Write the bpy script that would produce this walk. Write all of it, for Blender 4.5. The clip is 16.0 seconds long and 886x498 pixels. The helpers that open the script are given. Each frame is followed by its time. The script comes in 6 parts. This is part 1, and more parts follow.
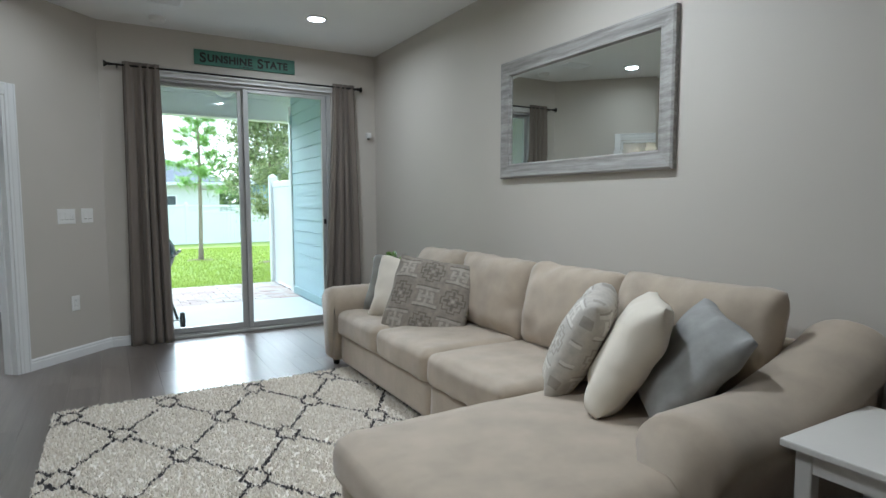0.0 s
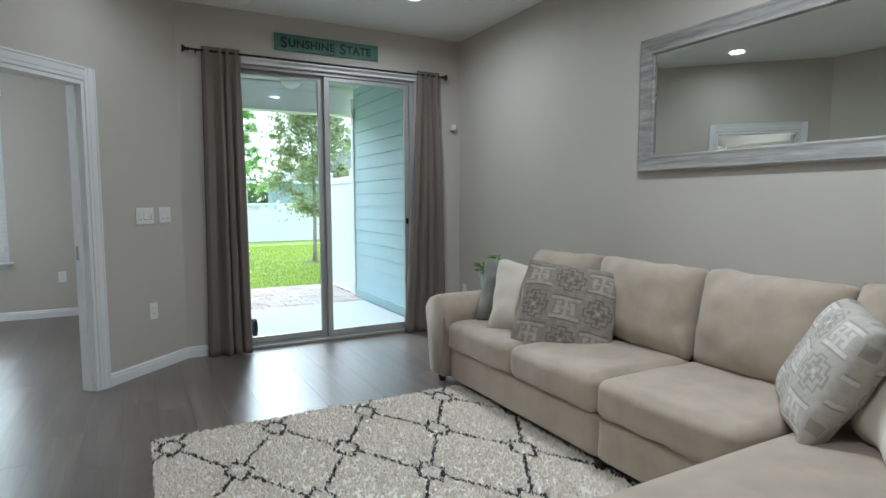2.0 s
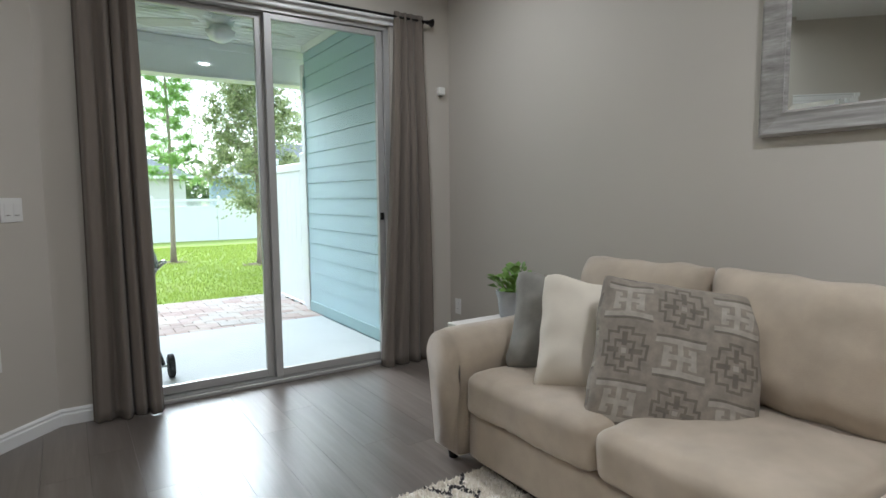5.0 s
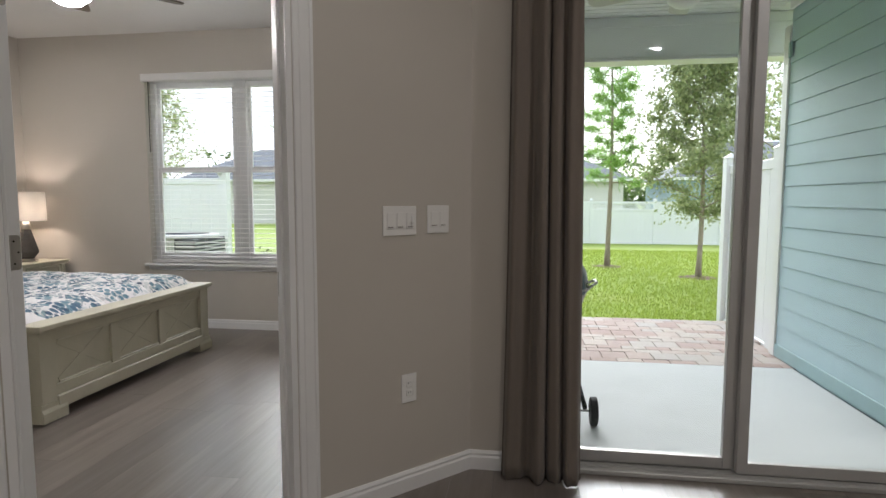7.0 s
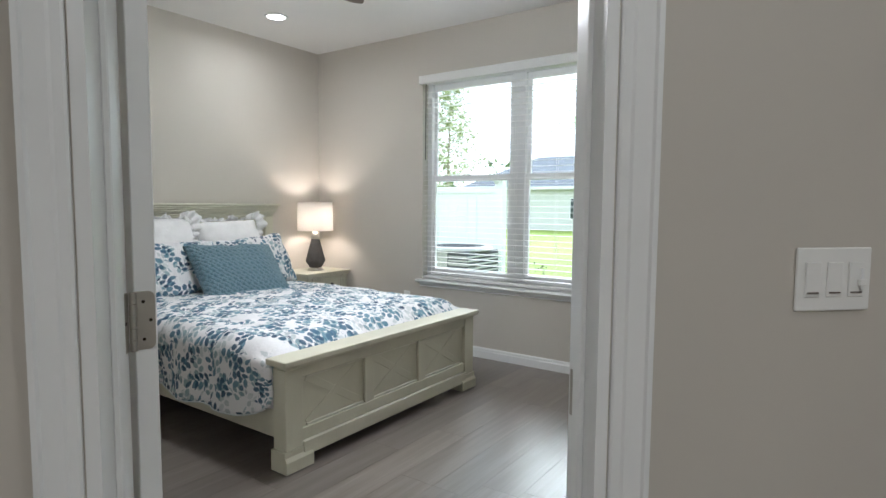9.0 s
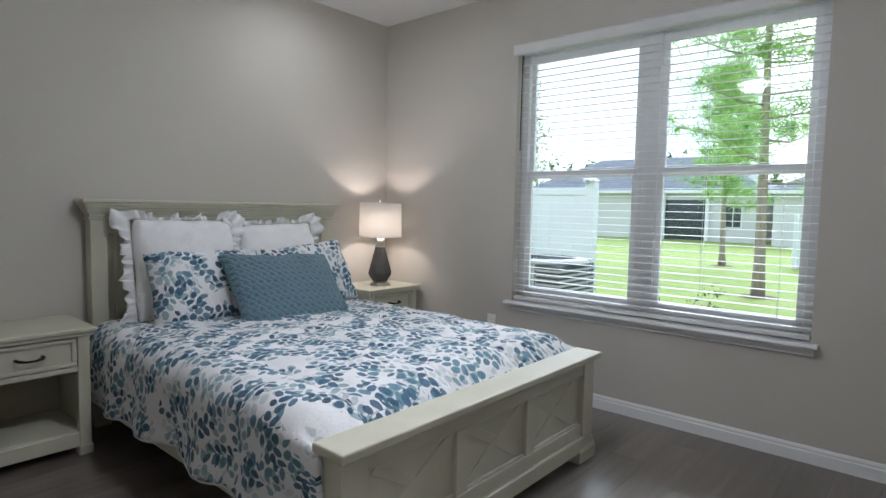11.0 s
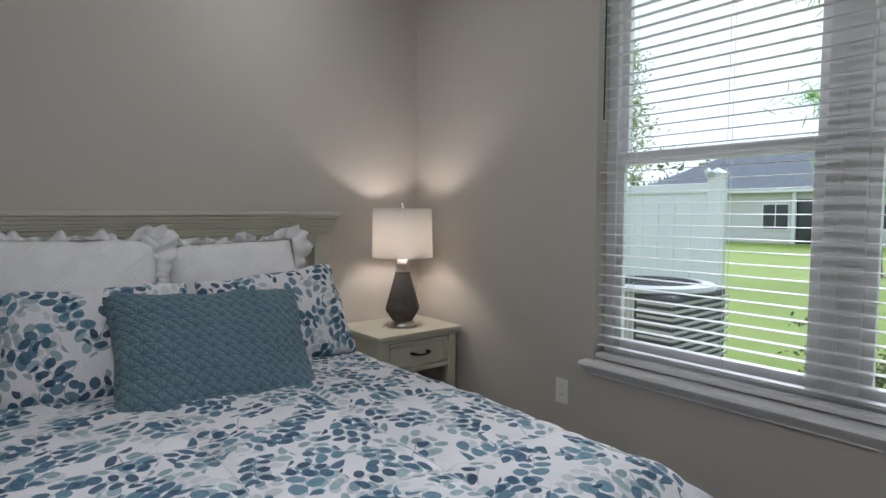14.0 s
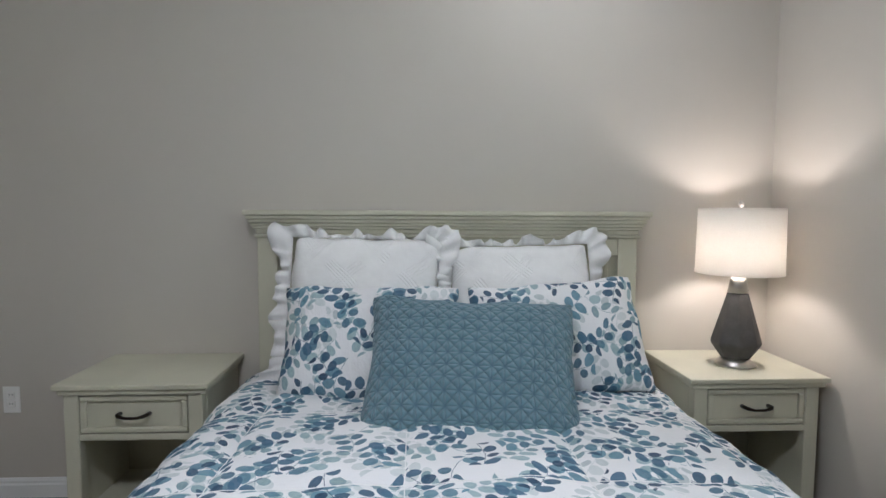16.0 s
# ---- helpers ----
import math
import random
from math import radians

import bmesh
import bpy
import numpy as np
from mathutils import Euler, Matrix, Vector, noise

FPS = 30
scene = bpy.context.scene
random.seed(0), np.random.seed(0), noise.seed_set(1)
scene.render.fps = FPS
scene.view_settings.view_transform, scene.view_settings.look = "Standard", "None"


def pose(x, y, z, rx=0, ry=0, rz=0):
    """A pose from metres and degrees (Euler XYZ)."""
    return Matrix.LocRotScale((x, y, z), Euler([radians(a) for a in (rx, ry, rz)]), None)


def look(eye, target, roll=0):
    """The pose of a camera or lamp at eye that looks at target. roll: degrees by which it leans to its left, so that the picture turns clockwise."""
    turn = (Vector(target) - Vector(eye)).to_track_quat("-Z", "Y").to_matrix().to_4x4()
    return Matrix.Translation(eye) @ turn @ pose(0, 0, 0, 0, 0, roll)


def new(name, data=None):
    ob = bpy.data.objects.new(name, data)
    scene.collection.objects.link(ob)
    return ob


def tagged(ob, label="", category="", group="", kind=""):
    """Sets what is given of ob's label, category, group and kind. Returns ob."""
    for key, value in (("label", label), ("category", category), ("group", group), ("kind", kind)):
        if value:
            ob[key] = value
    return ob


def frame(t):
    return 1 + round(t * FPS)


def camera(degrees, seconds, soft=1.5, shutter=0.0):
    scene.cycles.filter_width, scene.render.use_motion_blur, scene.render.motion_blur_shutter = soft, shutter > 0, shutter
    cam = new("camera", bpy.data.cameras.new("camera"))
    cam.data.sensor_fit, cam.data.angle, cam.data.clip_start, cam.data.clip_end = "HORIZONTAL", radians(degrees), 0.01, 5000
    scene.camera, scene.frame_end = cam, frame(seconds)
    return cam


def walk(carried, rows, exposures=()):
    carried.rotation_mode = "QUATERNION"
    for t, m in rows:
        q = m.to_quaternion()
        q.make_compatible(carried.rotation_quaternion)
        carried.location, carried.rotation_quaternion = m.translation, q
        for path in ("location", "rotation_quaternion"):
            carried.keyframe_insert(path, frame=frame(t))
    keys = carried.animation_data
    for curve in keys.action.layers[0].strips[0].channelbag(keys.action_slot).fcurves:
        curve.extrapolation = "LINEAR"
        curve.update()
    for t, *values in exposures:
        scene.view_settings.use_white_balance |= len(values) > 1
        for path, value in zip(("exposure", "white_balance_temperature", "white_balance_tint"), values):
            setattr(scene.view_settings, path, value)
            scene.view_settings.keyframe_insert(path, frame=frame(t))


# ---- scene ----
cam = camera(75.8, 16.0)
PATH = [
    (0, (-0.017, 0.041, 1.236), (0.986, 1.764, 1.073), -0.1),
    (0.5, (-0.118, 0.219, 1.225), (0.765, 2.006, 1.063), -0.1),
    (1, (-0.15, 0.429, 1.226), (0.695, 2.234, 1.062), -0.1),
    (1.5, (-0.233, 0.606, 1.229), (0.64, 2.397, 1.061), -0.1),
    (2, (-0.379, 0.791, 1.233), (0.567, 2.545, 1.064), -0.2),
    (2.5, (-0.455, 0.945, 1.213), (0.594, 2.639, 1.042), -0.2),
    (3, (-0.41, 1.137, 1.211), (0.749, 2.757, 1.034), -0.3),
    (3.2, (-0.382, 1.224, 1.213), (0.824, 2.81, 1.036), -0.4),
    (5.3, (0.066, 2.283, 1.181), (1.094, 3.988, 0.989), -0.7),
    (5.5, (0.073, 2.396, 1.186), (0.983, 4.166, 0.995), -0.6),
    (6, (0.105, 2.655, 1.184), (0.653, 4.569, 0.998), -0.4),
    (6.5, (0.182, 2.902, 1.21), (0.3, 4.891, 1.03), -0.2),
    (7, (0.178, 3.148, 1.217), (-0.108, 5.12, 1.044), 0.1),
    (7.5, (0.151, 3.421, 1.224), (-0.461, 5.317, 1.058), 0.3),
    (8, (0.091, 3.684, 1.251), (-0.768, 5.482, 1.084), 0.2),
    (8.5, (-0.096, 3.898, 1.25), (-1.129, 5.603, 1.088), 0.2),
    (9, (-0.307, 4.101, 1.264), (-1.456, 5.731, 1.11), 0.4),
    (9.5, (-0.499, 4.298, 1.271), (-1.728, 5.869, 1.123), 0.5),
    (11.8, (-1.369, 5.046, 1.249), (-2.722, 6.514, 1.113), 0.4),
    (12, (-1.419, 5.133, 1.249), (-2.787, 6.586, 1.116), 0.1),
    (12.5, (-1.586, 5.287, 1.26), (-2.953, 6.741, 1.123), 0.1),
    (13, (-1.656, 5.537, 1.249), (-3.05, 6.965, 1.116), 0.1),
    (13.5, (-1.727, 5.791, 1.268), (-3.17, 7.17, 1.132), 0.0),
    (14, (-1.84, 6.019, 1.261), (-3.391, 7.276, 1.133), 0.1),
    (14.5, (-1.931, 6.179, 1.25), (-3.617, 7.247, 1.122), 0.1),
    (15, (-1.967, 6.33, 1.241), (-3.799, 7.122, 1.113), 0.2),
    (15.5, (-2.061, 6.42, 1.254), (-4.003, 6.881, 1.124), 0.3),
    (16, (-2.152, 6.488, 1.275), (-4.145, 6.587, 1.132), 0.3),
]
walk(cam, [(t, look(eye, target, roll)) for t, eye, target, roll in PATH],
     [(0, 1.5, 5300, 6), (3.2, 1.4, 5300, 6), (5.5, 1.35, 5700, 11), (6.2, 1.05, 5750, 13), (7.0, 0.95, 6200, 15), (8.0, 1.2, 6150, 13), (9.0, 1.45, 5700, 9), (9.7, 1.4, 5600, 10), (11.8, 0.62, 5500, 13), (13.5, 0.45, 5600, 14), (14.5, 0.45, 5750, 13), (15.5, 0.82, 5750, 12), (16, 1.2, 5550, 11)])

# ---- world and large lights ----
world = bpy.data.worlds.new("world")
scene.world = world
world.use_nodes = True
wn, wl = world.node_tree.nodes, world.node_tree.links
wn.clear()
w_out, w_bg, w_sky = wn.new("ShaderNodeOutputWorld"), wn.new("ShaderNodeBackground"), wn.new("ShaderNodeTexSky")
w_sky.sky_type, w_sky.sun_disc = "NISHITA", False
w_sky.sun_elevation, w_sky.sun_rotation = radians(30), radians(-4.2)
w_sky.air_density, w_sky.dust_density = 1.0, 3.0
w_tc, w_noise, w_ramp, w_mix = wn.new("ShaderNodeTexCoord"), wn.new("ShaderNodeTexNoise"), wn.new("ShaderNodeValToRGB"), wn.new("ShaderNodeMix")
w_noise.inputs["Scale"].default_value, w_noise.inputs["Detail"].default_value = 3.2, 6.0
w_ramp.color_ramp.elements[0].position, w_ramp.color_ramp.elements[1].position = 0.40, 0.62
w_mix.data_type = "RGBA"
w_n2, w_r2 = wn.new("ShaderNodeTexNoise"), wn.new("ShaderNodeValToRGB")
w_n2.inputs["Scale"].default_value, w_n2.inputs["Detail"].default_value = 5.5, 7.0
w_r2.color_ramp.elements[0].position, w_r2.color_ramp.elements[1].position = 0.42, 0.60
w_r2.color_ramp.elements[0].color, w_r2.color_ramp.elements[1].color = (0.50, 0.55, 0.64, 1), (1.0, 1.0, 1.0, 1)
w_gain = wn.new("ShaderNodeVectorMath")
w_gain.operation = "SCALE"
w_gain.inputs["Scale"].default_value = 8.8
wl.new(w_r2.outputs["Color"], w_gain.inputs[0])
wl.new(w_gain.outputs["Vector"], w_mix.inputs["B"])
wl.new(w_tc.outputs["Generated"], w_n2.inputs["Vector"])
wl.new(w_tc.outputs["Generated"], w_noise.inputs["Vector"])
wl.new(w_noise.outputs["Fac"], w_ramp.inputs["Fac"])
w_scale = wn.new("ShaderNodeMapRange")
w_scale.inputs["To Min"].default_value, w_scale.inputs["To Max"].default_value = 0.80, 1.0
wl.new(w_ramp.outputs["Color"], w_scale.inputs["Value"])
wl.new(w_scale.outputs["Result"], w_mix.inputs["Factor"])
wl.new(w_sky.outputs["Color"], w_mix.inputs["A"])
wl.new(w_mix.outputs["Result"], w_bg.inputs["Color"])
w_bg.inputs["Strength"].default_value = 0.15
wl.new(w_bg.outputs["Background"], w_out.inputs["Surface"])

sun_data = bpy.data.lights.new("sun", "SUN")
sun_data.energy, sun_data.angle, sun_data.color = 3.1, radians(38), (1.0, 0.97, 0.93)
sun = new("sun", sun_data)
sun.matrix_world = look((-1.2, 16.3, 9.4), (0.0, 0.0, 0))


def lamp_disc(x, y, z, watts, radius, color):
    d = bpy.data.lights.new("can_lamp", "AREA")
    d.shape, d.size, d.energy, d.color = "DISK", radius * 2, watts, color
    d.spread = radians(168)  # the recess cuts the light off to the side
    o = new("can_lamp", d)
    o.matrix_world = pose(x, y, z)
    return o


WARM = (1.0, 0.958, 0.885)
LIVING_CANS = [(1.506, 4.72), (-0.27, 4.60), (1.45, 2.2), (-0.2, 1.6)]
BED_CANS = [(-4.06, 7.115)]
for (cx, cy), watts in zip(LIVING_CANS, (4.4, 1.2, 8.6, 7.6)):
    lamp_disc(cx, cy, 2.728, watts, 0.062, WARM)
for (cx, cy), watts in zip(BED_CANS, (2.2,)):
    lamp_disc(cx, cy, 2.728, watts, 0.062, WARM)
d = bpy.data.lights.new("lamp_bulb", "POINT")
d.energy, d.color, d.shadow_soft_size = 3.6, (1.0, 0.84, 0.70), 0.035
new("lamp_bulb", d).location = (-4.41, 7.815, 1.15)

# ---- materials ----


def mat(name):
    m = bpy.data.materials.new(name)
    m.use_nodes = True
    nt = m.node_tree
    b = nt.nodes["Principled BSDF"]
    return m, nt.nodes, nt.links, b


def coords(n, l, kind="Object", scale=(1, 1, 1)):
    tc, mp = n.new("ShaderNodeTexCoord"), n.new("ShaderNodeMapping")
    mp.inputs["Scale"].default_value = scale
    l.new(tc.outputs[kind], mp.inputs["Vector"])
    return mp.outputs["Vector"]


def noise_tex(n, l, vec, scale, detail=4, rough=0.55):
    t = n.new("ShaderNodeTexNoise")
    t.inputs["Scale"].default_value, t.inputs["Detail"].default_value, t.inputs["Roughness"].default_value = scale, detail, rough
    l.new(vec, t.inputs["Vector"])
    return t.outputs["Fac"]


def ramp(n, l, fac, stops):
    r = n.new("ShaderNodeValToRGB")
    while len(r.color_ramp.elements) < len(stops):
        r.color_ramp.elements.new(0.5)
    for e, (p, c) in zip(r.color_ramp.elements, stops):
        e.position, e.color = p, (*c, 1)
    l.new(fac, r.inputs["Fac"])
    return r.outputs["Color"]


def bump(n, l, b, height, strength, dist):
    bp = n.new("ShaderNodeBump")
    bp.inputs["Strength"].default_value, bp.inputs["Distance"].default_value = strength, dist
    l.new(height, bp.inputs["Height"])
    l.new(bp.outputs["Normal"], b.inputs["Normal"])
    return bp


def math_node(n, l, op, a, b=None, c=None):
    m = n.new("ShaderNodeMath")
    m.operation = op
    for i, v in enumerate((a, b, c)):
        if v is None:
            continue
        if isinstance(v, (int, float)):
            m.inputs[i].default_value = v
        else:
            l.new(v, m.inputs[i])
    return m.outputs[0]


def mixc(n, l, fac, a, b):
    m = n.new("ShaderNodeMix")
    m.data_type = "RGBA"
    for k, v in (("Factor", fac), ("A", a), ("B", b)):
        if isinstance(v, (int, float)):
            m.inputs[k].default_value = v
        elif isinstance(v, tuple):
            m.inputs[k].default_value = (*v, 1)
        else:
            l.new(v, m.inputs[k])
    return m.outputs["Result"]


def surface(name, color, rough=0.5, var=0.06, scale=6.0, fine=120.0, bump_s=0.15, bump_d=0.002, metal=0.0, kind="Object", stretch=(1, 1, 1), sheen=0.0):
    """A painted, woven or worn surface with variation at two scales."""
    m, n, l, b = mat(name)
    v = coords(n, l, kind, stretch)
    f1, f2 = noise_tex(n, l, v, scale), noise_tex(n, l, v, fine, 3)
    lo, hi = tuple(c * (1 - var) for c in color), tuple(min(1, c * (1 + var)) for c in color)
    c1 = ramp(n, l, f1, [(0.3, lo), (0.7, hi)])
    c2 = mixc(n, l, math_node(n, l, "MULTIPLY", f2, var * 2.0), c1, tuple(c * 0.55 for c in color))
    l.new(c2, b.inputs["Base Color"])
    r = n.new("ShaderNodeMapRange")
    r.inputs["To Min"].default_value, r.inputs["To Max"].default_value = max(0.02, rough - 0.07), min(1, rough + 0.07)
    l.new(f1, r.inputs["Value"])
    l.new(r.outputs["Result"], b.inputs["Roughness"])
    b.inputs["Metallic"].default_value = metal
    b.inputs["Sheen Weight"].default_value = sheen
    bump(n, l, b, f2, bump_s, bump_d)
    return m


M_WALL = surface("wall_paint", (0.55, 0.512, 0.455), 0.62, 0.02, 1.2, 240, 0.12, 0.001)
M_CEIL = surface("ceiling_paint", (0.80, 0.79, 0.77), 0.85, 0.015, 1.5, 90, 0.35, 0.002)
M_TRIM = surface("trim_paint", (0.80, 0.80, 0.79), 0.32, 0.02, 3, 60, 0.05, 0.0006)
M_PLASTIC = surface("white_plastic", (0.82, 0.81, 0.78), 0.35, 0.015, 6, 80, 0.03, 0.0004)
M_ALU = surface("slider_metal", (0.47, 0.465, 0.45), 0.38, 0.05, 4, 120, 0.06, 0.0005, 0.25)
M_VINYLW = surface("window_vinyl", (0.78, 0.78, 0.78), 0.35, 0.02, 4, 60, 0.04, 0.0005)
M_SLAT = surface("blind_slat_white", (0.82, 0.81, 0.79), 0.40, 0.02, 3, 60, 0.05, 0.0005)


def let_through(m, share, color):
    """Thin pale plastic: a share of the light goes through."""
    n, l = m.node_tree.nodes, m.node_tree.links
    b = n["Principled BSDF"]
    tr, mx = n.new("ShaderNodeBsdfTranslucent"), n.new("ShaderNodeMixShader")
    tr.inputs["Color"].default_value = (*color, 1)
    mx.inputs["Fac"].default_value = share
    l.new(b.outputs["BSDF"], mx.inputs[1])
    l.new(tr.outputs["BSDF"], mx.inputs[2])
    l.new(mx.outputs["Shader"], n["Material Output"].inputs["Surface"])


let_through(M_SLAT, 0.14, (0.86, 0.86, 0.84))
M_BLACK = surface("black_metal", (0.022, 0.021, 0.02), 0.42, 0.1, 12, 150, 0.1, 0.0006, 0.6)
M_BRONZE = surface("bronze_handle", (0.035, 0.028, 0.022), 0.35, 0.15, 20, 200, 0.1, 0.0005, 0.8)
M_NICKEL = surface("brushed_nickel", (0.55, 0.52, 0.48), 0.30, 0.06, 10, 250, 0.1, 0.0004, 1.0, stretch=(1, 1, 12))
M_CREAMWOOD = surface("cream_painted_wood", (0.58, 0.56, 0.44), 0.42, 0.06, 5, 70, 0.2, 0.0012, stretch=(1, 1, 0.4))
M_WORN = surface("cream_wood_worn_edge", (0.66, 0.64, 0.53), 0.45, 0.10, 14, 80, 0.25, 0.0015)
# darker copy of the cream: shade inside the nightstand put into the colour
M_SHADEDIN = surface("cabinet_inside_shaded", (0.40, 0.38, 0.28), 0.6, 0.10, 4, 60, 0.2, 0.001)
M_SOFA = surface("beige_microfibre", (0.425, 0.352, 0.268), 0.85, 0.12, 7.0, 320, 0.5, 0.002, sheen=0.25)
M_CREAMCLOTH = surface("cream_cotton", (0.66, 0.60, 0.50), 0.9, 0.04, 9, 420, 0.3, 0.0012, sheen=0.1)
M_GREYCLOTH = surface("grey_velvet", (0.225, 0.215, 0.190), 0.85, 0.16, 14, 420, 0.3, 0.0012, sheen=0.06)
M_GREYBLUE = surface("grey_blue_velvet", (0.295, 0.29, 0.275), 0.8, 0.16, 14, 420, 0.3, 0.0012, sheen=0.08)
M_FRETDARK = surface("woven_taupe", (0.165, 0.140, 0.112), 0.9, 0.22, 30, 500, 0.6, 0.0016)
M_FRETLIGHT = surface("woven_pale_beige", (0.365, 0.325, 0.273), 0.9, 0.2, 30, 500, 0.6, 0.0016)
M_FRETGREY = surface("woven_pale_grey", (0.35, 0.32, 0.28), 0.9, 0.12, 30, 500, 0.6, 0.0016)
M_FRETWHITE = surface("woven_off_white", (0.62, 0.59, 0.53), 0.9, 0.10, 30, 500, 0.6, 0.0016)
M_FRETMID = surface("fret_ground", (0.262, 0.226, 0.184), 0.9, 0.22, 30, 500, 0.6, 0.0016)
M_FRETPALE = surface("fret_ground_pale", (0.48, 0.445, 0.39), 0.9, 0.12, 30, 500, 0.6, 0.0016)
M_SHAM = surface("white_cotton", (0.84, 0.83, 0.82), 0.9, 0.03, 12, 300, 0.5, 0.002)
M_CURTAIN = surface("taupe_curtain", (0.172, 0.143, 0.117), 0.9, 0.07, 6, 420, 0.4, 0.0012, stretch=(1, 1, 0.25), sheen=0.15)
M_SIGN = surface("sign_green", (0.075, 0.20, 0.145), 0.6, 0.22, 14, 60, 0.3, 0.001, stretch=(0.4, 1, 2))
M_INK = surface("sign_black", (0.015, 0.018, 0.017), 0.6, 0.2, 30, 100, 0.1, 0.0005)
M_POT = surface("grey_pot", (0.33, 0.34, 0.35), 0.55, 0.08, 12, 120, 0.2, 0.001)
M_SOIL = surface("soil", (0.035, 0.025, 0.018), 0.95, 0.3, 40, 150, 0.8, 0.004)
M_LEAFP = surface("houseplant_leaf", (0.17, 0.30, 0.055), 0.45, 0.45, 30, 120, 0.15, 0.001)
M_TABLE = surface("white_lacquer_wood", (0.74, 0.71, 0.66), 0.35, 0.03, 4, 80, 0.08, 0.0006)
M_BASKET = surface("black_basket", (0.015, 0.015, 0.016), 0.7, 0.2, 30, 200, 0.5, 0.002)
M_CEMENT = surface("lamp_cement", (0.085, 0.08, 0.075), 0.75, 0.22, 18, 90, 0.5, 0.0018)
M_TEAL = surface("teal_siding", (0.45, 0.60, 0.65), 0.6, 0.05, 3, 60, 0.08, 0.0008, stretch=(1, 0.3, 3))
M_TEALTRIM = surface("teal_trim", (0.34, 0.48, 0.50), 0.6, 0.06, 4, 60, 0.2, 0.001)
M_SLAB = surface("porch_concrete", (0.50, 0.515, 0.515), 0.8, 0.06, 3, 110, 0.4, 0.002)
M_JOINT = surface("paver_sand", (0.30, 0.27, 0.23), 0.95, 0.15, 8, 120, 0.5, 0.003)
M_VFENCE = surface("white_vinyl_fence", (0.82, 0.83, 0.84), 0.4, 0.03, 2, 40, 0.05, 0.0006)
M_GRILL = surface("grill_enamel", (0.018, 0.022, 0.022), 0.22, 0.1, 8, 100, 0.05, 0.0005)
M_RUBBER = surface("black_rubber", (0.02, 0.02, 0.02), 0.8, 0.15, 20, 120, 0.2, 0.001)
M_PORCHW = surface("porch_white", (0.84, 0.86, 0.85), 0.6, 0.03, 3, 60, 0.1, 0.001)
M_FANGREY = surface("fan_blade_white", (0.60, 0.60, 0.57), 0.5, 0.05, 5, 80, 0.1, 0.0006, stretch=(1, 4, 1))
M_FANBROWN = surface("fan_blade_walnut", (0.10, 0.075, 0.055), 0.45, 0.2, 8, 80, 0.15, 0.0006, stretch=(1, 5, 1))
M_ROOF = surface("roof_shingle", (0.20, 0.21, 0.235), 0.9, 0.2, 2, 14, 0.6, 0.02)
M_HOUSEW = surface("house_siding_pale", (0.66, 0.65, 0.61), 0.7, 0.05, 1, 20, 0.2, 0.01, stretch=(0.2, 0.2, 6))
M_HOUSEB = surface("house_siding_blue", (0.34, 0.45, 0.52), 0.7, 0.05, 1, 20, 0.2, 0.01, stretch=(0.2, 0.2, 6))
M_DARKGLASS = surface("far_window_glass", (0.05, 0.06, 0.065), 0.12, 0.2, 2, 10, 0.02, 0.001)
M_BARK = surface("bark", (0.38, 0.31, 0.25), 0.95, 0.3, 9, 40, 0.9, 0.012, stretch=(2, 2, 0.5))
M_MULCH = surface("mulch", (0.13, 0.075, 0.045), 0.95, 0.4, 12, 60, 0.8, 0.01)
M_ACBODY = surface("ac_metal_grey", (0.50, 0.51, 0.50), 0.5, 0.05, 4, 60, 0.1, 0.001, 0.2)
M_ACDARK = surface("ac_coil_dark", (0.10, 0.105, 0.11), 0.6, 0.1, 10, 80, 0.2, 0.001, 0.4)
M_HINGE = surface("satin_hinge", (0.46, 0.435, 0.39), 0.42, 0.08, 20, 200, 0.08, 0.0004, 0.75)


def leaf_mat(name, dark, light):
    m, n, l, b = mat(name)
    geo = n.new("ShaderNodeNewGeometry")
    c = ramp(n, l, geo.outputs["Random Per Island"], [(0.0, dark), (1.0, light)])
    l.new(c, b.inputs["Base Color"])
    b.inputs["Roughness"].default_value = 0.6
    tr, mx = n.new("ShaderNodeBsdfTranslucent"), n.new("ShaderNodeMixShader")
    l.new(c, tr.inputs["Color"])
    mx.inputs["Fac"].default_value = 0.55
    l.new(b.outputs["BSDF"], mx.inputs[1])
    l.new(tr.outputs["BSDF"], mx.inputs[2])
    l.new(mx.outputs["Shader"], n["Material Output"].inputs["Surface"])
    return m


M_PINE = leaf_mat("pine_needles", (0.19, 0.34, 0.08), (0.42, 0.62, 0.20))
M_OAK = leaf_mat("broad_leaves", (0.22, 0.28, 0.13), (0.50, 0.53, 0.29))
M_FARLEAF = leaf_mat("far_leaves", (0.08, 0.13, 0.05), (0.18, 0.25, 0.09))
M_BUSH = leaf_mat("shrub_leaves", (0.05, 0.08, 0.03), (0.16, 0.19, 0.08))
M_BLADE = leaf_mat("grass_blades", (0.20, 0.28, 0.035), (0.34, 0.42, 0.07))


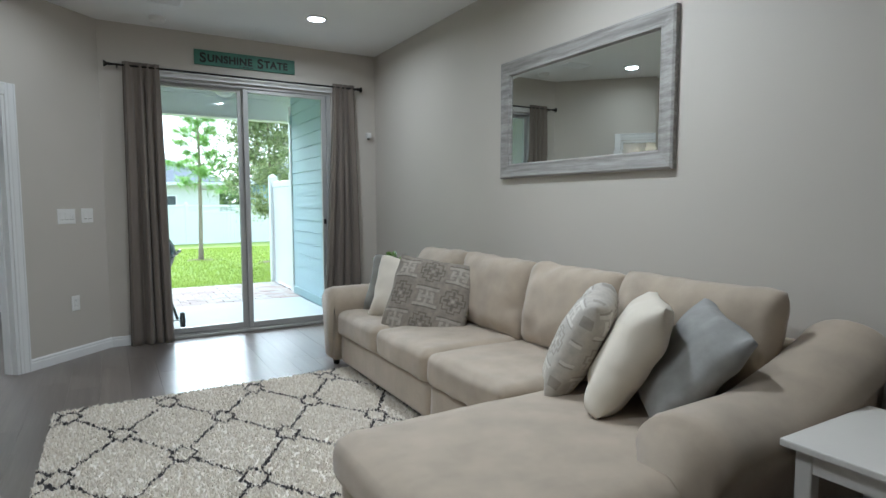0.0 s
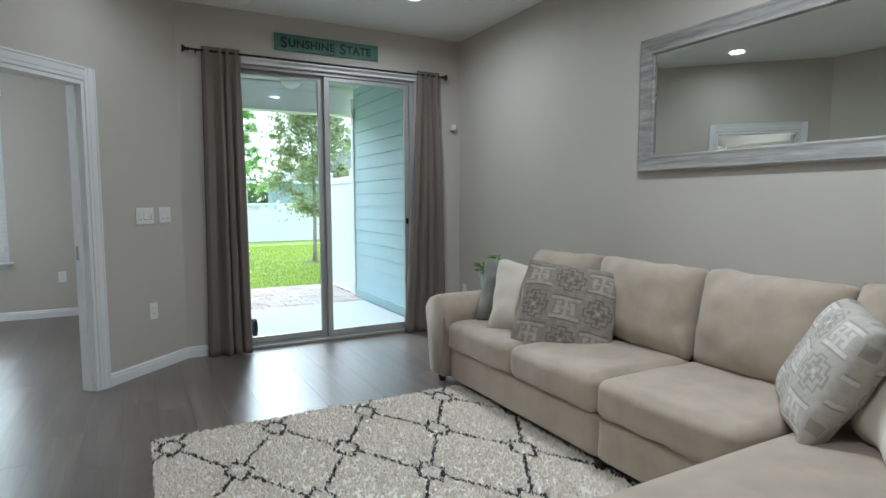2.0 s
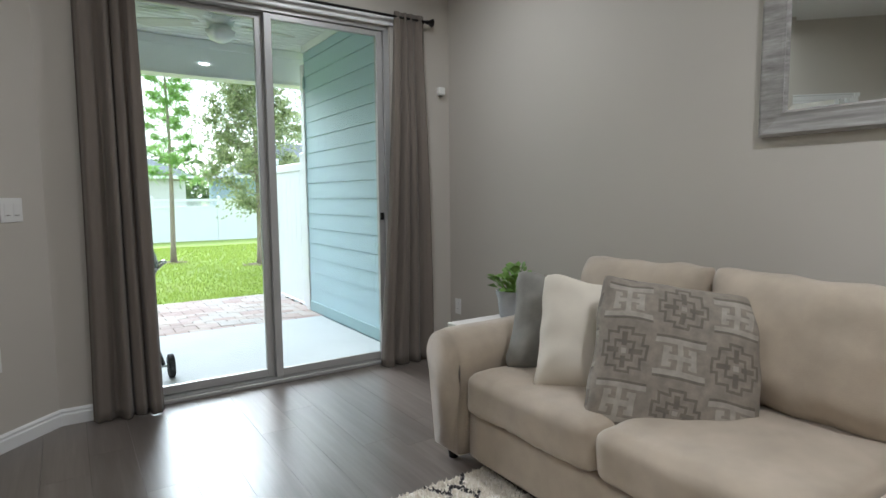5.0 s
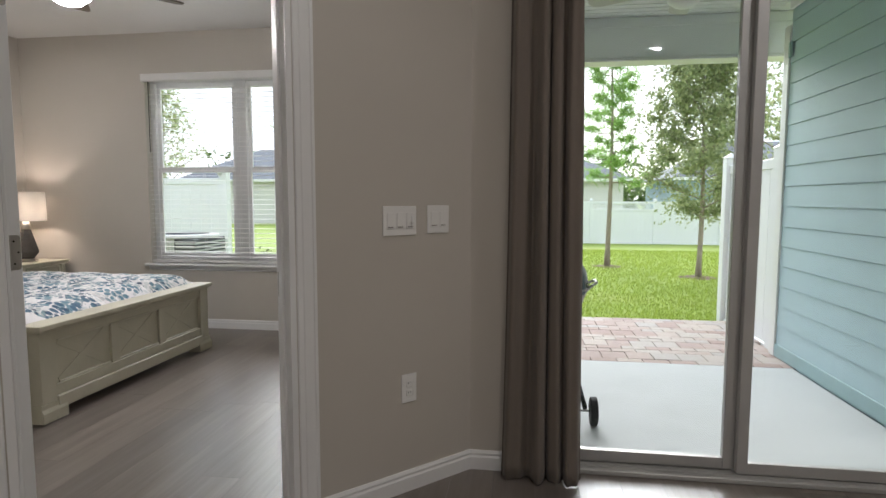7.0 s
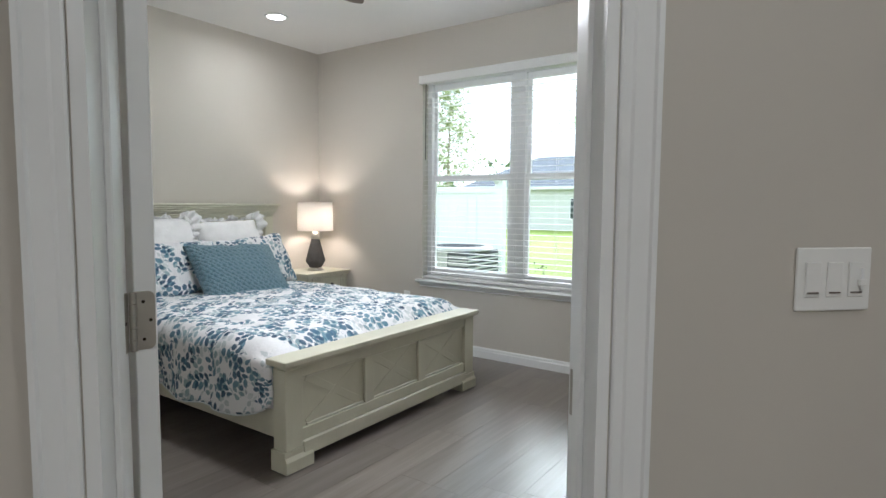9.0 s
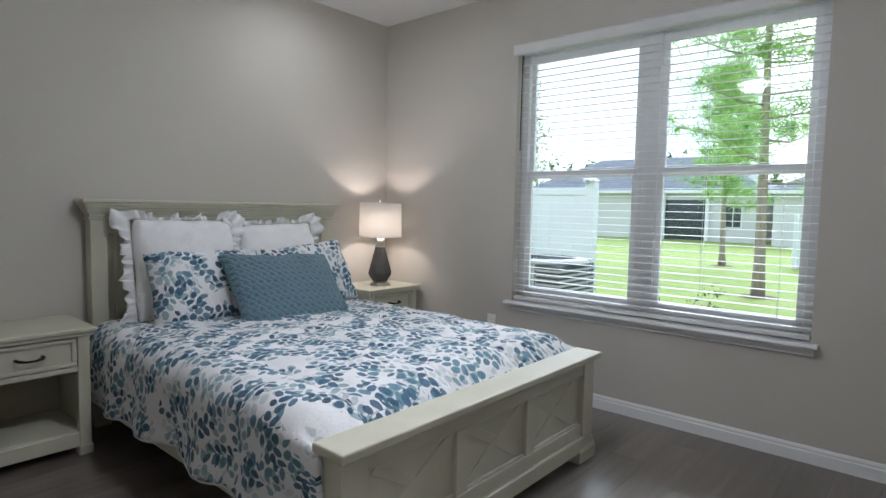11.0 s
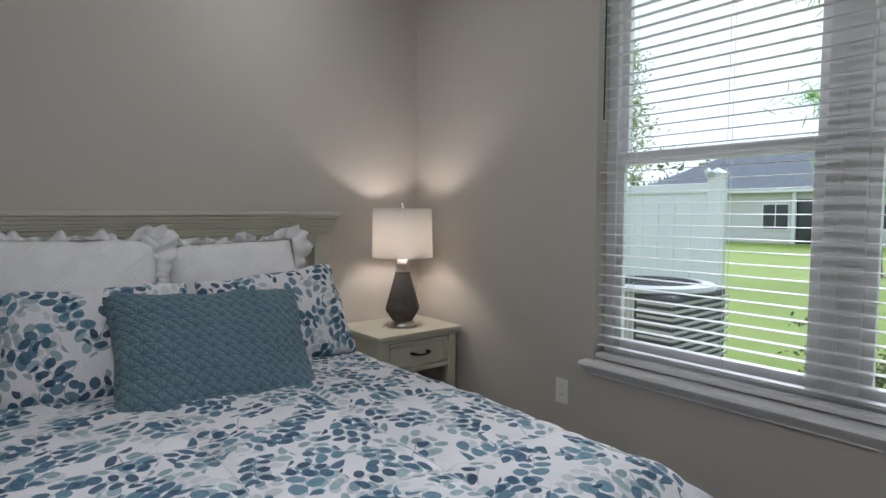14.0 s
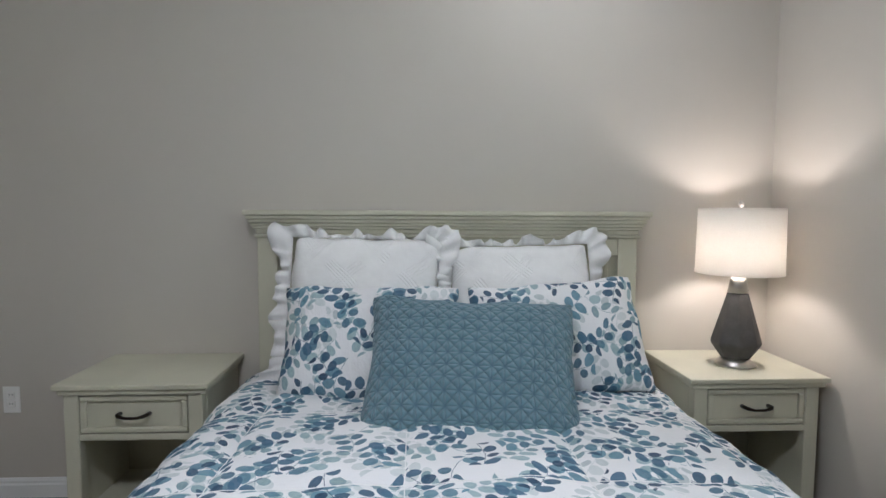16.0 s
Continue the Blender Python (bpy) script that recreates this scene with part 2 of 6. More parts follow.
def grass_mat():
    m, n, l, b = mat("lawn")
    v = coords(n, l)
    f1, f2, f3 = noise_tex(n, l, v, 0.5, 5), noise_tex(n, l, v, 40, 4), noise_tex(n, l, v, 3.0, 5)
    c = ramp(n, l, f1, [(0.3, (0.21, 0.31, 0.035)), (0.55, (0.26, 0.36, 0.045)), (0.75, (0.37, 0.38, 0.10))])
    c = mixc(n, l, math_node(n, l, "MULTIPLY", f2, 0.35), c, (0.14, 0.21, 0.025))
    c = mixc(n, l, math_node(n, l, "MULTIPLY", f3, 0.5), c, (0.27, 0.31, 0.07))
    l.new(c, b.inputs["Base Color"])
    b.inputs["Roughness"].default_value = 0.9
    bump(n, l, b, f2, 0.8, 0.03)
    return m


M_LAWN = grass_mat()


def plank_mat():
    m, n, l, b = mat("vinyl_plank_floor")
    info, tc, add = n.new("ShaderNodeObjectInfo"), n.new("ShaderNodeTexCoord"), n.new("ShaderNodeVectorMath")
    comb, mp = n.new("ShaderNodeCombineXYZ"), n.new("ShaderNodeMapping")
    k = math_node(n, l, "MULTIPLY", info.outputs["Random"], 37.0)
    for i in "XYZ":
        l.new(k, comb.inputs[i])
    l.new(tc.outputs["Object"], add.inputs[0])
    l.new(comb.outputs[0], add.inputs[1])
    mp.inputs["Scale"].default_value = (14, 0.9, 1)
    l.new(add.outputs[0], mp.inputs["Vector"])
    g1 = noise_tex(n, l, mp.outputs["Vector"], 1.6, 6, 0.62)
    mp2 = n.new("ShaderNodeMapping")
    mp2.inputs["Scale"].default_value = (110, 3.0, 1)
    l.new(add.outputs[0], mp2.inputs["Vector"])
    g2 = noise_tex(n, l, mp2.outputs["Vector"], 1.0, 3)
    c = ramp(n, l, g1, [(0.28, (0.135, 0.113, 0.097)), (0.5, (0.185, 0.158, 0.138)), (0.72, (0.245, 0.213, 0.19))])
    c = mixc(n, l, math_node(n, l, "MULTIPLY", g2, 0.42), c, (0.075, 0.061, 0.051))
    tone = ramp(n, l, info.outputs["Random"], [(0, (0.84, 0.84, 0.85)), (1, (1.12, 1.11, 1.09))])
    mm = n.new("ShaderNodeMix")
    mm.data_type, mm.blend_type = "RGBA", "MULTIPLY"
    mm.inputs["Factor"].default_value = 1
    l.new(c, mm.inputs["A"])
    l.new(tone, mm.inputs["B"])
    l.new(mm.outputs["Result"], b.inputs["Base Color"])
    r = n.new("ShaderNodeMapRange")
    r.inputs["To Min"].default_value, r.inputs["To Max"].default_value = 0.24, 0.38
    b.inputs["Specular IOR Level"].default_value = 1.0
    l.new(g1, r.inputs["Value"])
    l.new(r.outputs["Result"], b.inputs["Roughness"])
    bump(n, l, b, g2, 0.05, 0.0004)
    return m


M_PLANK = plank_mat()


def paver_mat():
    m, n, l, b = mat("clay_paver")
    info = n.new("ShaderNodeObjectInfo")
    v = coords(n, l)
    f = noise_tex(n, l, v, 30, 5)
    c = ramp(n, l, info.outputs["Random"], [(0, (0.36, 0.25, 0.22)), (0.4, (0.46, 0.36, 0.32)), (0.75, (0.52, 0.45, 0.40)), (1, (0.43, 0.40, 0.38))])
    c = mixc(n, l, math_node(n, l, "MULTIPLY", f, 0.4), c, (0.30, 0.24, 0.21))
    l.new(c, b.inputs["Base Color"])
    b.inputs["Roughness"].default_value = 0.85
    bump(n, l, b, f, 0.5, 0.003)
    return m


M_PAVER = paver_mat()


def driftwood_mat():
    m, n, l, b = mat("weathered_grey_wood")
    v = coords(n, l, "Object", (30, 2.2, 30))
    f1, f2 = noise_tex(n, l, v, 1.2, 6, 0.65), noise_tex(n, l, coords(n, l), 4, 3)
    c = ramp(n, l, f1, [(0.3, (0.15, 0.14, 0.13)), (0.5, (0.30, 0.285, 0.265)), (0.7, (0.47, 0.455, 0.43))])
    c = mixc(n, l, math_node(n, l, "MULTIPLY", f2, 0.4), c, (0.36, 0.345, 0.325))
    l.new(c, b.inputs["Base Color"])
    b.inputs["Roughness"].default_value = 0.62
    bump(n, l, b, f1, 0.35, 0.002)
    return m


M_DRIFT = driftwood_mat()

M_MIRROR, n_, l_, b_ = mat("silvered_glass")
b_.inputs["Base Color"].default_value, b_.inputs["Metallic"].default_value, b_.inputs["Roughness"].default_value = (0.86, 0.90, 0.87, 1), 1.0, 0.015


def glass_mat(name, tint):
    m, n, l, b = mat(name)
    t, g, mx, fr = n.new("ShaderNodeBsdfTransparent"), n.new("ShaderNodeBsdfGlossy"), n.new("ShaderNodeMixShader"), n.new("ShaderNodeLayerWeight")
    t.inputs["Color"].default_value = (*tint, 1)
    g.inputs["Roughness"].default_value = 0.01
    fr.inputs["Blend"].default_value = 0.5
    sch = math_node(n, l, "MULTIPLY_ADD", math_node(n, l, "POWER", fr.outputs["Facing"], 5.0), 0.9, 0.02)
    l.new(sch, mx.inputs["Fac"])
    l.new(t.outputs["BSDF"], mx.inputs[1])
    l.new(g.outputs["BSDF"], mx.inputs[2])
    l.new(mx.outputs["Shader"], n["Material Output"].inputs["Surface"])
    return m


M_GLASS = glass_mat("pane_glass", (0.94, 0.97, 0.96))
M_GLOBE = surface("frosted_globe", (0.82, 0.83, 0.80), 0.4, 0.02, 4, 40, 0.02, 0.0005)


def shade_mat():
    m, n, l, b = mat("white_linen_shade")
    v = coords(n, l, "Object", (1, 1, 1))
    f = noise_tex(n, l, v, 300, 2)
    c = ramp(n, l, f, [(0.3, (0.82, 0.78, 0.72)), (0.7, (0.88, 0.85, 0.80))])
    l.new(c, b.inputs["Base Color"])
    b.inputs["Roughness"].default_value = 0.9
    tr, mx = n.new("ShaderNodeBsdfTranslucent"), n.new("ShaderNodeMixShader")
    l.new(c, tr.inputs["Color"])
    mx.inputs["Fac"].default_value = 0.30
    l.new(b.outputs["BSDF"], mx.inputs[1])
    l.new(tr.outputs["BSDF"], mx.inputs[2])
    l.new(mx.outputs["Shader"], n["Material Output"].inputs["Surface"])
    return m


M_SHADE = shade_mat()


def glow(name, color, strength):
    m, n, l, b = mat(name)
    b.inputs["Base Color"].default_value = (0.9, 0.9, 0.88, 1)
    b.inputs["Emission Color"].default_value = (*color, 1)
    b.inputs["Emission Strength"].default_value = strength
    return m


M_LENS = glow("can_lens", (1.0, 0.94, 0.86), 5.0)
M_FANGLOBE = glow("lit_fan_globe", (1.0, 0.965, 0.91), 66.0)


def leaf_print():
    """White cotton printed with sprigs of blue and sage eucalyptus, laid out along the cloth in metres."""
    m, n, l, b = mat("eucalyptus_print")
    uv = n.new("ShaderNodeTexCoord").outputs["UV"]

    def mth(op, *a):
        return math_node(n, l, op, *a)

    wob = n.new("ShaderNodeTexNoise")
    wob.inputs["Scale"].default_value = 14
    l.new(uv, wob.inputs["Vector"])
    wv = n.new("ShaderNodeVectorMath")
    wv.operation = "MULTIPLY_ADD"
    l.new(wob.outputs["Color"], wv.inputs[0])
    wv.inputs[1].default_value = (0.012, 0.012, 0)
    l.new(uv, wv.inputs[2])
    cloth = noise_tex(n, l, uv, 3.0, 3)
    wash = noise_tex(n, l, uv, 55, 3)
    col = ramp(n, l, cloth, [(0.3, (0.76, 0.76, 0.77)), (0.7, (0.84, 0.83, 0.83))])
    # turn, cell, leaf spacing, leaf length and width, darkest and palest tone, share of bare cells, shift, strength
    layers = [
        (20, 0.145, 0.040, 0.021, 0.015, (0.34, 0.40, 0.42), (0.60, 0.64, 0.64), 0.22, 3.1, 0.75),
        (71, 0.155, 0.042, 0.022, 0.015, (0.14, 0.24, 0.28), (0.34, 0.46, 0.49), 0.12, 7.7, 0.90),
        (-38, 0.165, 0.044, 0.023, 0.0165, (0.035, 0.095, 0.16), (0.14, 0.27, 0.35), 0.12, 1.3, 0.94),
        (47, 0.170, 0.042, 0.022, 0.0155, (0.014, 0.042, 0.090), (0.065, 0.145, 0.23), 0.14, 5.9, 0.95),
    ]
    for ang, cell, gap, la, lb, dark, light, bare, off, strength in layers:
        rot, sc = n.new("ShaderNodeMapping"), n.new("ShaderNodeMapping")
        rot.inputs["Rotation"].default_value = (0, 0, radians(ang))
        rot.inputs["Location"].default_value = (off, off * 0.7, 0)
        l.new(wv.outputs[0], rot.inputs["Vector"])
        sc.inputs["Scale"].default_value = (1 / cell, 1 / cell, 1)
        l.new(rot.outputs["Vector"], sc.inputs["Vector"])
        vo = n.new("ShaderNodeTexVoronoi")
        vo.voronoi_dimensions = "2D"
        vo.inputs["Scale"].default_value, vo.inputs["Randomness"].default_value = 1.0, 0.55
        l.new(sc.outputs["Vector"], vo.inputs["Vector"])
        rnd = n.new("ShaderNodeSeparateColor")
        l.new(vo.outputs["Color"], rnd.inputs["Color"])
        sub, turn, loc = n.new("ShaderNodeVectorMath"), n.new("ShaderNodeVectorRotate"), n.new("ShaderNodeSeparateXYZ")
        sub.operation = "SUBTRACT"
        l.new(sc.outputs["Vector"], sub.inputs[0])
        l.new(vo.outputs["Position"], sub.inputs[1])
        turn.rotation_type = "Z_AXIS"
        l.new(sub.outputs[0], turn.inputs["Vector"])
        l.new(mth("MULTIPLY", rnd.outputs["Red"], 6.283), turn.inputs["Angle"])
        l.new(turn.outputs[0], loc.inputs[0])
        x = mth("MULTIPLY", loc.outputs[0], cell)
        y = mth("MULTIPLY_ADD", mth("MULTIPLY", x, x), -2.2, mth("MULTIPLY", loc.outputs[1], cell))
        side = mth("SIGN", y)
        xs = mth("MULTIPLY_ADD", side, gap * 0.22, x)
        k = mth("FLOOR", mth("DIVIDE", xs, gap))
        xf = mth("SUBTRACT", xs, mth("MULTIPLY_ADD", k, gap, gap * 0.5))
        yf = mth("SUBTRACT", mth("ABSOLUTE", y), la * 0.92)
        key, wn_ = n.new("ShaderNodeCombineXYZ"), n.new("ShaderNodeTexWhiteNoise")
        l.new(k, key.inputs[0])
        l.new(side, key.inputs[1])
        l.new(mth("MULTIPLY", rnd.outputs["Green"], 91.0), key.inputs[2])
        l.new(key.outputs[0], wn_.inputs["Vector"])
        q = wn_.outputs["Value"]
        ca, sa = math.cos(radians(56)), math.sin(radians(56))
        lx = mth("ADD", mth("MULTIPLY", xf, ca), mth("MULTIPLY", yf, sa))
        ly = mth("SUBTRACT", mth("MULTIPLY", yf, ca), mth("MULTIPLY", xf, sa))
        ex_, ey_ = mth("DIVIDE", lx, la), mth("DIVIDE", ly, lb)
        r2 = mth("ADD", mth("MULTIPLY", ex_, ex_), mth("MULTIPLY", ey_, ey_))
        inside = mth("LESS_THAN", r2, mth("MULTIPLY_ADD", q, 0.55, 0.55))
        inside = mth("MULTIPLY", inside, mth("GREATER_THAN", q, 0.10))
        stem = mth("MULTIPLY", mth("LESS_THAN", mth("ABSOLUTE", y), 0.0011), 0.8)
        within = mth("LESS_THAN", mth("ABSOLUTE", x), mth("MULTIPLY_ADD", rnd.outputs["Green"], 0.030, 0.052))
        f = mth("MULTIPLY", mth("MULTIPLY", mth("MAXIMUM", inside, stem), within), mth("GREATER_THAN", rnd.outputs["Blue"], bare))
        tone = mth("ADD", mth("MULTIPLY", q, 0.55), mth("MULTIPLY", wash, 0.55))
        c = ramp(n, l, tone, [(0.25, dark), (0.80, light)])
        vein = mth("MULTIPLY", mth("LESS_THAN", mth("ABSOLUTE", ly), 0.0007), 0.30)
        c = mixc(n, l, vein, c, light)
        col = mixc(n, l, mth("MULTIPLY", f, strength), col, c)
    l.new(col, b.inputs["Base Color"])
    b.inputs["Roughness"].default_value = 0.9
    crease = n.new("ShaderNodeMapping")
    crease.inputs["Rotation"].default_value, crease.inputs["Scale"].default_value = (0, 0, radians(24)), (26, 8, 1)
    l.new(wv.outputs[0], crease.inputs["Vector"])
    fold = noise_tex(n, l, crease.outputs["Vector"], 1.0, 4, 0.6)
    fine = noise_tex(n, l, uv, 60, 4)
    bump(n, l, b, mth("MULTIPLY_ADD", fold, 3.0, fine), 0.45, 0.006)
    return m


M_PRINT = leaf_print()


def tucked_mat():
    """White cotton sewn with slanting bands of narrow tucks."""
    m, n, l, b = mat("white_tucked_cotton")
    uv = n.new("ShaderNodeTexCoord").outputs["UV"]
    sep = n.new("ShaderNodeSeparateXYZ")
    l.new(uv, sep.inputs[0])
    h = None
    for sg in (1, -1):
        a = math_node(n, l, "MULTIPLY_ADD", sep.outputs[1], sg, sep.outputs[0])
        c = math_node(n, l, "MULTIPLY_ADD", sep.outputs[1], -sg, sep.outputs[0])
        rib = math_node(n, l, "ABSOLUTE", math_node(n, l, "SINE", math_node(n, l, "MULTIPLY", a, 190.0)))
        band = math_node(n, l, "LESS_THAN", math_node(n, l, "FRACT", math_node(n, l, "MULTIPLY", a, 4.2)), 0.30)
        piece = math_node(n, l, "LESS_THAN", math_node(n, l, "FRACT", math_node(n, l, "MULTIPLY", c, 3.1)), 0.62)
        t = math_node(n, l, "MULTIPLY", math_node(n, l, "MULTIPLY", rib, band), piece)
        h = t if h is None else math_node(n, l, "MAXIMUM", h, t)
    crease = noise_tex(n, l, uv, 16, 5, 0.6)
    col = ramp(n, l, crease, [(0.3, (0.80, 0.79, 0.78)), (0.7, (0.86, 0.85, 0.84))])
    l.new(col, b.inputs["Base Color"])
    b.inputs["Roughness"].default_value = 0.9
    bump(n, l, b, math_node(n, l, "MULTIPLY_ADD", crease, 2.0, h), 0.55, 0.004)
    return m


M_TUCKED = tucked_mat()


def quilted_mat():
    """Dusty blue cloth stitched in a lattice of small diamonds."""
    m, n, l, b = mat("blue_quilted_cloth")
    uv = n.new("ShaderNodeTexCoord").outputs["UV"]
    sep = n.new("ShaderNodeSeparateXYZ")
    l.new(uv, sep.inputs[0])
    h = None
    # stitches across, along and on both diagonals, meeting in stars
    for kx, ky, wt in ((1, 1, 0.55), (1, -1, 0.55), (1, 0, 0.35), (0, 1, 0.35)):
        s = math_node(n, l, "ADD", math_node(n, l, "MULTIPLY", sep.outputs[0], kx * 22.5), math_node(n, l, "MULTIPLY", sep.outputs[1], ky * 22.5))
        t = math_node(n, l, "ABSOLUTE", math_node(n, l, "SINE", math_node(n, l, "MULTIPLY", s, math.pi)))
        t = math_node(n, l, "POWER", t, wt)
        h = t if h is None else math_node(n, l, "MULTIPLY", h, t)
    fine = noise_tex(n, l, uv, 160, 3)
    # base colour darkens with the stitch depth, painting in the shade of the valleys
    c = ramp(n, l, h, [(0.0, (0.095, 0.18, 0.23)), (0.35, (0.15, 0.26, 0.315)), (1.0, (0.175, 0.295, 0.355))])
    c = mixc(n, l, math_node(n, l, "MULTIPLY", fine, 0.3), c, (0.12, 0.215, 0.27))
    l.new(c, b.inputs["Base Color"])
    b.inputs["Roughness"].default_value = 0.85
    b.inputs["Sheen Weight"].default_value = 0.2
    bump(n, l, b, h, 1.0, 0.018)
    return m


M_QUILTED = quilted_mat()


def rug_mat():
    """Ivory shag with a dark trellis that opens into small squares where its lines cross."""
    m, n, l, b = mat("ivory_shag_trellis")
    geo = n.new("ShaderNodeNewGeometry")
    warp = n.new("ShaderNodeTexNoise")
    warp.inputs["Scale"].default_value, warp.inputs["Detail"].default_value = 26, 3
    l.new(geo.outputs["Position"], warp.inputs["Vector"])
    wv = n.new("ShaderNodeVectorMath")
    wv.operation = "MULTIPLY_ADD"
    l.new(warp.outputs["Color"], wv.inputs[0])
    wv.inputs[1].default_value = (0.045, 0.045, 0)
    l.new(geo.outputs["Position"], wv.inputs[2])
    sep = n.new("ShaderNodeSeparateXYZ")
    l.new(wv.outputs[0], sep.inputs[0])
    du = []
    for sx, sy, off in ((1.96, 1.19, -4.603), (1.96, -1.19, 4.59)):
        s = math_node(n, l, "ADD", math_node(n, l, "MULTIPLY", sep.outputs[0], sx), math_node(n, l, "MULTIPLY_ADD", sep.outputs[1], sy, off + 10))
        du.append(math_node(n, l, "ABSOLUTE", math_node(n, l, "SUBTRACT", math_node(n, l, "FRACT", s), 0.5)))
    hw, k = 0.019, 0.125
    big = math_node(n, l, "MAXIMUM", du[0], du[1])
    square = math_node(n, l, "LESS_THAN", math_node(n, l, "ABSOLUTE", math_node(n, l, "SUBTRACT", big, k)), hw)
    near = math_node(n, l, "LESS_THAN", math_node(n, l, "MINIMUM", du[0], du[1]), hw)
    outside = math_node(n, l, "GREATER_THAN", big, k)
    line = math_node(n, l, "MAXIMUM", square, math_node(n, l, "MULTIPLY", near, outside))
    gap = noise_tex(n, l, geo.outputs["Position"], 55, 2)
    line = math_node(n, l, "MULTIPLY", line, math_node(n, l, "GREATER_THAN", gap, 0.40))
    c = ramp(n, l, geo.outputs["Random Per Island"], [(0, (0.62, 0.56, 0.47)), (0.5, (0.76, 0.71, 0.62)), (1, (0.86, 0.82, 0.75))])
    shade = noise_tex(n, l, geo.outputs["Position"], 18, 4)
    c = mixc(n, l, math_node(n, l, "MULTIPLY", shade, 0.28), c, (0.60, 0.53, 0.43))
    c = mixc(n, l, line, c, (0.05, 0.046, 0.048))
    l.new(c, b.inputs["Base Color"])
    b.inputs["Roughness"].default_value = 0.95
    return m


M_RUG = rug_mat()

# ---- builders ----


def link_mesh(name, bm, material, smooth=False):
    me = bpy.data.meshes.new(name)
    bmesh.ops.recalc_face_normals(bm, faces=bm.faces)
    bm.to_mesh(me)
    bm.free()
    for mm in (material if isinstance(material, (list, tuple)) else [material]):
        me.materials.append(mm)
    if smooth:
        for p in me.polygons:
            p.use_smooth = True
    return me


def part(name, bm, material, parent, label="", smooth=False):
    ob = new(name, link_mesh(name, bm, material, smooth))
    ob.parent = parent
    if label:
        ob["label"] = label
    return ob


def thing(name, m, label, category, group="", kind=""):
    ob = new(name)
    ob.empty_display_size = 0.1
    ob.matrix_world = m
    return tagged(ob, label, category, group, kind)


def solo(name, bm, material, label="", category="", group="", kind="", smooth=False, m=None):
    ob = new(name, link_mesh(name, bm, material, smooth))
    if m is not None:
        ob.matrix_world = m
    return tagged(ob, label, category, group, kind)


def box(bm, x0, x1, y0, y1, z0, z1, bevel=0.0, seg=2, m=None):
    r = bmesh.ops.create_cube(bm, size=1.0)
    vs = r["verts"]
    for v in vs:
        v.co = Vector(((x0 + x1) / 2 + v.co.x * (x1 - x0), (y0 + y1) / 2 + v.co.y * (y1 - y0), (z0 + z1) / 2 + v.co.z * (z1 - z0)))
    if bevel:
        es = list({e for v in vs for e in v.link_edges})
        r = bmesh.ops.bevel(bm, geom=es, offset=bevel, segments=seg, affect="EDGES", profile=0.5)
        vs = list({v for f in r["faces"] for v in f.verts} | {v for v in vs if v.is_valid})
    if m is not None:
        bmesh.ops.transform(bm, matrix=m, verts=vs)
    return bm


def B(*a, **k):
    return box(bmesh.new(), *a, **k)


def tube(bm, pts, radius, seg=10, cap=True):
    """A round bar along points; radius one number or one for each point."""
    rings = []
    for i, p in enumerate(pts):
        p = Vector(p)
        a = Vector(pts[max(0, i - 1)])
        c = Vector(pts[min(len(pts) - 1, i + 1)])
        q = (c - a).to_track_quat("Z", "Y").to_matrix()
        r = radius[i] if isinstance(radius, (list, tuple)) else radius
        rings.append([bm.verts.new(p + q @ Vector((r * math.cos(2 * math.pi * k / seg), r * math.sin(2 * math.pi * k / seg), 0))) for k in range(seg)])
    for r0, r1 in zip(rings, rings[1:]):
        for k in range(seg):
            bm.faces.new((r0[k], r0[(k + 1) % seg], r1[(k + 1) % seg], r1[k]))
    if cap:
        bm.faces.new(rings[0][::-1])
        bm.faces.new(rings[-1])
    return bm


def lathe(bm, profile, seg=28, at=(0, 0, 0), cap=True):
    """A turned body: radius and height pairs from the bottom up."""
    rings = [[bm.verts.new((at[0] + r * math.cos(2 * math.pi * k / seg), at[1] + r * math.sin(2 * math.pi * k / seg), at[2] + z)) for k in range(seg)] for r, z in profile]
    for r0, r1 in zip(rings, rings[1:]):
        for k in range(seg):
            bm.faces.new((r0[k], r0[(k + 1) % seg], r1[(k + 1) % seg], r1[k]))
    if cap:
        bm.faces.new(rings[0][::-1])
        bm.faces.new(rings[-1])
    return bm


def prism(bm, pts, axis, a0, a1):
    """A moulding: a closed outline drawn along one axis."""
    def at(u, v, w):
        return {"x": (w, u, v), "y": (u, w, v), "z": (u, v, w)}[axis]
    r0 = [bm.verts.new(at(u, v, a0)) for u, v in pts]
    r1 = [bm.verts.new(at(u, v, a1)) for u, v in pts]
    for k in range(len(pts)):
        j = (k + 1) % len(pts)
        bm.faces.new((r0[k], r0[j], r1[j], r1[k]))
    bm.faces.new(r0[::-1])
    bm.faces.new(r1)
    return bm


